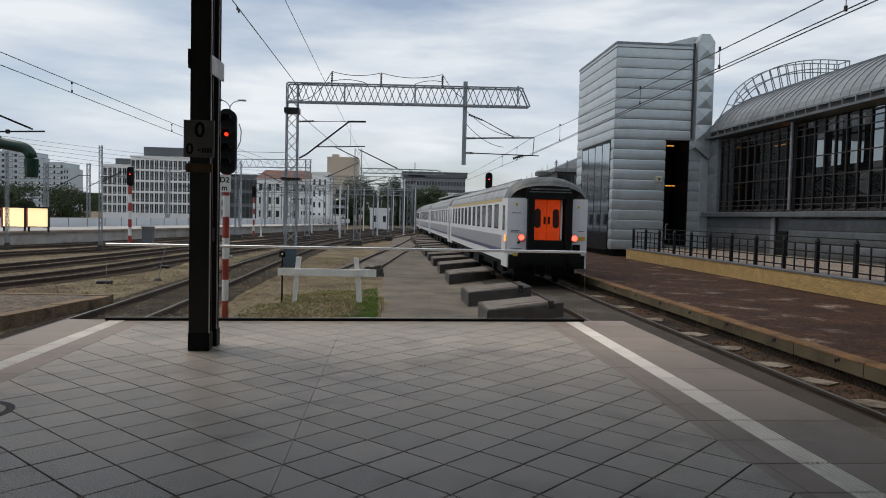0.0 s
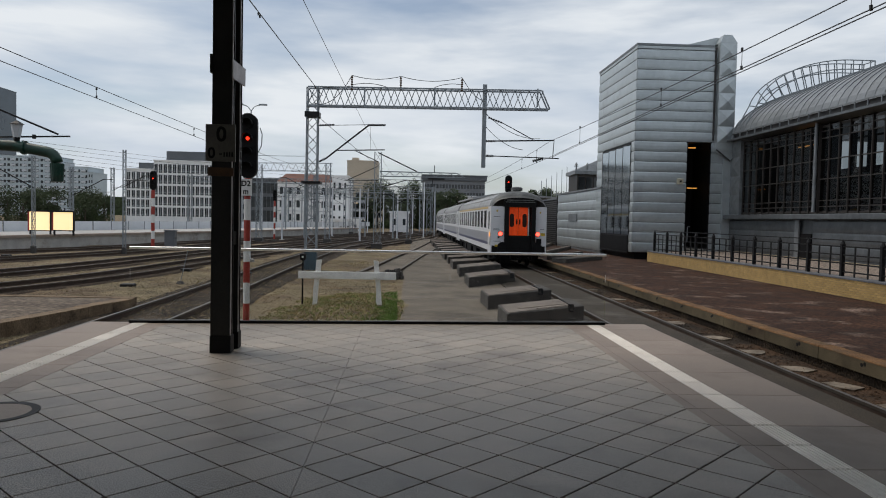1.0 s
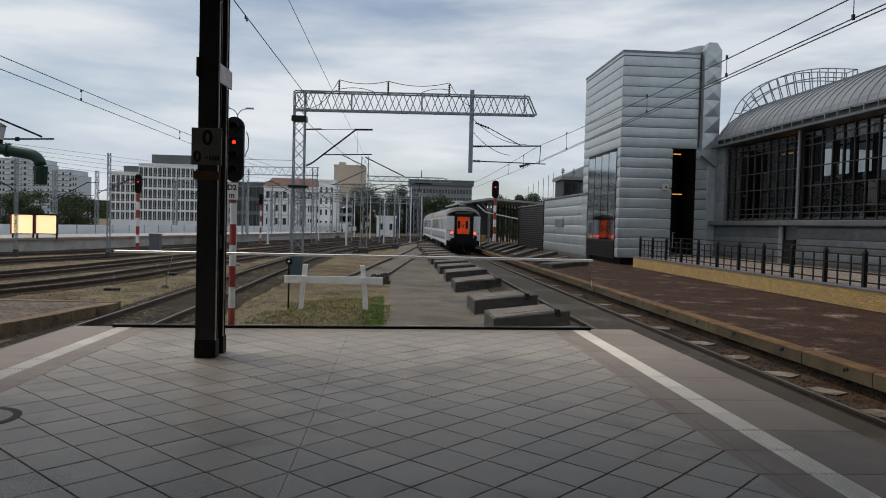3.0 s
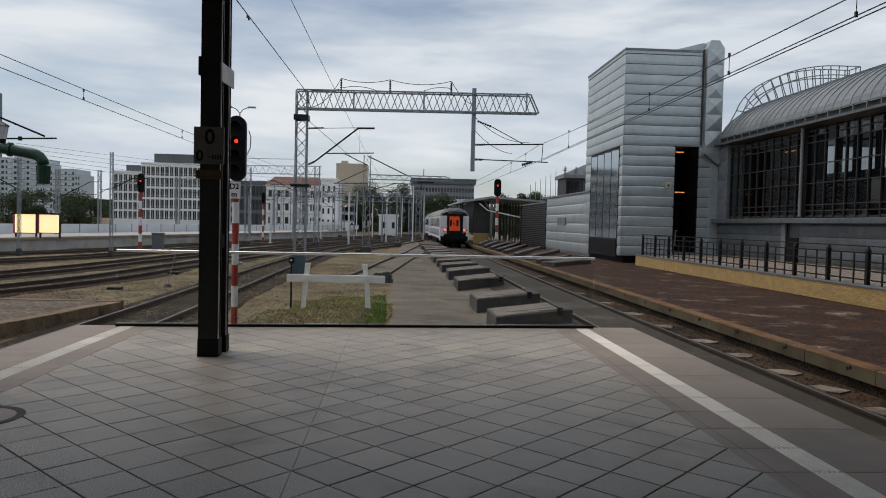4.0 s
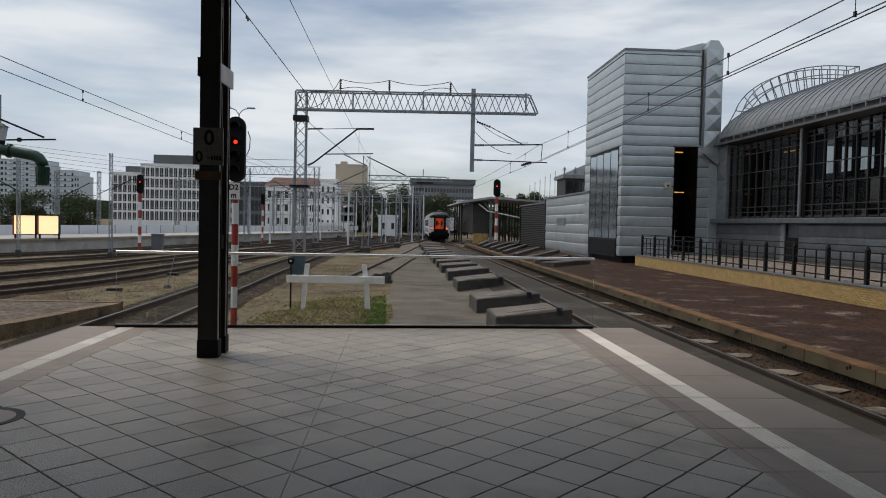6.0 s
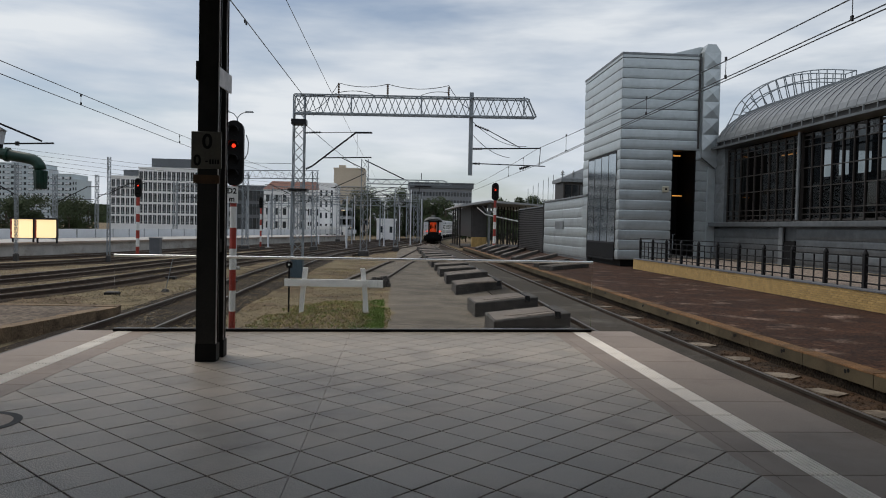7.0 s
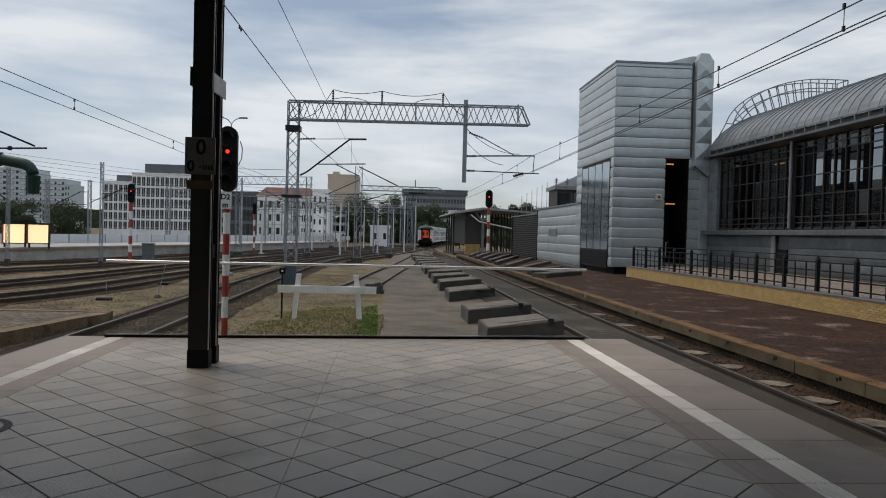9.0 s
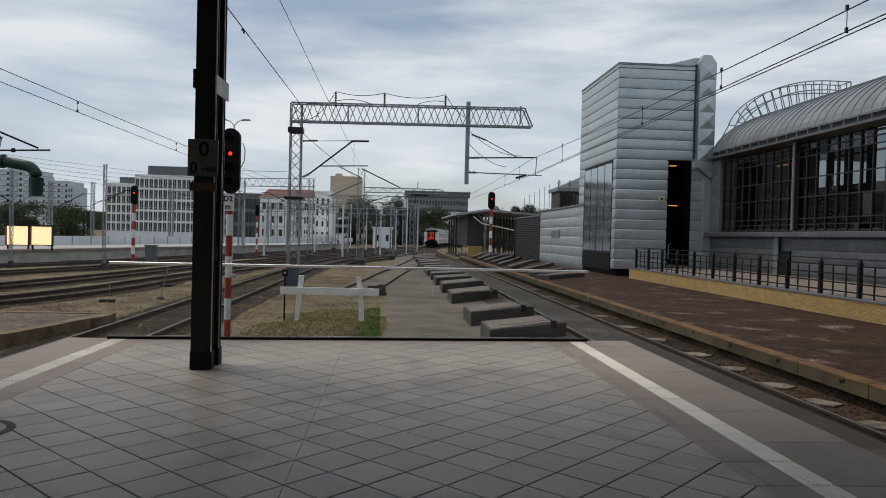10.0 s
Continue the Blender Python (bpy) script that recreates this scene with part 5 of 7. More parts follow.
arm = [(-11.2, wy, 3.0), (-10.0, wy, 2.95), (-8.4, wy, 2.90), (-7.78, wy, 2.80)] + [(-7.76 + 0.24 * math.sin(a), wy, 2.55 + 0.24 * math.cos(a)) for a in (0.35, 0.75, 1.15, 1.5)]
part("arm", Shape().path(arm, 0.115, 18), GREENP, wc, smooth=True)
for x, z in ((-8.2, 2.87), (-9.4, 2.93)):
    part("flange", Shape().tube((x - 0.03, wy, z), (x + 0.03, wy, z - 0.005), 0.15, 14), GREENP, wc)
part("spout", Shape().tube((-7.52, wy, 2.55), (-7.52, wy, 2.16), 0.135, 14, 0.115), GREENP, wc, "ribbed green spout")
for k in range(10):
    a = 2 * math.pi * k / 10
    part("rib", Shape().tube((-7.52 + 0.132 * math.cos(a), wy + 0.132 * math.sin(a), 2.54), (-7.52 + 0.113 * math.cos(a), wy + 0.113 * math.sin(a), 2.17), 0.012, 5), GREENP, wc)
part("stay", Shape().path([(-11.2, wy, 3.3), (-9.4, wy, 3.0), (-8.2, wy, 2.88)], 0.02, 6), GREENP, wc)
ln = part("lantern", Shape().tube((-8.36, wy, 3.08), (-8.36, wy, 3.36), 0.075, 6, 0.12), FENCEP, wc, "old milky glass lantern")
part("lantern_cap", Shape().tube((-8.36, wy, 3.36), (-8.36, wy, 3.44), 0.15, 6, 0.02), DKSTEEL, ln)
part("lantern_foot", Shape().tube((-8.36, wy, 2.8), (-8.36, wy, 3.08), 0.03, 6, 0.07), DKSTEEL, ln)

# ---------- far platform with pale fence and lit panels ----------
fp0, fp1 = Vector((-34.9, 14)), Vector((-8.0, 116))
fd = (fp1 - fp0).normalized()
fn = Vector((-fd.y, fd.x))


def fp(s, o):
    p = fp0 + fd * s + fn * o
    return (p.x, p.y)


FL_ = (fp1 - fp0).length
structure("far_platform", Shape().prism([fp(0, 0), fp(FL_, 0), fp(FL_, 9), fp(0, 9)], -1.2, -0.16), PALEC, "pale concrete far platform")
structure("far_platform_edge", Shape().prism([fp(0, -0.15), fp(FL_, -0.15), fp(FL_, 0.6), fp(0, 0.6)], -0.26, -0.10), SLAB, "pale edge slab of the far platform")
ff = thing("panel_fence", "long pale grey panel fence behind the far platform", "fence")
k = 0
while k * 2.6 < FL_ + 30:
    a, b = fp(k * 2.6 + 0.05, 8.5), fp(k * 2.6 + 2.55, 8.5)
    part("panel", Shape().prism([a, b, (b[0] - 0.06, b[1] + 0.02), (a[0] - 0.06, a[1] + 0.02)], -0.16, 0.66), FENCEP, ff)
    p = fp(k * 2.6, 8.45)
    part("post", Shape().box((p[0] - 0.025, p[1] - 0.025, -0.16), (p[0] + 0.025, p[1] + 0.025, 0.70)), STEEL, ff)
    k += 1


def lit_box(x, y, wide, z0, z1):
    t = thing("lit_panel", "warm lit display panel on dark posts on the far platform", "display panel", "lit panels")
    part("casing", Shape().box((x - wide / 2 - 0.06, y + 0.02, z0 - 0.05), (x + wide / 2 + 0.06, y + 0.25, z1 + 0.05)), DKSTEEL, t)
    part("hood", Shape().box((x - wide / 2 - 0.12, y - 0.12, z1 + 0.0), (x + wide / 2 + 0.08, y + 0.26, z1 + 0.11)), DKSTEEL, t, "dark top hood")
    part("face", Shape().box((x - wide / 2, y, z0), (x + wide / 2, y + 0.02, z1)), PANEL, t, "glowing warm white face")
    part("red_edge", Shape().box((x - wide / 2 - 0.12, y, z0 - 0.05), (x - wide / 2 - 0.02, y + 0.2, z1 + 0.03)), PRED, t, "dark red side strip")
    for sx in (-1, 1):
        part("leg", Shape().box((x + sx * wide / 2 - 0.05, y + 0.1, -0.16), (x + sx * wide / 2 + 0.05, y + 0.2, z0)), DKSTEEL, t)


lit_box(-25.65, 52, 1.36, 0.19, 1.46)
lit_box(-24.05, 52, 1.30, 0.22, 1.46)
lit_box(-17.2, 68, 1.3, 0.0, 1.5)
cab = thing("trackside_cabinet", "dark grey trackside cabinet with sloping lid", "cabinet")
part("body", Shape().chamfer((-17.1, 52, -1.02), (-16.4, 52.5, 0.33), 0.04), GREYBOX, cab)
part("lid", Shape().chamfer((-17.14, 51.95, 0.30), (-16.36, 52.55, 0.39), 0.03), GREYBOX, cab)

# small yard details
for x, y in ((-9.6, 25.5), (-9.9, 33.0), (-22.0, 41.0), (-6.9, 31.5)):
    t = thing("trackside_box", "low dark steel track connection box", "track box", "track boxes")
    part("body", Shape().chamfer((x - 0.22, y - 0.15, -1.05), (x + 0.22, y + 0.15, -0.9), 0.03), DKSTEEL, t)
mk = thing("marker_rod", "thin leaning grey marker rod on a dark foot", "marker")
part("rod", Shape().tube((-8.3, 27.0, -1.0), (-8.0, 27.0, 0.35), 0.014, 6), STEEL, mk)
part("foot", Shape().tube((-8.3, 27.0, -1.05), (-8.3, 27.0, -0.92), 0.17, 8, 0.09), DKCONC, mk)


# ---------- lattice masts ----------
def lattice(s, x, y, z0, z1, w, d=None, bay=None, r=0.03):
    d = d or w
    bay = bay or w * 1.3
    n = max(2, round((z1 - z0) / bay))
    cs = [(-w / 2, -d / 2), (w / 2, -d / 2), (w / 2, d / 2), (-w / 2, d / 2)]
    for a, b in cs:
        s.bar((x + a, y + b, z0), (x + a, y + b, z1), r * 2.2, r * 2.2)
    for i in range(n):
        za, zb_ = z0 + (z1 - z0) * i / n, z0 + (z1 - z0) * (i + 1) / n
        for k in range(4):
            p, q_ = cs[k], cs[(k + 1) % 4]
            if i % 2:
                p, q_ = q_, p
            s.tube((x + p[0], y + p[1], za), (x + q_[0], y + q_[1], zb_), r * 0.8, 4)
    return s


def insulator(s, p, q, r=0.07):
    P, Q = Vector(p), Vector(q)
    for i in range(6):
        s.tube(P + (Q - P) * (i / 6), P + (Q - P) * ((i + 0.55) / 6), r, 8)
    s.tube(P, Q, r * 0.45, 6)
    return s


GY = 35.0
gan = thing("catenary_gantry", "grey lattice catenary gantry spanning the tracks", "gantry")
part("mast", lattice(Shape(), -4.64, GY, -0.95, 7.6, 0.5, 0.5, 0.55, 0.025), STEEL, gan, "square lattice steel mast")
part("mast_base", Shape().chamfer((-4.92, GY - 0.28, -1.05), (-4.36, GY + 0.28, -0.10), 0.05), BLUEBASE, gan, "blue-grey painted mast base")
bs = Shape()
xa, xb_ = -4.85, 6.6
zlo, zhi = 6.76, 7.62


def beam_z(x, z):
    return z + 0.020 * (x + 4.9)


for dy in (-0.25, 0.25):
    bs.bar((xa, GY + dy, zlo), (xb_, GY + dy, beam_z(xb_, zlo) - 0.1), 0.065, 0.065)
    bs.bar((xa, GY + dy, zhi), (xb_ - 0.4, GY + dy, beam_z(xb_, zhi) - 0.1), 0.065, 0.065)
    n = 34
    ph = 0 if dy < 0 else 1
    for i in range(n):
        x0, x1 = xa + (xb_ - xa) * i / n, xa + (xb_ - xa) * (i + 1) / n
        za, zb_ = beam_z(x0, zlo) - 0.1 * i / n, beam_z(x1, zhi) - 0.1 * i / n
        if (i + ph) % 2:
            za, zb_ = beam_z(x0, zhi) - 0.1 * i / n, beam_z(x1, zlo) - 0.1 * i / n
        if i < n - 1:
            bs.tube((x0, GY + dy, za), (x1, GY + dy, zb_), 0.019, 4)
    bs.bar((xb_ - 0.4, GY + dy, beam_z(xb_, zhi) - 0.1), (xb_, GY + dy, beam_z(xb_, zlo) - 0.1), 0.06, 0.06)
for i in range(14):
    x = xa + (xb_ - 0.5 - xa) * i / 13
    bs.tube((x, GY - 0.25, beam_z(x, zhi) - 0.05), (x, GY + 0.25, beam_z(x, zhi) - 0.05), 0.02, 4)
    bs.tube((x, GY - 0.25, beam_z(x, zlo) - 0.05), (x, GY + 0.25, beam_z(x, zlo) - 0.05), 0.02, 4)
for x in (-2.2, 1.1, 6.0):
    bs.bar((x, GY - 0.25, beam_z(x, zlo)), (x, GY - 0.25, beam_z(x, zhi)), 0.07, 0.07)
part("beam", bs, STEEL, gan, "zigzag lattice cross beam")
part("collar", Shape().box((-4.98, GY - 0.34, 6.22), (-4.3, GY + 0.34, 6.46)), DKSTEEL, gan, "dark clamp box at the mast head")
part("collar_ring", Shape().box((-5.08, GY - 0.42, 3.1), (-4.2, GY + 0.42, 3.2)), DKSTEEL, gan)
part("drop_post", Shape().box((3.41, GY - 0.09, 4.05), (3.6, GY + 0.09, 8.0)), STEEL, gan, "grey drop post below the beam")
for x in (-2.82, -0.51, 2.40):
    s = Shape()
    insulator(s, (x, GY, beam_z(x, zhi) - 0.1), (x, GY, 8.25), 0.055)
    part("insulator", s, RUSTY, gan, "brown post insulator")
for a, b, sag in (((-4.6, GY, 6.9), (-2.82, GY, 8.25), 0.5), ((-2.82, GY, 8.25), (-0.51, GY, 8.27), 0.16), ((-0.51, GY, 8.27), (2.40, GY, 8.3), 0.2), ((2.40, GY, 8.3), (3.5, GY, 7.2), 0.2), ((-4.6, GY, 7.7), (-2.9, GY, 7.75), 0.1), ((-2.8, GY, 7.8), (-1.2, GY, 7.75), -0.12), ((1.1, GY, 7.8), (2.4, GY, 7.95), -0.1)):
    A_, B_ = Vector(a), Vector(b)
    part("jumper_cable", Shape().path([A_ + (B_ - A_) * (i / 8) - Vector((0, 0, sag * 4 * (i / 8) * (1 - i / 8))) for i in range(9)], 0.018, 4), WIRE, gan)
s = Shape()
insulator(s, (-4.3, GY, 4.15), (-4.0, GY, 4.3), 0.06)
s.bar((-4.0, GY, 4.3), (-1.98, GY, 5.93), 0.07, 0.07)
s.bar((-2.05, GY, 5.93), (-1.2, GY, 5.95), 0.08, 0.08)
s.tube((-3.45, GY, 4.70), (-1.22, GY, 4.78), 0.028, 5)
s.tube((-2.6, GY, 4.7), (-1.5, GY, 4.2), 0.02, 4)
s.tube((-4.4, GY, 5.85), (-1.98, GY, 5.95), 0.014, 4)
insulator(s, (-4.3, GY, 5.86), (-3.6, GY, 5.9), 0.05)
part("cantilever", s, DKSTEEL, gan, "dark cantilever arm for the contact wire")
s = Shape()
insulator(s, (3.62, GY, 5.32), (4.1, GY, 5.34), 0.06)
s.bar((4.1, GY, 5.34), (6.9, GY, 5.44), 0.06, 0.06)
insulator(s, (3.62, GY, 4.62), (4.0, GY, 4.62), 0.06)
s.bar((4.0, GY, 4.62), (7.15, GY, 4.58), 0.045, 0.045)
insulator(s, (3.7, GY, 6.45), (4.4, GY, 6.2), 0.05)
s.tube((4.4, GY, 6.2), (5.9, GY, 5.44), 0.02, 4)
s.tube((6.9, GY, 5.44), (6.85, GY, 4.6), 0.018, 4)
insulator(s, (5.9, GY, 4.42), (6.4, GY, 4.58), 0.07)
part("cantilever", s, DKSTEEL, gan, "dark cantilever arm for the contact wire")
for a, b, sag in (((3.5, GY, 6.7), (6.2, GY, 5.5), 0.35), ((3.5, GY, 6.1), (5.4, GY, 4.95), 0.25)):
    A_, B_ = Vector(a), Vector(b)
    part("jumper_cable", Shape().path([A_ + (B_ - A_) * (i / 10) - Vector((0, 0, sag * 4 * (i / 10) * (1 - i / 10))) for i in range(11)], 0.018, 4), WIRE, gan)


def yard_mast(x, y, top, label, w=0.3, arm=None, z0=-0.95):
    t = thing("catenary_mast", label, "mast", "catenary masts")
    part("mast", lattice(Shape(), x, y, z0, top, w, w, w * 1.5, min(0.022, w * 0.085)), STEEL, t)
    part("foundation", Shape().chamfer((x - w * 0.8, y - w * 0.8, -1.1), (x + w * 0.8, y + w * 0.8, -0.55), 0.06), LOUV, t, "dark painted foundation")
    if arm:
        s = Shape()
        dx, z = arm
        sg = 1 if dx > 0 else -1
        s.bar((x, y, z), (x + dx, y, z + abs(dx) * 0.55), 0.06, 0.06)
        s.bar((x + dx - sg * 0.1, y, z + abs(dx) * 0.55), (x + dx + sg * 0.9, y, z + abs(dx) * 0.56), 0.05, 0.05)
        s.tube((x, y, z + 0.35), (x + dx * 1.2, y, z + 0.4), 0.025, 5)
        part("cantilever", s, DKSTEEL, t)
    return t


yard_mast(-17.15, 44.9, 5.3, "grey lattice catenary mast in the yard", 0.15, (1.2, 3.1))
yard_mast(-22.4, 44.7, 4.8, "grey lattice catenary mast in the yard", 0.15, (-2.2, 2.9))
m2 = yard_mast(-2.65, 61, 7.0, "grey lattice mast carrying a long boom over the tracks", 0.55)
s = Shape()
for dy in (-0.15, 0.15):
    s.bar((-2.5, 61 + dy, 5.0), (4.4, 61 + dy, 5.05), 0.06, 0.06)
    s.bar((-2.5, 61 + dy, 5.4), (3.9, 61 + dy, 5.4), 0.06, 0.06)
    for i in range(16):
        x0 = -2.5 + 0.42 * i
        s.tube((x0, 61 + dy, 5.0 if i % 2 else 5.4), (x0 + 0.42, 61 + dy, 5.4 if i % 2 else 5.0), 0.02, 4)
    s.bar((3.9, 61 + dy, 5.4), (4.6, 61 + dy, 5.05), 0.05, 0.05)
part("boom", s, STEEL, m2, "horizontal lattice boom")
part("stay", Shape().tube((-2.65, 61, 6.95), (0.6, 61, 5.45), 0.05, 5), DKSTEEL, m2)
part("cantilever", Shape().bar((-2.7, 61, 5.8), (-5.2, 61, 4.6), 0.06, 0.06).bar((-5.4, 61, 4.6), (-2.6, 61, 4.66), 0.05, 0.05).bar((-2.4, 61, 4.1), (-0.2, 61, 4.75), 0.05, 0.05).tube((-0.6, 61, 4.75), (0.9, 61, 4.7), 0.03, 5), DKSTEEL, m2)
part("hanger", Shape().box((1.5, 60.9, 4.82), (2.9, 61.1, 4.95)).tube((1.9, 61, 4.2), (1.9, 61, 4.8), 0.03, 4).tube((2.05, 61, 5.4), (2.05, 61, 6.0), 0.03, 4), DKSTEEL, m2)
tm = yard_mast(-18.4, 30, 6.4, "grey lattice catenary mast with long dark arm", 0.34)
part("cantilever", Shape().bar((-18.3, 30, 6.3), (-14.06, 30, 4.6), 0.07, 0.07), DKSTEEL, tm)
part("steady_arm", Shape().bar((-18.3, 30, 4.36), (-13.6, 30, 4.53), 0.06, 0.06), DKSTEEL, tm)
part("clamp", Shape().box((-15.06, 29.95, 4.40), (-14.94, 30.05, 4.56)), DKSTEEL, tm)
yard_mast(0.0, 74, 4.6, "grey lattice catenary mast in the yard", 0.42, (-2.0, 2.8))
yard_mast(-14.2, 70, 6.4, "grey lattice catenary mast in the yard", 0.5, (-1.8, 4.6))
yard_mast(-28.0, 62, 5.2, "grey lattice catenary mast in the yard", 0.26, (2.6, 2.8))
yard_mast(-31.0, 78, 6.2, "grey lattice catenary mast in the yard", 0.28, (2.2, 3.8))
yard_mast(-7.8, 70.5, 6.6, "grey lattice catenary mast in the yard", 0.45)
for k in range(9):
    rx = -24 + 5.2 * k + (k % 3) * 1.1
    ry = 96 + (k * 17) % 40
    if rx < 2:
        yard_mast(rx, ry, 5.4 + (k % 4) * 0.5, "distant grey catenary mast", 0.4, (2.0 if k % 2 else -2.0, 3.6))
lg = thing("catenary_gantry", "distant light lattice gantry over the yard tracks", "gantry")
s = Shape()
for z in (5.75, 6.5):
    s.bar((-15.0, 70.3, z), (-7.4, 70.3, z + 0.15), 0.07, 0.07)
for i in range(22):
    x0 = -15 + i * 0.345
    s.tube((x0, 70.3, 5.75 if i % 2 else 6.5), (x0 + 0.345, 70.3, 6.5 if i % 2 else 5.75), 0.02, 4)
s.bar((-15.5, 70.3, 7.2), (-10, 70.3, 7.25), 0.04, 0.04)
part("beam", s, STEEL, lg)
for x, y, zz in ((4.5, 128, 6.3), (-16, 128, 7.2), (3.2, 112, 4.6), (2.6, 150, 8.6)):
    s = Shape()
    for z in (zz, zz + 0.8):
        s.bar((x - 22, y, z), (x, y, z), 0.1, 0.1)
    for i in range(40):
        x0 = x - 22 + i * 0.55
        s.tube((x0, y, zz if i % 2 else zz + 0.8), (x0 + 0.55, y, zz + 0.8 if i % 2 else zz), 0.035, 4)
    t = thing("catenary_gantry", "distant light lattice gantry over the yard tracks", "gantry")
    part("beam", s, STEEL, t)
    for px_ in (x - 21.8, x - 0.2):
        part("mast", lattice(Shape(), px_, y, -1.0, zz + 1.2, 0.6, 0.6, 1.2, 0.04), STEEL, t)
for x, y, top in ((-12.9, 75, 3.8), (-5.0, 75, 4.5), (1.92, 95, 6.3), (3.6, 104, 5.5), (-17.5, 88, 5.4), (-9.6, 92, 5.2), (-6.6, 98, 5.0), (-3.9, 112, 5.6), (-1.4, 88, 4.2), (0.6, 118, 5.8), (-12.6, 108, 5.2), (-21.5, 84, 4.6), (-8.75, 40.5, 3.4)):
    t = thing("white_pole", "slim pale grey steel pole in the yard", "pole", "yard poles")
    part("shaft", Shape().tube((x, y, -1), (x, y, top), 0.10, 8, 0.07), FENCEP, t)
    part("foot", Shape().chamfer((x - 0.25, y - 0.25, -1.1), (x + 0.25, y + 0.25, -0.85), 0.05), CONC, t)
sl = thing("street_lamp", "twin-armed grey street lamp", "street lamp")
part("pole", Shape().tube((-12.9, 60, -1), (-12.9, 60, 9.95), 0.09, 8, 0.05), STEEL, sl)
for sx in (-1, 1):
    part("arm", Shape().path([(-12.9, 60, 9.95), (-12.9 + sx * 0.25, 60, 10.28), (-12.9 + sx * 0.5, 60, 10.4), (-12.9 + sx * 0.9, 60, 10.45)], 0.04, 5), STEEL, sl)
    part("lamp_head", Shape().chamfer((-12.9 + sx * 0.95 - 0.32, 59.87, 10.42), (-12.9 + sx * 0.95 + 0.32, 60.13, 10.54), 0.04), STEEL, sl)


# ---------- overhead wires ----------
def wires(label, runs, droppers=(), r=0.011):
    t = thing("overhead_wire", label, "wire", "overhead wires")
    for a, b, sag in runs:
        A_, B_ = Vector(a), Vector(b)
        n = 14
        part("wire", Shape().path([A_ + (B_ - A_) * (i / n) - Vector((0, 0, sag * 4 * (i / n) * (1 - i / n))) for i in range(n + 1)], r, 4), WIRE, t)
    for a, b in droppers:
        part("dropper", Shape().tube(a, b, r * 0.7, 4).tube(Vector(b) + Vector((0, 0, -0.02)), Vector(b) + Vector((0, 0, 0.06)), 0.028, 5).tube(Vector(a) + Vector((0, 0, -0.06)), Vector(a) + Vector((0, 0, 0.02)), 0.028, 5), WIRE, t)


CX = 6.75
wires("twin contact wires and messenger over the main track", [
    ((CX, -10, 4.86), (CX, GY, 4.66), 0.0), ((CX + 0.16, -10, 4.86), (CX + 0.06, GY, 4.64), 0.0), ((CX, -10, 5.30), (CX, GY, 5.42), 0.27),
    ((CX, GY, 4.64), (5.6, 95, 4.5), 0.0), ((CX, GY, 5.42), (5.6, 95, 5.6), 0.5), ((5.6, 95, 4.5), (9.5, 170, 4.5), 0), ((5.6, 95, 5.6), (9.5, 170, 5.6), .4)],
    [((CX, y, 5.36 + 0.0027 * (y + 10) - 0.27 * 4 * (y + 10) / 45 * (1 - (y + 10) / 45)), (CX, y, 4.86 - 0.2 * (y + 10) / 45)) for y in (10.6, 14.8, 19.6, 29.0)] + [((CX - 0.019 * (y - GY), y, 5.40 - 0.026 * (y - GY)), (CX - 0.019 * (y - GY), y, 4.63)) for y in (38.5, 43)])
wires("contact wires over the yard track", [((-9.3, -10, 5.25), (-9.3, 36, 5.27), 0.06), ((-9.3, -10, 4.93), (-9.3, 36, 4.88), 0.0), ((-9.3, 36, 5.27), (-5, 90, 5.5), 0.3), ((-9.3, 36, 4.88), (-5, 90, 4.7), 0)],
      [((-9.3, y, 5.20), (-9.3, y, 4.91)) for y in (22.2, 32.0)])
wires("feeder wire above the platform-side track", [((-4.2, -5, 6.75), (-4.2, GY, 7.25), 0.0), ((-4.3, GY, 6.2), (-2.2, 61, 5.6), 0.1)], [((-4.2, 20.3, 7.03), (-4.2, 20.5, 6.98))], r=0.014)
wires("feeder wire above the siding", [((-2.5, -5, 6.45), (-2.5, 48, 6.6), 0.06), ((-2.5, 48, 6.6), (-1.0, 90, 5.2), 0.2), ((-1.9, GY, 5.9), (-1.9, GY, 4.76), 0)], r=0.008)
for k in range(26):
    rr = random.Random(200 + k)
    yy = rr.uniform(84, 170)
    xx = (-0.21 + 0.012 * k + rr.uniform(-0.01, 0.01)) * yy
    if abs(xx - 5.6) < 3.2 or (7 < xx < 18 and yy > 83 and yy < 131):
        continue
    tp = rr.uniform(4.4, 7.2)
    t = thing("yard_mast", "slim distant grey catenary mast with side arm", "mast", "distant masts")
    part("shaft", Shape().tube((xx, yy, -1), (xx, yy, tp), 0.10, 6, 0.07), STEEL if k % 4 else FENCEP, t)
    sg = 1 if k % 2 else -1
    part("arm", Shape().path([(xx, yy, tp - 1.6), (xx + sg * 2.2, yy, tp - 0.5), (xx + sg * 3.0, yy, tp - 0.5)], 0.05, 4).path([(xx, yy, tp - 1.0), (xx + sg * 2.6, yy, tp - 1.0)], 0.035, 4), DKSTEEL, t)
for k, (yy, zz) in enumerate(((88, 5.3), (104, 5.9), (120, 6.2), (150, 7.0), (165, 8.0))):
    wires("cross-span wires over the yard tracks", [((-26, yy, zz), (3.0, yy, zz + 0.3), 0.5), ((-26, yy, zz - 0.9), (3.0, yy, zz - 0.9), 0.1), ((-26, yy, -1), (-26, yy, zz + 0.5), 0), ((3.0, yy, -1), (3.0, yy, zz + 0.6), 0)], [((-22 + 4.5 * i, yy, zz - 0.1), (-22 + 4.5 * i, yy, zz - 0.9)) for i in range(6)], r=0.022)
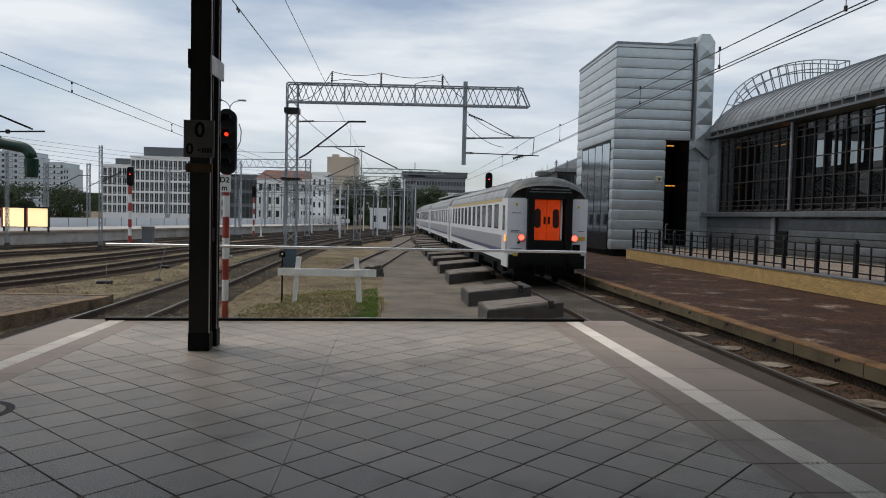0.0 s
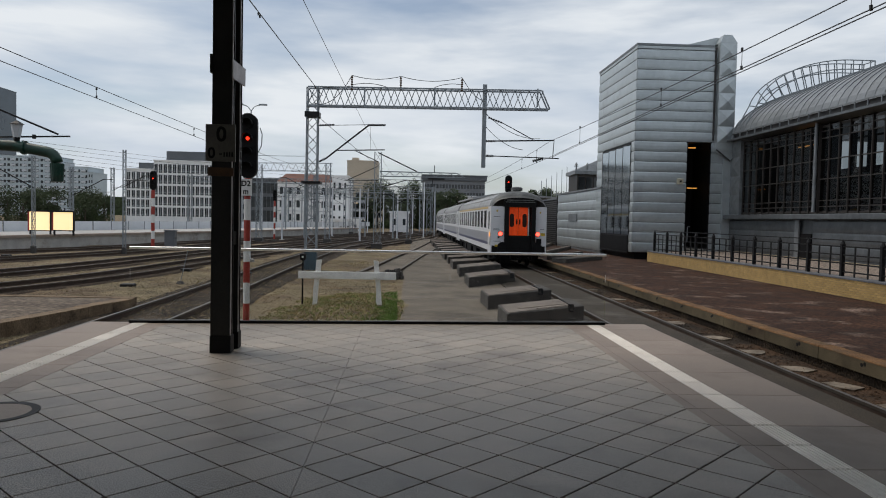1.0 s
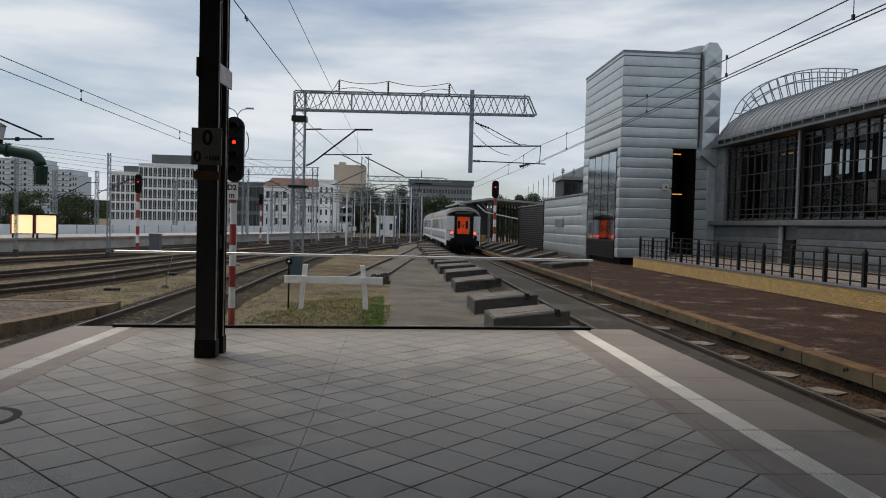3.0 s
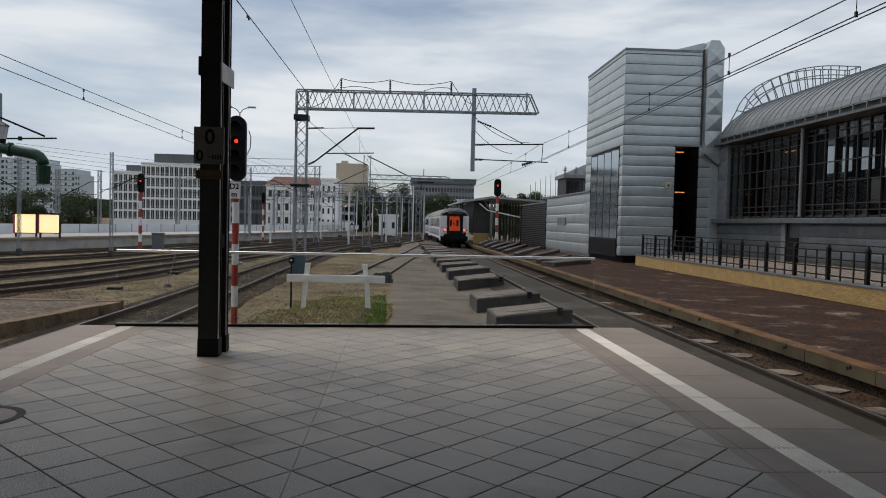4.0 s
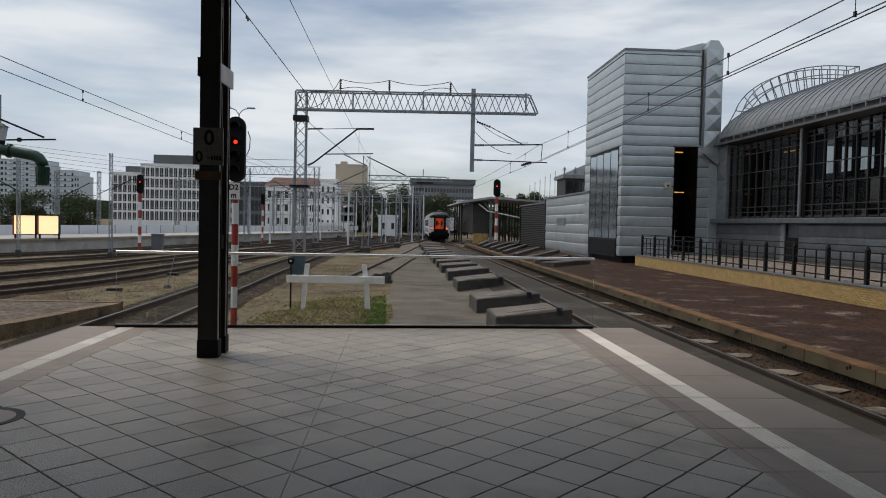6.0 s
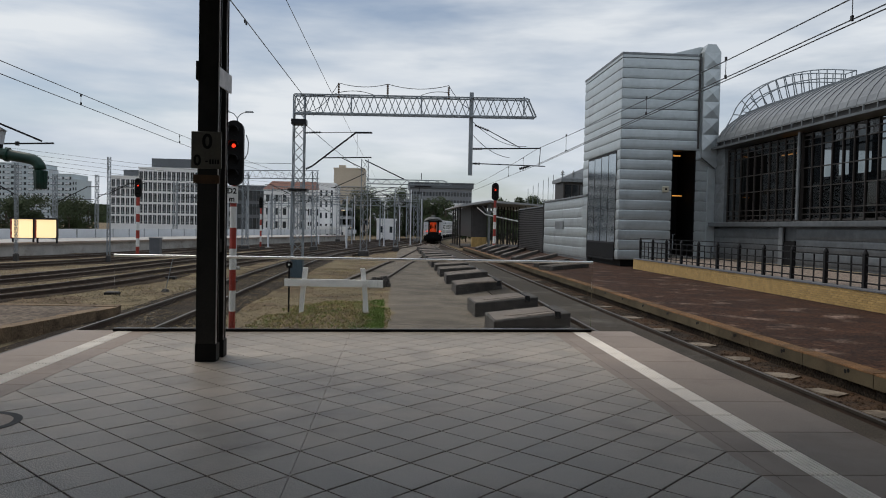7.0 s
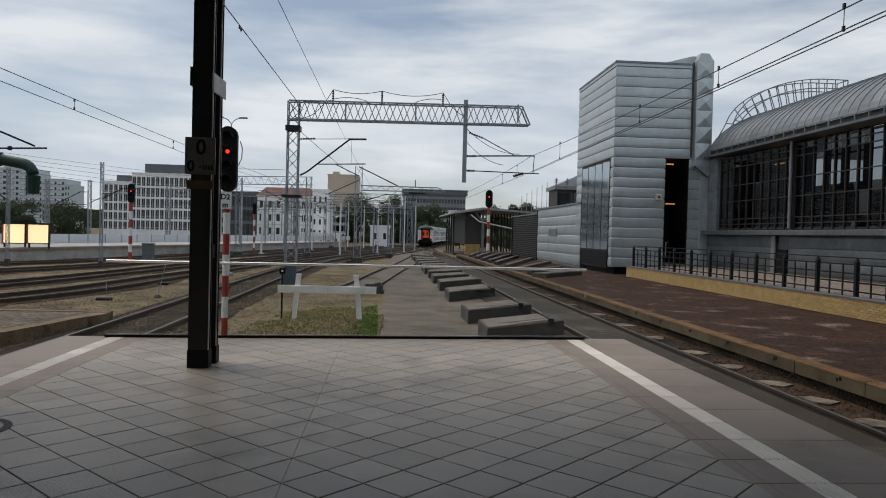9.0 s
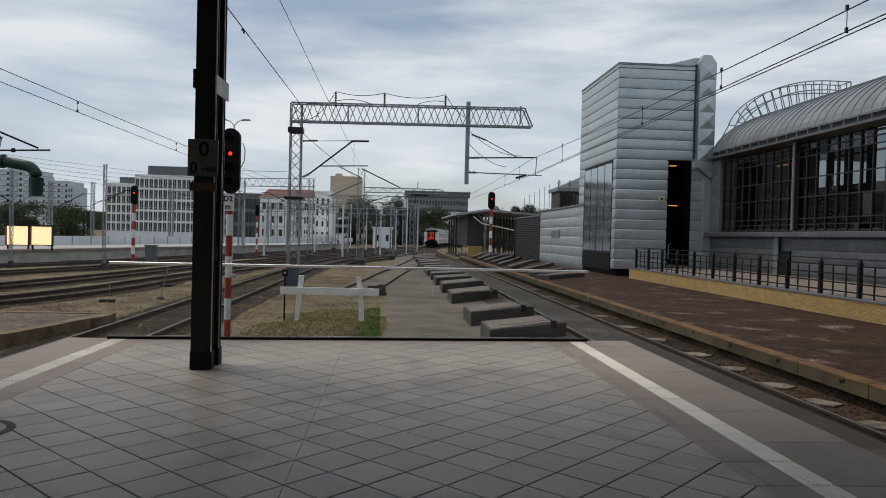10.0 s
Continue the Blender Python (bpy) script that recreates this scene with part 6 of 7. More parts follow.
for k in range(5):
    wires("distant overhead wires of the yard", [((-26 - 2 * k, 30, 5.0 + 0.35 * k), (-14 + 1.5 * k, 75, 4.6 + 0.3 * k), 0.3), ((-14 + 1.5 * k, 75, 4.6 + 0.3 * k), (-4 + 1.2 * k, 128, 4.6 + 0.3 * k), 0.3)], r=0.012)


# ---------- far buildings ----------
def building(name, label, x0, x1, y, deep, z1, wall_m, cols_, rows_, wz0, wz1, wm=WIN, fill=(0.5, 0.62), roof_m=None, z0=-1.2):
    b = thing(name, label, "building")
    part("wall", Shape().box((x0, y, z0), (x1, y + deep, z1)), wall_m, b)
    part("roof", Shape().box((x0 - 0.15, y - 0.15, z1), (x1 + 0.15, y + deep, z1 + 0.35)), roof_m or wall_m, b)
    if cols_ and rows_:
        cw, ch = (x1 - x0) / cols_, (wz1 - wz0) / rows_
        ww, wh = cw * fill[0], ch * fill[1]
        me = Shape().box((-ww / 2, -0.05, -wh / 2), (ww / 2, 0.03, wh / 2)).mesh("window", wm)
        for i in range(cols_):
            for j in range(rows_):
                p = part("window", me, wm, b)
                p.matrix_basis = pose(x0 + cw * (i + 0.5), y - 0.01, wz0 + ch * (j + 0.5))
    return b


off1 = building("office_building", "white office block with a grid of tall dark windows", -75.2, -56.5, 219, 30, 16.9, FACADE, 14, 5, 0.4, 16.3, fill=(0.70, 0.8))
part("penthouse", Shape().box((-72.2, 221, 17.2), (-57, 240, 20.0)), FACD, off1, "dark set-back top storey")
off2 = building("office_building", "lower white office wing with dark windows", -83.5, -75.2, 220, 30, 14.3, FACADE, 6, 5, 0.4, 13.8, fill=(0.66, 0.8))
part("penthouse", Shape().box((-80.6, 222, 14.6), (-75.3, 240, 16.5)), FACD, off2, "dark set-back top storey")
bar_a = Shape().box((-0.05, -0.11, -1.2), (0.05, -0.05, 1.2)).box((-0.42, -0.11, -0.75), (0.42, -0.055, -0.65)).mesh("window_bar", FACG)
for o in (off1, off2):
    for wdw in [c for c in o.children if c.name.startswith("window")]:
        part("window_bar", bar_a, FACG, wdw)
rs = building("apartment_slab", "long blue-grey apartment slab with balconies", -240, -188.5, 400, 20, 30.4, APART, 24, 10, 1, 30, fill=(0.6, 0.5))
rs2 = building("apartment_slab", "blue-grey apartment slab with pale balconies", -189, -170.2, 396, 20, 25.0, APART, 10, 8, 1, 24.5, fill=(0.6, 0.5))
rs3 = building("apartment_slab", "narrow stepped end of the apartment slab", -170.2, -167.6, 396.2, 18, 22.2, APART, 2, 7, 1, 22, fill=(0.45, 0.5))
part("roof_box", Shape().box((-205, 404, 30.75), (-200, 410, 33)).box((-196, 404, 30.75), (-194, 408, 32.2)), FACG, rs)
part("roof_box", Shape().box((-184, 400, 25.35), (-181.5, 406, 27.6)), FACG, rs2)
for j in range(8):
    for i in range(5):
        part("balcony", Shape().box((-188.2 + 3.7 * i, 395.1, 2.0 + 2.95 * j), (-186.2 + 3.7 * i, 396, 3.0 + 2.95 * j)), FENCEP, rs2)
for j in range(10):
    for i in range(8):
        part("balcony", Shape().box((-236 + 6.0 * i, 399.1, 2.0 + 2.9 * j), (-233.6 + 6.0 * i, 400, 3.0 + 2.9 * j)), FENCEP, rs)
building("glass_tower", "dark glass office tower on the skyline", -296, -274, 500, 24, 83, TOWERG, 8, 24, 4, 84, fill=(0.8, 0.6))
pk = building("white_tenement", "white tenement with a red tiled roof", -26.8, -15.0, 150, 14, 8.2, FACADE, 7, 3, 0, 8.0, fill=(0.4, 0.5))
part("window_band", Shape().box((-26.9, 149.9, 2.55), (-15.0, 149.97, 2.67)).box((-26.9, 149.9, 5.2), (-15.0, 149.97, 5.32)), FACG, pk)
part("tiled_roof", Shape().add([(-26.9, 149.7, 8.5), (-15.4, 149.7, 8.5), (-15.4, 164, 8.5), (-26.9, 164, 8.5), (-25.6, 153, 10.3), (-16.7, 153, 10.3), (-16.7, 161, 10.3), (-25.6, 161, 10.3)], [(0, 1, 5, 4), (1, 2, 6, 5), (2, 3, 7, 6), (3, 0, 4, 7), (4, 5, 6, 7)]), FACR, pk, "red tiled roof")
building("white_tenement", "narrow white gabled house", -15.6, -12.4, 148, 14, 9.6, FACADE, 3, 4, 0, 9, fill=(0.35, 0.5))
building("dark_glass_building", "dark glass office building behind the yard", -35, -27.6, 160, 20, 9.2, FACD, 9, 3, 0, 9, fill=(0.85, 0.75))
be = building("beige_tower_block", "beige windowless tower block", -21.3, -11.0, 250, 15, 20.6, FACB, 0, 0, 0, 0)
part("lower_wing", Shape().box((-24, 245, -1), (-8, 250, 12.0)), FACB, be)
me_ = Shape().box((-0.7, -0.06, -0.9), (0.7, 0.02, 0.9)).mesh("window", WIN)
for i in range(6):
    for j in range(3):
        part("window", me_, WIN, be).matrix_basis = pose(-22 + 2.4 * i, 244.98, 2.5 + 3.2 * j)
part("roof_box", Shape().box((-19.8, 252, 20.9), (-17.6, 256, 22.0)), FACB, be)
dk = thing("parking_deck", "dark open parking deck with lamps", "building")
for j in range(4):
    part("deck", Shape().box((-17.6, 170, -1 + 2.0 * j), (-10.5, 184, -0.4 + 2.0 * j)), FACG, dk)
part("back", Shape().box((-17.6, 184, -1), (-10.5, 185, 6.5)), FACD, dk)
for k in range(4):
    part("column", Shape().box((-17.4 + 2.2 * k, 170.3, -1), (-17.1 + 2.2 * k, 170.7, 5.4)), FACD, dk)
    part("lamp", Shape().box((-16.6 + 1.9 * k, 172, 0.85 + 2.0 * (k % 3)), (-15.9 + 1.9 * k, 172.2, 1.0 + 2.0 * (k % 3))), PANEL, dk)
building("long_dark_building", "long dark flat-roofed building on the skyline", 4.8, 25.8, 250, 20, 14.6, GREYBOX2, 20, 3, 6, 14.2, fill=(0.75, 0.5), roof_m=FACD)
lb = building("flat_roofed_building", "dark flat roof storey of the long skyline building", 4.2, 26.4, 249.5, 21, 16.4, FACD, 0, 0, 0, 0, z0=14.9)
building("small_white_building", "small white signal building in the yard", -3.4, 0.0, 130, 6, 2.5, FACADE, 2, 1, -0.2, 2.0, fill=(0.3, 0.5))
building("low_white_building", "low pale shed in the yard", -16.5, -9.5, 140, 6, 0.9, FACADE, 5, 1, -0.8, 0.6, fill=(0.3, 0.4))
building("terraced_building", "pale terraced building beyond the canopy", 9.5, 22, 200, 15, 7.8, FACADE, 12, 3, 1, 7.5, fill=(0.6, 0.35))
building("side_building", "grey low office building far in the yard", -45, -35.5, 190, 12, 7.6, FACG, 9, 3, 0, 7.4, fill=(0.6, 0.55))
building("background_block", "pale city blocks on the horizon", -60, -36, 320, 20, 13, FACG, 16, 4, 1, 12.5, fill=(0.5, 0.5))
building("background_block", "pale city blocks on the horizon", -34, 40, 420, 20, 12, FACG, 40, 3, 1, 11.5, fill=(0.5, 0.5))
for k in range(6):
    t = thing("flag_pole", "thin bare flag pole above the trees", "flag pole", "flag poles")
    part("pole", Shape().tube((27.2 + 1.05 * k, 150, -1), (27.2 + 1.05 * k, 150, 9.9 + 0.6 * k), 0.06, 6), STEEL, t)


# ---------- trees ----------
def tree(x, y, hgt, r, seed, n=900, leaf=0.45, low=0.15):
    rng = random.Random(seed)
    t = thing("tree", "full green summer tree at the yard edge", "tree", "yard trees")
    tr = Shape().tube((x, y, -1.2), (x, y, hgt * 0.55), 0.035 * hgt, 7, 0.015 * hgt)
    lobes = []
    for k in range(9):
        a = rng.uniform(0, 6.28)
        rr = r * rng.uniform(0.15, 0.7)
        z = hgt * rng.uniform(low + 0.15, 0.86)
        c = Vector((x + rr * math.cos(a), y + rr * math.sin(a), z))
        lobes.append((c, r * rng.uniform(0.32, 0.55)))
        tr.tube((x, y, hgt * rng.uniform(0.2, 0.5)), c, 0.014 * hgt, 5, 0.004 * hgt)
    part("trunk", tr, BARK, t)
    cr = Shape()
    for _ in range(n):
        c, q_ = lobes[rng.randrange(len(lobes))]
        d = Vector((rng.gauss(0, 1), rng.gauss(0, 1), rng.gauss(0, 0.8))).normalized() * q_ * rng.uniform(0.55, 1.12)
        p = c + d
        if p.z < -0.9:
            continue
        e1 = Vector((rng.gauss(0, 1), rng.gauss(0, 1), rng.gauss(0, 0.6))).normalized() * leaf * rng.uniform(0.5, 1.1)
        e2 = e1.orthogonal().normalized() * leaf * rng.uniform(0.4, 0.8)
        cr.add([p - e1, p + e2 * 0.6, p + e1, p - e2], [(0, 1, 2, 3)])
    part("crown", cr, LEAF, t)


rng0 = random.Random(3)
for k in range(17):
    tree(-76 + 1.55 * k + rng0.uniform(-0.8, 0.8), 124 + rng0.uniform(-6, 8), rng0.uniform(5.2, 6.6) - 0.06 * k, rng0.uniform(2.2, 3.2), k, 2300, 0.19, -0.3)
for k in range(16):
    tree(-13.5 + 1.75 * k + rng0.uniform(-0.6, 0.6), 186 + rng0.uniform(-8, 10), rng0.uniform(9.0, 12.5) if k > 1 else 8, rng0.uniform(2.6, 4.2), 40 + k, 2800, 0.27, -0.32)
for k in range(9):
    tree(24.5 + 1.6 * k, 172 + rng0.uniform(-4, 4), rng0.uniform(8.6, 10.4), rng0.uniform(2.2, 3.0), 80 + k, 1800, 0.26)
for k in range(9):
    tree(11.5 + 1.3 * k, 132 + rng0.uniform(-3, 3), rng0.uniform(2.4, 3.6), 1.6, 120 + k, 1200, 0.18, -0.3)
hill = Shape()
n = 60
hill.add([(-400 + 800 * i / n, 700, -1.2) for i in range(n + 1)] + [(-400 + 800 * i / n, 700, 16 + 3 * noise.noise((i * 0.25, 0, 0)) + 1.6 * noise.noise((i * 0.9, 3, 0))) for i in range(n + 1)] + [(-400 + 800 * i / n, 760, -1.2) for i in range(n + 1)],
         [(i, i + 1, n + 2 + i, n + 1 + i) for i in range(n)] + [(n + 1 + i, n + 2 + i, 2 * n + 3 + i, 2 * n + 2 + i) for i in range(n)])
structure("backdrop_woods", hill, LEAF, "distant wooded rise on the horizon")


# ---------- train ----------
CL = 24.3


def coach(tail, seed):
    c = thing("railway_coach", "silver-white passenger coach with red tail lamps and open gangway end" if tail else "silver-white passenger coach with grey roof", "train coach", "train coaches")
    H = CL / 2
    W_ = 1.415
    zt = 2.26
    for sx in (-1, 1):
        side_ = part("side_wall", Shape().box((min(sx * (W_ - 0.06), sx * W_), -H + 0.02, 0.92), (max(sx * (W_ - 0.06), sx * W_), H - 0.02, zt)), TRAINW, c)
        part("lower_panel", Shape().box((min(sx * (W_ - 0.06), sx * (W_ + 0.004)), -H + 0.02, 0.42), (max(sx * (W_ - 0.06), sx * (W_ + 0.004)), H - 0.02, 0.92)), TRAING, side_)
        part("stripe", Shape().box((min(sx * (W_ - 0.06), sx * (W_ + 0.006)), -H + 0.5, 0.28), (max(sx * (W_ - 0.06), sx * (W_ + 0.006)), H - 0.5, 0.42)), TRAINB, side_, "navy stripe")
        part("skirt", Shape().box((min(sx * (W_ - 0.06), sx * W_), -H + 1.3, 0.0), (max(sx * (W_ - 0.06), sx * W_), H - 1.3, 0.28)), TRAINW, side_)
        for ye in (-H + 0.02, H - 1.3):
            part("skirt", Shape().box((min(sx * (W_ - 0.06), sx * W_), ye, -0.18), (max(sx * (W_ - 0.06), sx * W_), ye + 1.28, 0.28)), TRAINW, side_)
        part("class_stripe", Shape().box((min(sx * (W_ - 0.05), sx * (W_ + 0.005)), -H + 1.4, 2.15), (max(sx * (W_ - 0.05), sx * (W_ + 0.005)), H - 1.4, 2.26)), TRAINY if tail else TRAING, side_, "yellow class stripe" if tail else "")
        for k in range(11):
            y = -H + 2.75 + 1.88 * k
            if y > H - 1.8:
                continue
            wdw = part("window", Shape().box((min(sx * (W_ - 0.03), sx * (W_ + 0.007)), y - 0.55, 1.14), (max(sx * (W_ - 0.03), sx * (W_ + 0.007)), y + 0.55, 2.06)), RUBBER, side_)
            part("pane", Shape().box((min(sx * (W_ + 0.007), sx * (W_ + 0.010)), y - 0.50, 1.19), (max(sx * (W_ + 0.007), sx * (W_ + 0.010)), y + 0.50, 2.01)), DGLASS, wdw)
        for y in (-H + 0.85, H - 0.85):
            dr = part("side_door", Shape().box((min(sx * (W_ - 0.03), sx * (W_ + 0.009)), y - 0.4, 0.1), (max(sx * (W_ - 0.03), sx * (W_ + 0.009)), y + 0.4, 2.12)), TRAINW, side_)
            part("pane", Shape().box((min(sx * (W_ + 0.009), sx * (W_ + 0.013)), y - 0.25, 1.1), (max(sx * (W_ + 0.009), sx * (W_ + 0.013)), y + 0.25, 2.0)), DGLASS, dr)
            part("step", Shape().box((min(sx * (W_ - 0.3), sx * (W_ - 0.02)), y - 0.35, -0.45), (max(sx * (W_ - 0.3), sx * (W_ - 0.02)), y + 0.35, -0.41)), SKIRT, dr)
        if tail:
            part("side_lamp", Shape().box((min(sx * W_, sx * (W_ + 0.02)), -H + 0.32, 0.72), (max(sx * W_, sx * (W_ + 0.02)), -H + 0.62, 0.95)), ORLAMP, side_, "orange destination lamp")
    prof = [(-W_, zt), (-1.40, 2.36), (-1.33, 2.53), (-1.19, 2.71), (-0.97, 2.87), (-0.65, 2.99), (-0.3, 3.05), (0, 3.07), (0.3, 3.05), (0.65, 2.99), (0.97, 2.87), (1.19, 2.71), (1.33, 2.53), (1.40, 2.36), (W_, zt)]
    roof = part("roof", Shape().extrude(prof[::-1], -H + 0.9, H - 0.9), TROOF, c, "weathered grey ribbed roof")
    for x, z in ((-0.8, 2.95), (0.8, 2.95), (-1.25, 2.65), (1.25, 2.65)):
        part("roof_rib", Shape().box((x - 0.02, -H + 0.95, z - 0.02), (x + 0.02, H - 0.95, z + 0.025)), TROOF, roof)
    part("roof_vent", Shape().tube((0, -H + 1.0, 3.03), (0, -H + 1.0, 3.10), 0.2, 14).tube((0, -H + 1.0, 3.10), (0, -H + 1.0, 3.23), 0.30, 18, 0.30).tube((0, -H + 1.0, 3.23), (0, -H + 1.0, 3.29), 0.30, 18, 0.2), HOOD, roof, "dark roof ventilator")
    part("floor", Shape().box((-W_ + 0.06, -H + 0.05, -0.15), (W_ - 0.06, H - 0.05, 0.05)), SKIRT, c)
    under = part("underframe", Shape().box((-1.1, -H + 0.4, -0.45), (1.1, H - 0.4, -0.15)), SKIRT, c, "black underframe")
    for y, l in ((-3.5, 2.2), (0.5, 3.0), (4.5, 1.6)):
        part("equipment_box", Shape().chamfer((-1.32, y, -0.6), (1.32, y + l, -0.12), 0.05), SKIRT, under)
    for sgn in (-1, 1):
        e = sgn * H
        en_ = part("end_wall", Shape().box((-W_, min(e, e - sgn * 0.1), 0.27), (-0.72, max(e, e - sgn * 0.1), zt)), TRAINW, c, "white end panel")
        part("end_wall", Shape().box((0.80, min(e, e - sgn * 0.1), 0.27), (W_, max(e, e - sgn * 0.1), zt)), TRAINW, c, "white end panel")
        inner = [(-0.80, 2.24), (-0.80, 2.52), (-0.62, 2.66), (0, 2.70), (0.70, 2.66), (0.88, 2.52), (0.88, 2.24)]
        rings = [(0.0, 0.56, 0.93), (0.05, 0.70, 0.955), (0.14, 0.82, 0.975), (0.30, 0.92, 0.99), (0.55, 0.98, 0.998), (0.90, 1.0, 1.0)]
        dome = Shape()
        np_ = len(prof)
        dome.add([(x * kx, e - sgn * dy, zt + (z - zt) * kz) for dy, kz, kx in rings for x, z in prof],
                 [tuple(np_ * r + i for r, i in ((r0, i0), (r0, i0 + 1), (r0 + 1, i0 + 1), (r0 + 1, i0))) for r0 in range(len(rings) - 1) for i0 in range(np_ - 1)] + [tuple(range(np_))])
        part("end_dome", dome, HOOD, en_, "dark weathered rounded roof end", smooth=True)
        part("bellows_top", Shape().extrude(inner if sgn > 0 else inner[::-1], e - sgn * 0.02, e + sgn * 0.16), RUBBER, en_)
        gang = part("gangway_sill", Shape().box((-0.74, min(e - sgn * 0.1, e + sgn * 0.14), -0.1), (0.82, max(e - sgn * 0.1, e + sgn * 0.14), 0.5)), RUBBER, c, "black gangway sill")
        part("gangway_head", Shape().box((-0.52, min(e, e + sgn * 0.2), 2.24), (0.60, max(e, e + sgn * 0.2), 2.42)), RUBBER, gang)
        for x0, x1 in ((-0.74, -0.52), (0.60, 0.82)):
            for i in range(3):
                y0, y1 = e + sgn * (0.0 + 0.09 * i), e + sgn * (0.07 + 0.09 * i)
                part("bellows_fold", Shape().box((x0, min(y0, y1), 0.02), (x1, max(y0, y1), 2.3)), RUBBER, gang, "black rubber bellows fold")
        if tail and sgn < 0:
            part("lintel", Shape().box((-0.70, e - 0.19, 2.46), (0.78, e - 0.165, 2.50)).box((-0.66, e - 0.19, 2.55), (0.74, e - 0.165, 2.60)), HOOD, gang)
            yd = e + 0.06
            # leaves glow by themselves in place of lamps above them
            for x0, x1 in ((-0.50, -0.035), (-0.015, 0.45)):
                lf = part("gangway_door", Shape().chamfer((x0, yd, 0.60), (x1, yd + 0.04, 2.22), 0.01), ORANGE, c, "orange gangway door leaf glowing as if lamplit")
                cxl = x0 + 0.15 if x0 < -0.2 else x1 - 0.15
                oval = [(cxl + 0.115 * math.cos(a), 1.56 + (0.22 if math.sin(a) > 0 else -0.22) + 0.12 * math.sin(a)) for a in (2 * math.pi * i / 18 for i in range(18))]
                part("door_window", Shape().extrude(oval, yd - 0.012, yd - 0.002), DOORGL, lf, "rounded dark window")
                part("handle", Shape().box((x1 - 0.10 if x0 < -0.2 else x0 + 0.03, yd - 0.03, 1.36), (x1 - 0.03 if x0 < -0.2 else x0 + 0.10, yd - 0.004, 1.62)), BLACK, lf)
            # white strip paints the lamplight along the right door edge
            part("door_edge", Shape().box((0.47, yd, 0.5), (0.53, yd + 0.03, 2.24)), PWHITE, c, "pale strip painted as the lit door edge")
            part("door_fall", Shape().box((-0.5, e - 0.12, -0.05), (0.58, e - 0.08, 0.80)), RUBBER, c, "raised black gangway plate")
            for x in (-0.93, 0.96):
                lm = part("tail_lamp", Shape().tube((x, e - 0.06, 0.88), (x, e, 0.88), 0.125, 16), BLACK, c)
                part("lens", Shape().tube((x, e - 0.075, 0.88), (x, e - 0.06, 0.88), 0.105, 16), REDLAMP, lm, "lit red tail lamp")
            part("tag", Shape().box((1.12, e - 0.015, 0.80), (1.34, e - 0.004, 0.94)), TAG, en_, "yellow tag")
            part("tag", Shape().box((-1.2, e - 0.015, 0.22), (-1.0, e - 0.004, 0.32)), TAG, en_, "yellow tag")
            for x, z, w2, h2 in ((-1.15, 1.98, 0.08, 0.1), (1.05, 1.93, 0.07, 0.09)):
                part("pictogram", Shape().box((x, e - 0.014, z), (x + w2, e - 0.004, z + h2)), TAG, en_)
            for x, z, w2 in ((-1.28, 1.72, 0.34), (-1.3, 1.1, 0.3), (-1.3, 1.05, 0.36), (-1.3, 0.48, 0.4), (1.1, 1.12, 0.2)):
                part("lettering_bar", Shape().box((x, e - 0.012, z), (x + w2, e - 0.004, z + 0.025)), GREYBOX, en_)
            part("cable_socket", Shape().box((0.9, e - 0.12, 0.38), (1.15, e - 0.004, 0.66)), BLACK, en_)
            part("cable_socket", Shape().box((-1.06, e - 0.06, 0.66), (-0.98, e - 0.004, 0.74)), BLACK, en_)
        for x in (-0.875, 0.875):
            bf = part("buffer", Shape().tube((x, e, 0.22), (x, e + sgn * 0.42, 0.22), 0.11, 12), SKIRT, c)
            part("buffer_plate", Shape().tube((x, e + sgn * 0.42, 0.22), (x, e + sgn * 0.46, 0.22), 0.25, 16), SKIRT, bf)
        part("headstock", Shape().box((-1.36, min(e - sgn * 0.3, e - sgn * 0.02), -0.2), (1.36, max(e - sgn * 0.3, e - sgn * 0.02), 0.42)), SKIRT, c)
        hk = part("coupling", Shape().tube((0, e - sgn * 0.05, 0.1), (0, e + sgn * 0.3, 0.08), 0.07, 8).path([(0.06, e + sgn * 0.28, 0.06), (0.05, e + sgn * 0.26, -0.35), (-0.05, e + sgn * 0.26, -0.35), (-0.06, e + sgn * 0.28, 0.06)], 0.03, 6), SKIRT, c)
        for x in (-0.45, 0.45, 0.62):
            part("brake_hose", Shape().path([(x, e, 0.05), (x, e + sgn * 0.14, -0.1), (x + 0.04, e + sgn * 0.12, -0.35), (x + 0.1, e + sgn * 0.06, -0.4)], 0.03, 6), RUBBER, c)
        bg_ = part("bogie", Shape().box((-1.12, sgn * 8.9 - 1.7, -0.55), (-0.95, sgn * 8.9 + 1.7, -0.3)).box((0.95, sgn * 8.9 - 1.7, -0.55), (1.12, sgn * 8.9 + 1.7, -0.3)).box((-1.1, sgn * 8.9 - 0.3, -0.6), (1.1, sgn * 8.9 + 0.3, -0.25)), SKIRT, c, "black bogie")
        for dy in (-1.25, 1.25):
            for x in (-0.78, 0.78):
                part("wheel", Shape().tube((x - 0.06, sgn * 8.9 + dy, RZ + 0.46), (x + 0.06, sgn * 8.9 + dy, RZ + 0.46), 0.46, 20), SKIRT, bg_)
            for x in (-1.15, 1.15):
                part("axle_box", Shape().chamfer((x - 0.1, sgn * 8.9 + dy - 0.18, -0.6), (x + 0.1, sgn * 8.9 + dy + 0.18, -0.2), 0.04), SKIRT, bg_)
    return c


coaches = [coach(True, 1), coach(False, 2)]
for k in range(2):
    coaches.append(copy_thing(coaches[1], Matrix()))


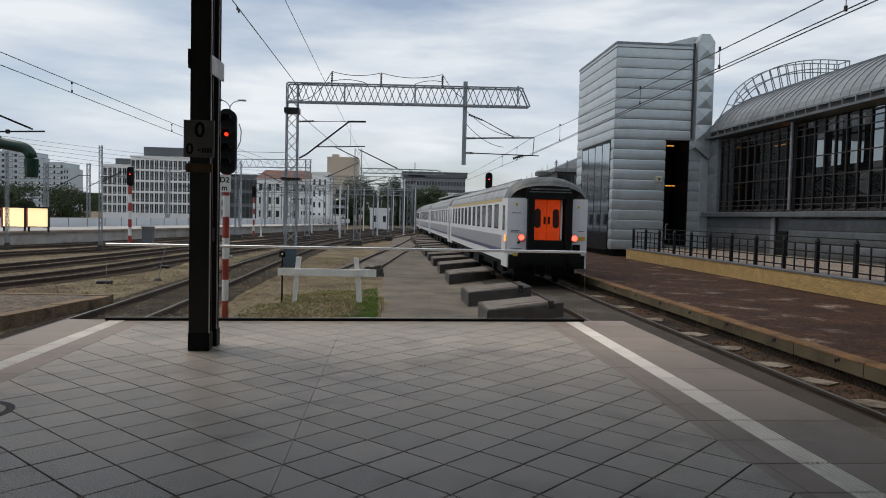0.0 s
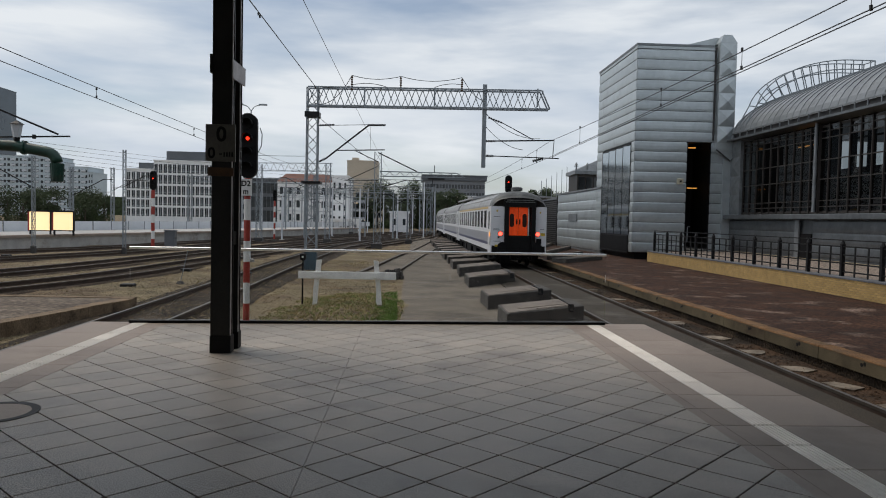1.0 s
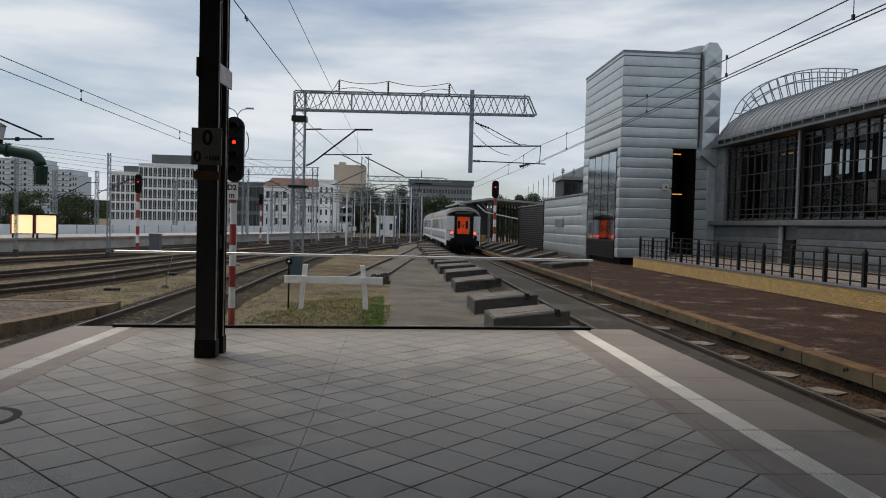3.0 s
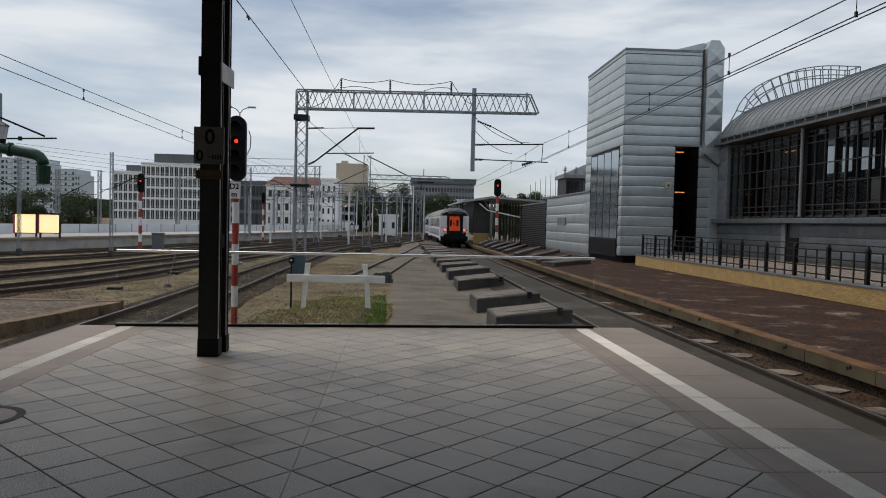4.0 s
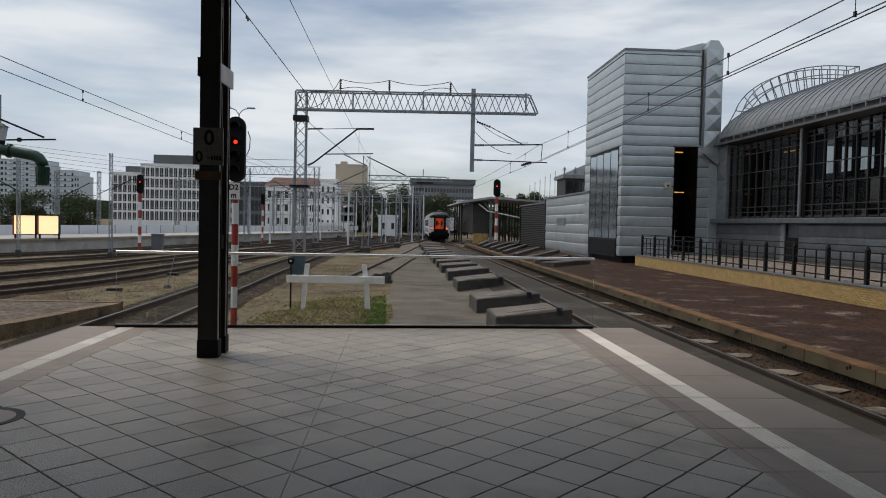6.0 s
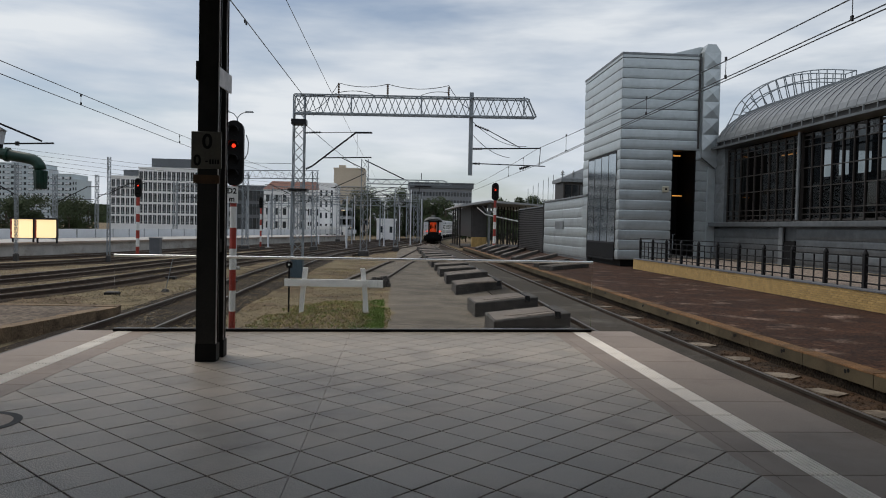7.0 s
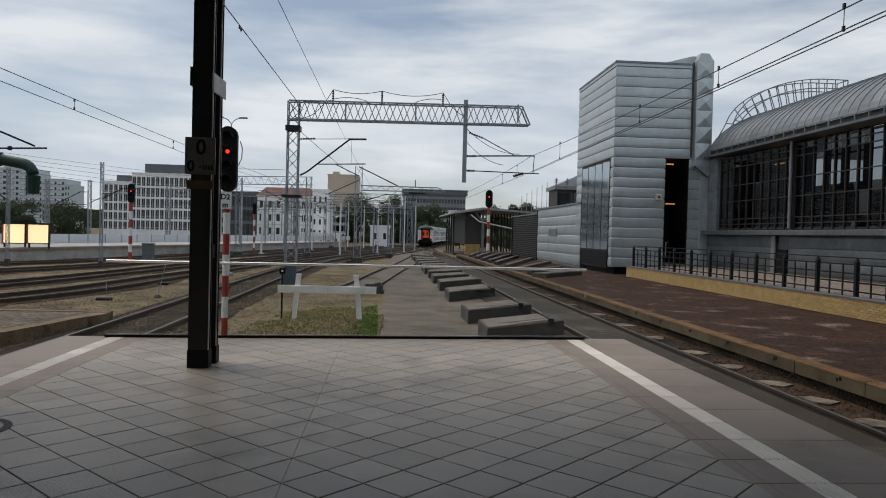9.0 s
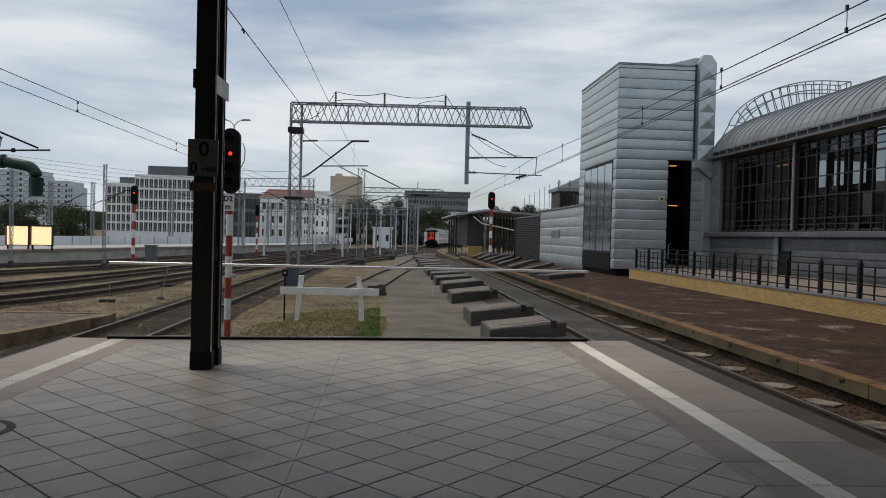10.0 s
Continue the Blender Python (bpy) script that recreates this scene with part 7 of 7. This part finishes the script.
# ---------- movement ----------
SM = [Vector((p.x, p.y)) for p in spline([(x, y, 0) for x, y in TRAIN_LINE], 1.0)]


def line_x(y):
    for a, b in zip(SM, SM[1:]):
        if a.y <= y <= b.y:
            return a.x + (b.x - a.x) * (y - a.y) / (b.y - a.y)
    return SM[-1].x


def motions():
    for k, c in enumerate(coaches):
        rows = []
        for i in range(21):
            t = 0.5 * i
            mid = 25.3 + 11.3 * t + 0.08 * t * t + CL / 2 + 24.9 * k
            a, b = Vector((line_x(mid - 8.9), mid - 8.9)), Vector((line_x(mid + 8.9), mid + 8.9))
            m = (a + b) / 2
            turn = -math.degrees(math.atan2(b.x - a.x, b.y - a.y))
            rows.append((t, pose(m.x, m.y, 0, 0, 0, turn)))
        walk(c, rows)


motions()
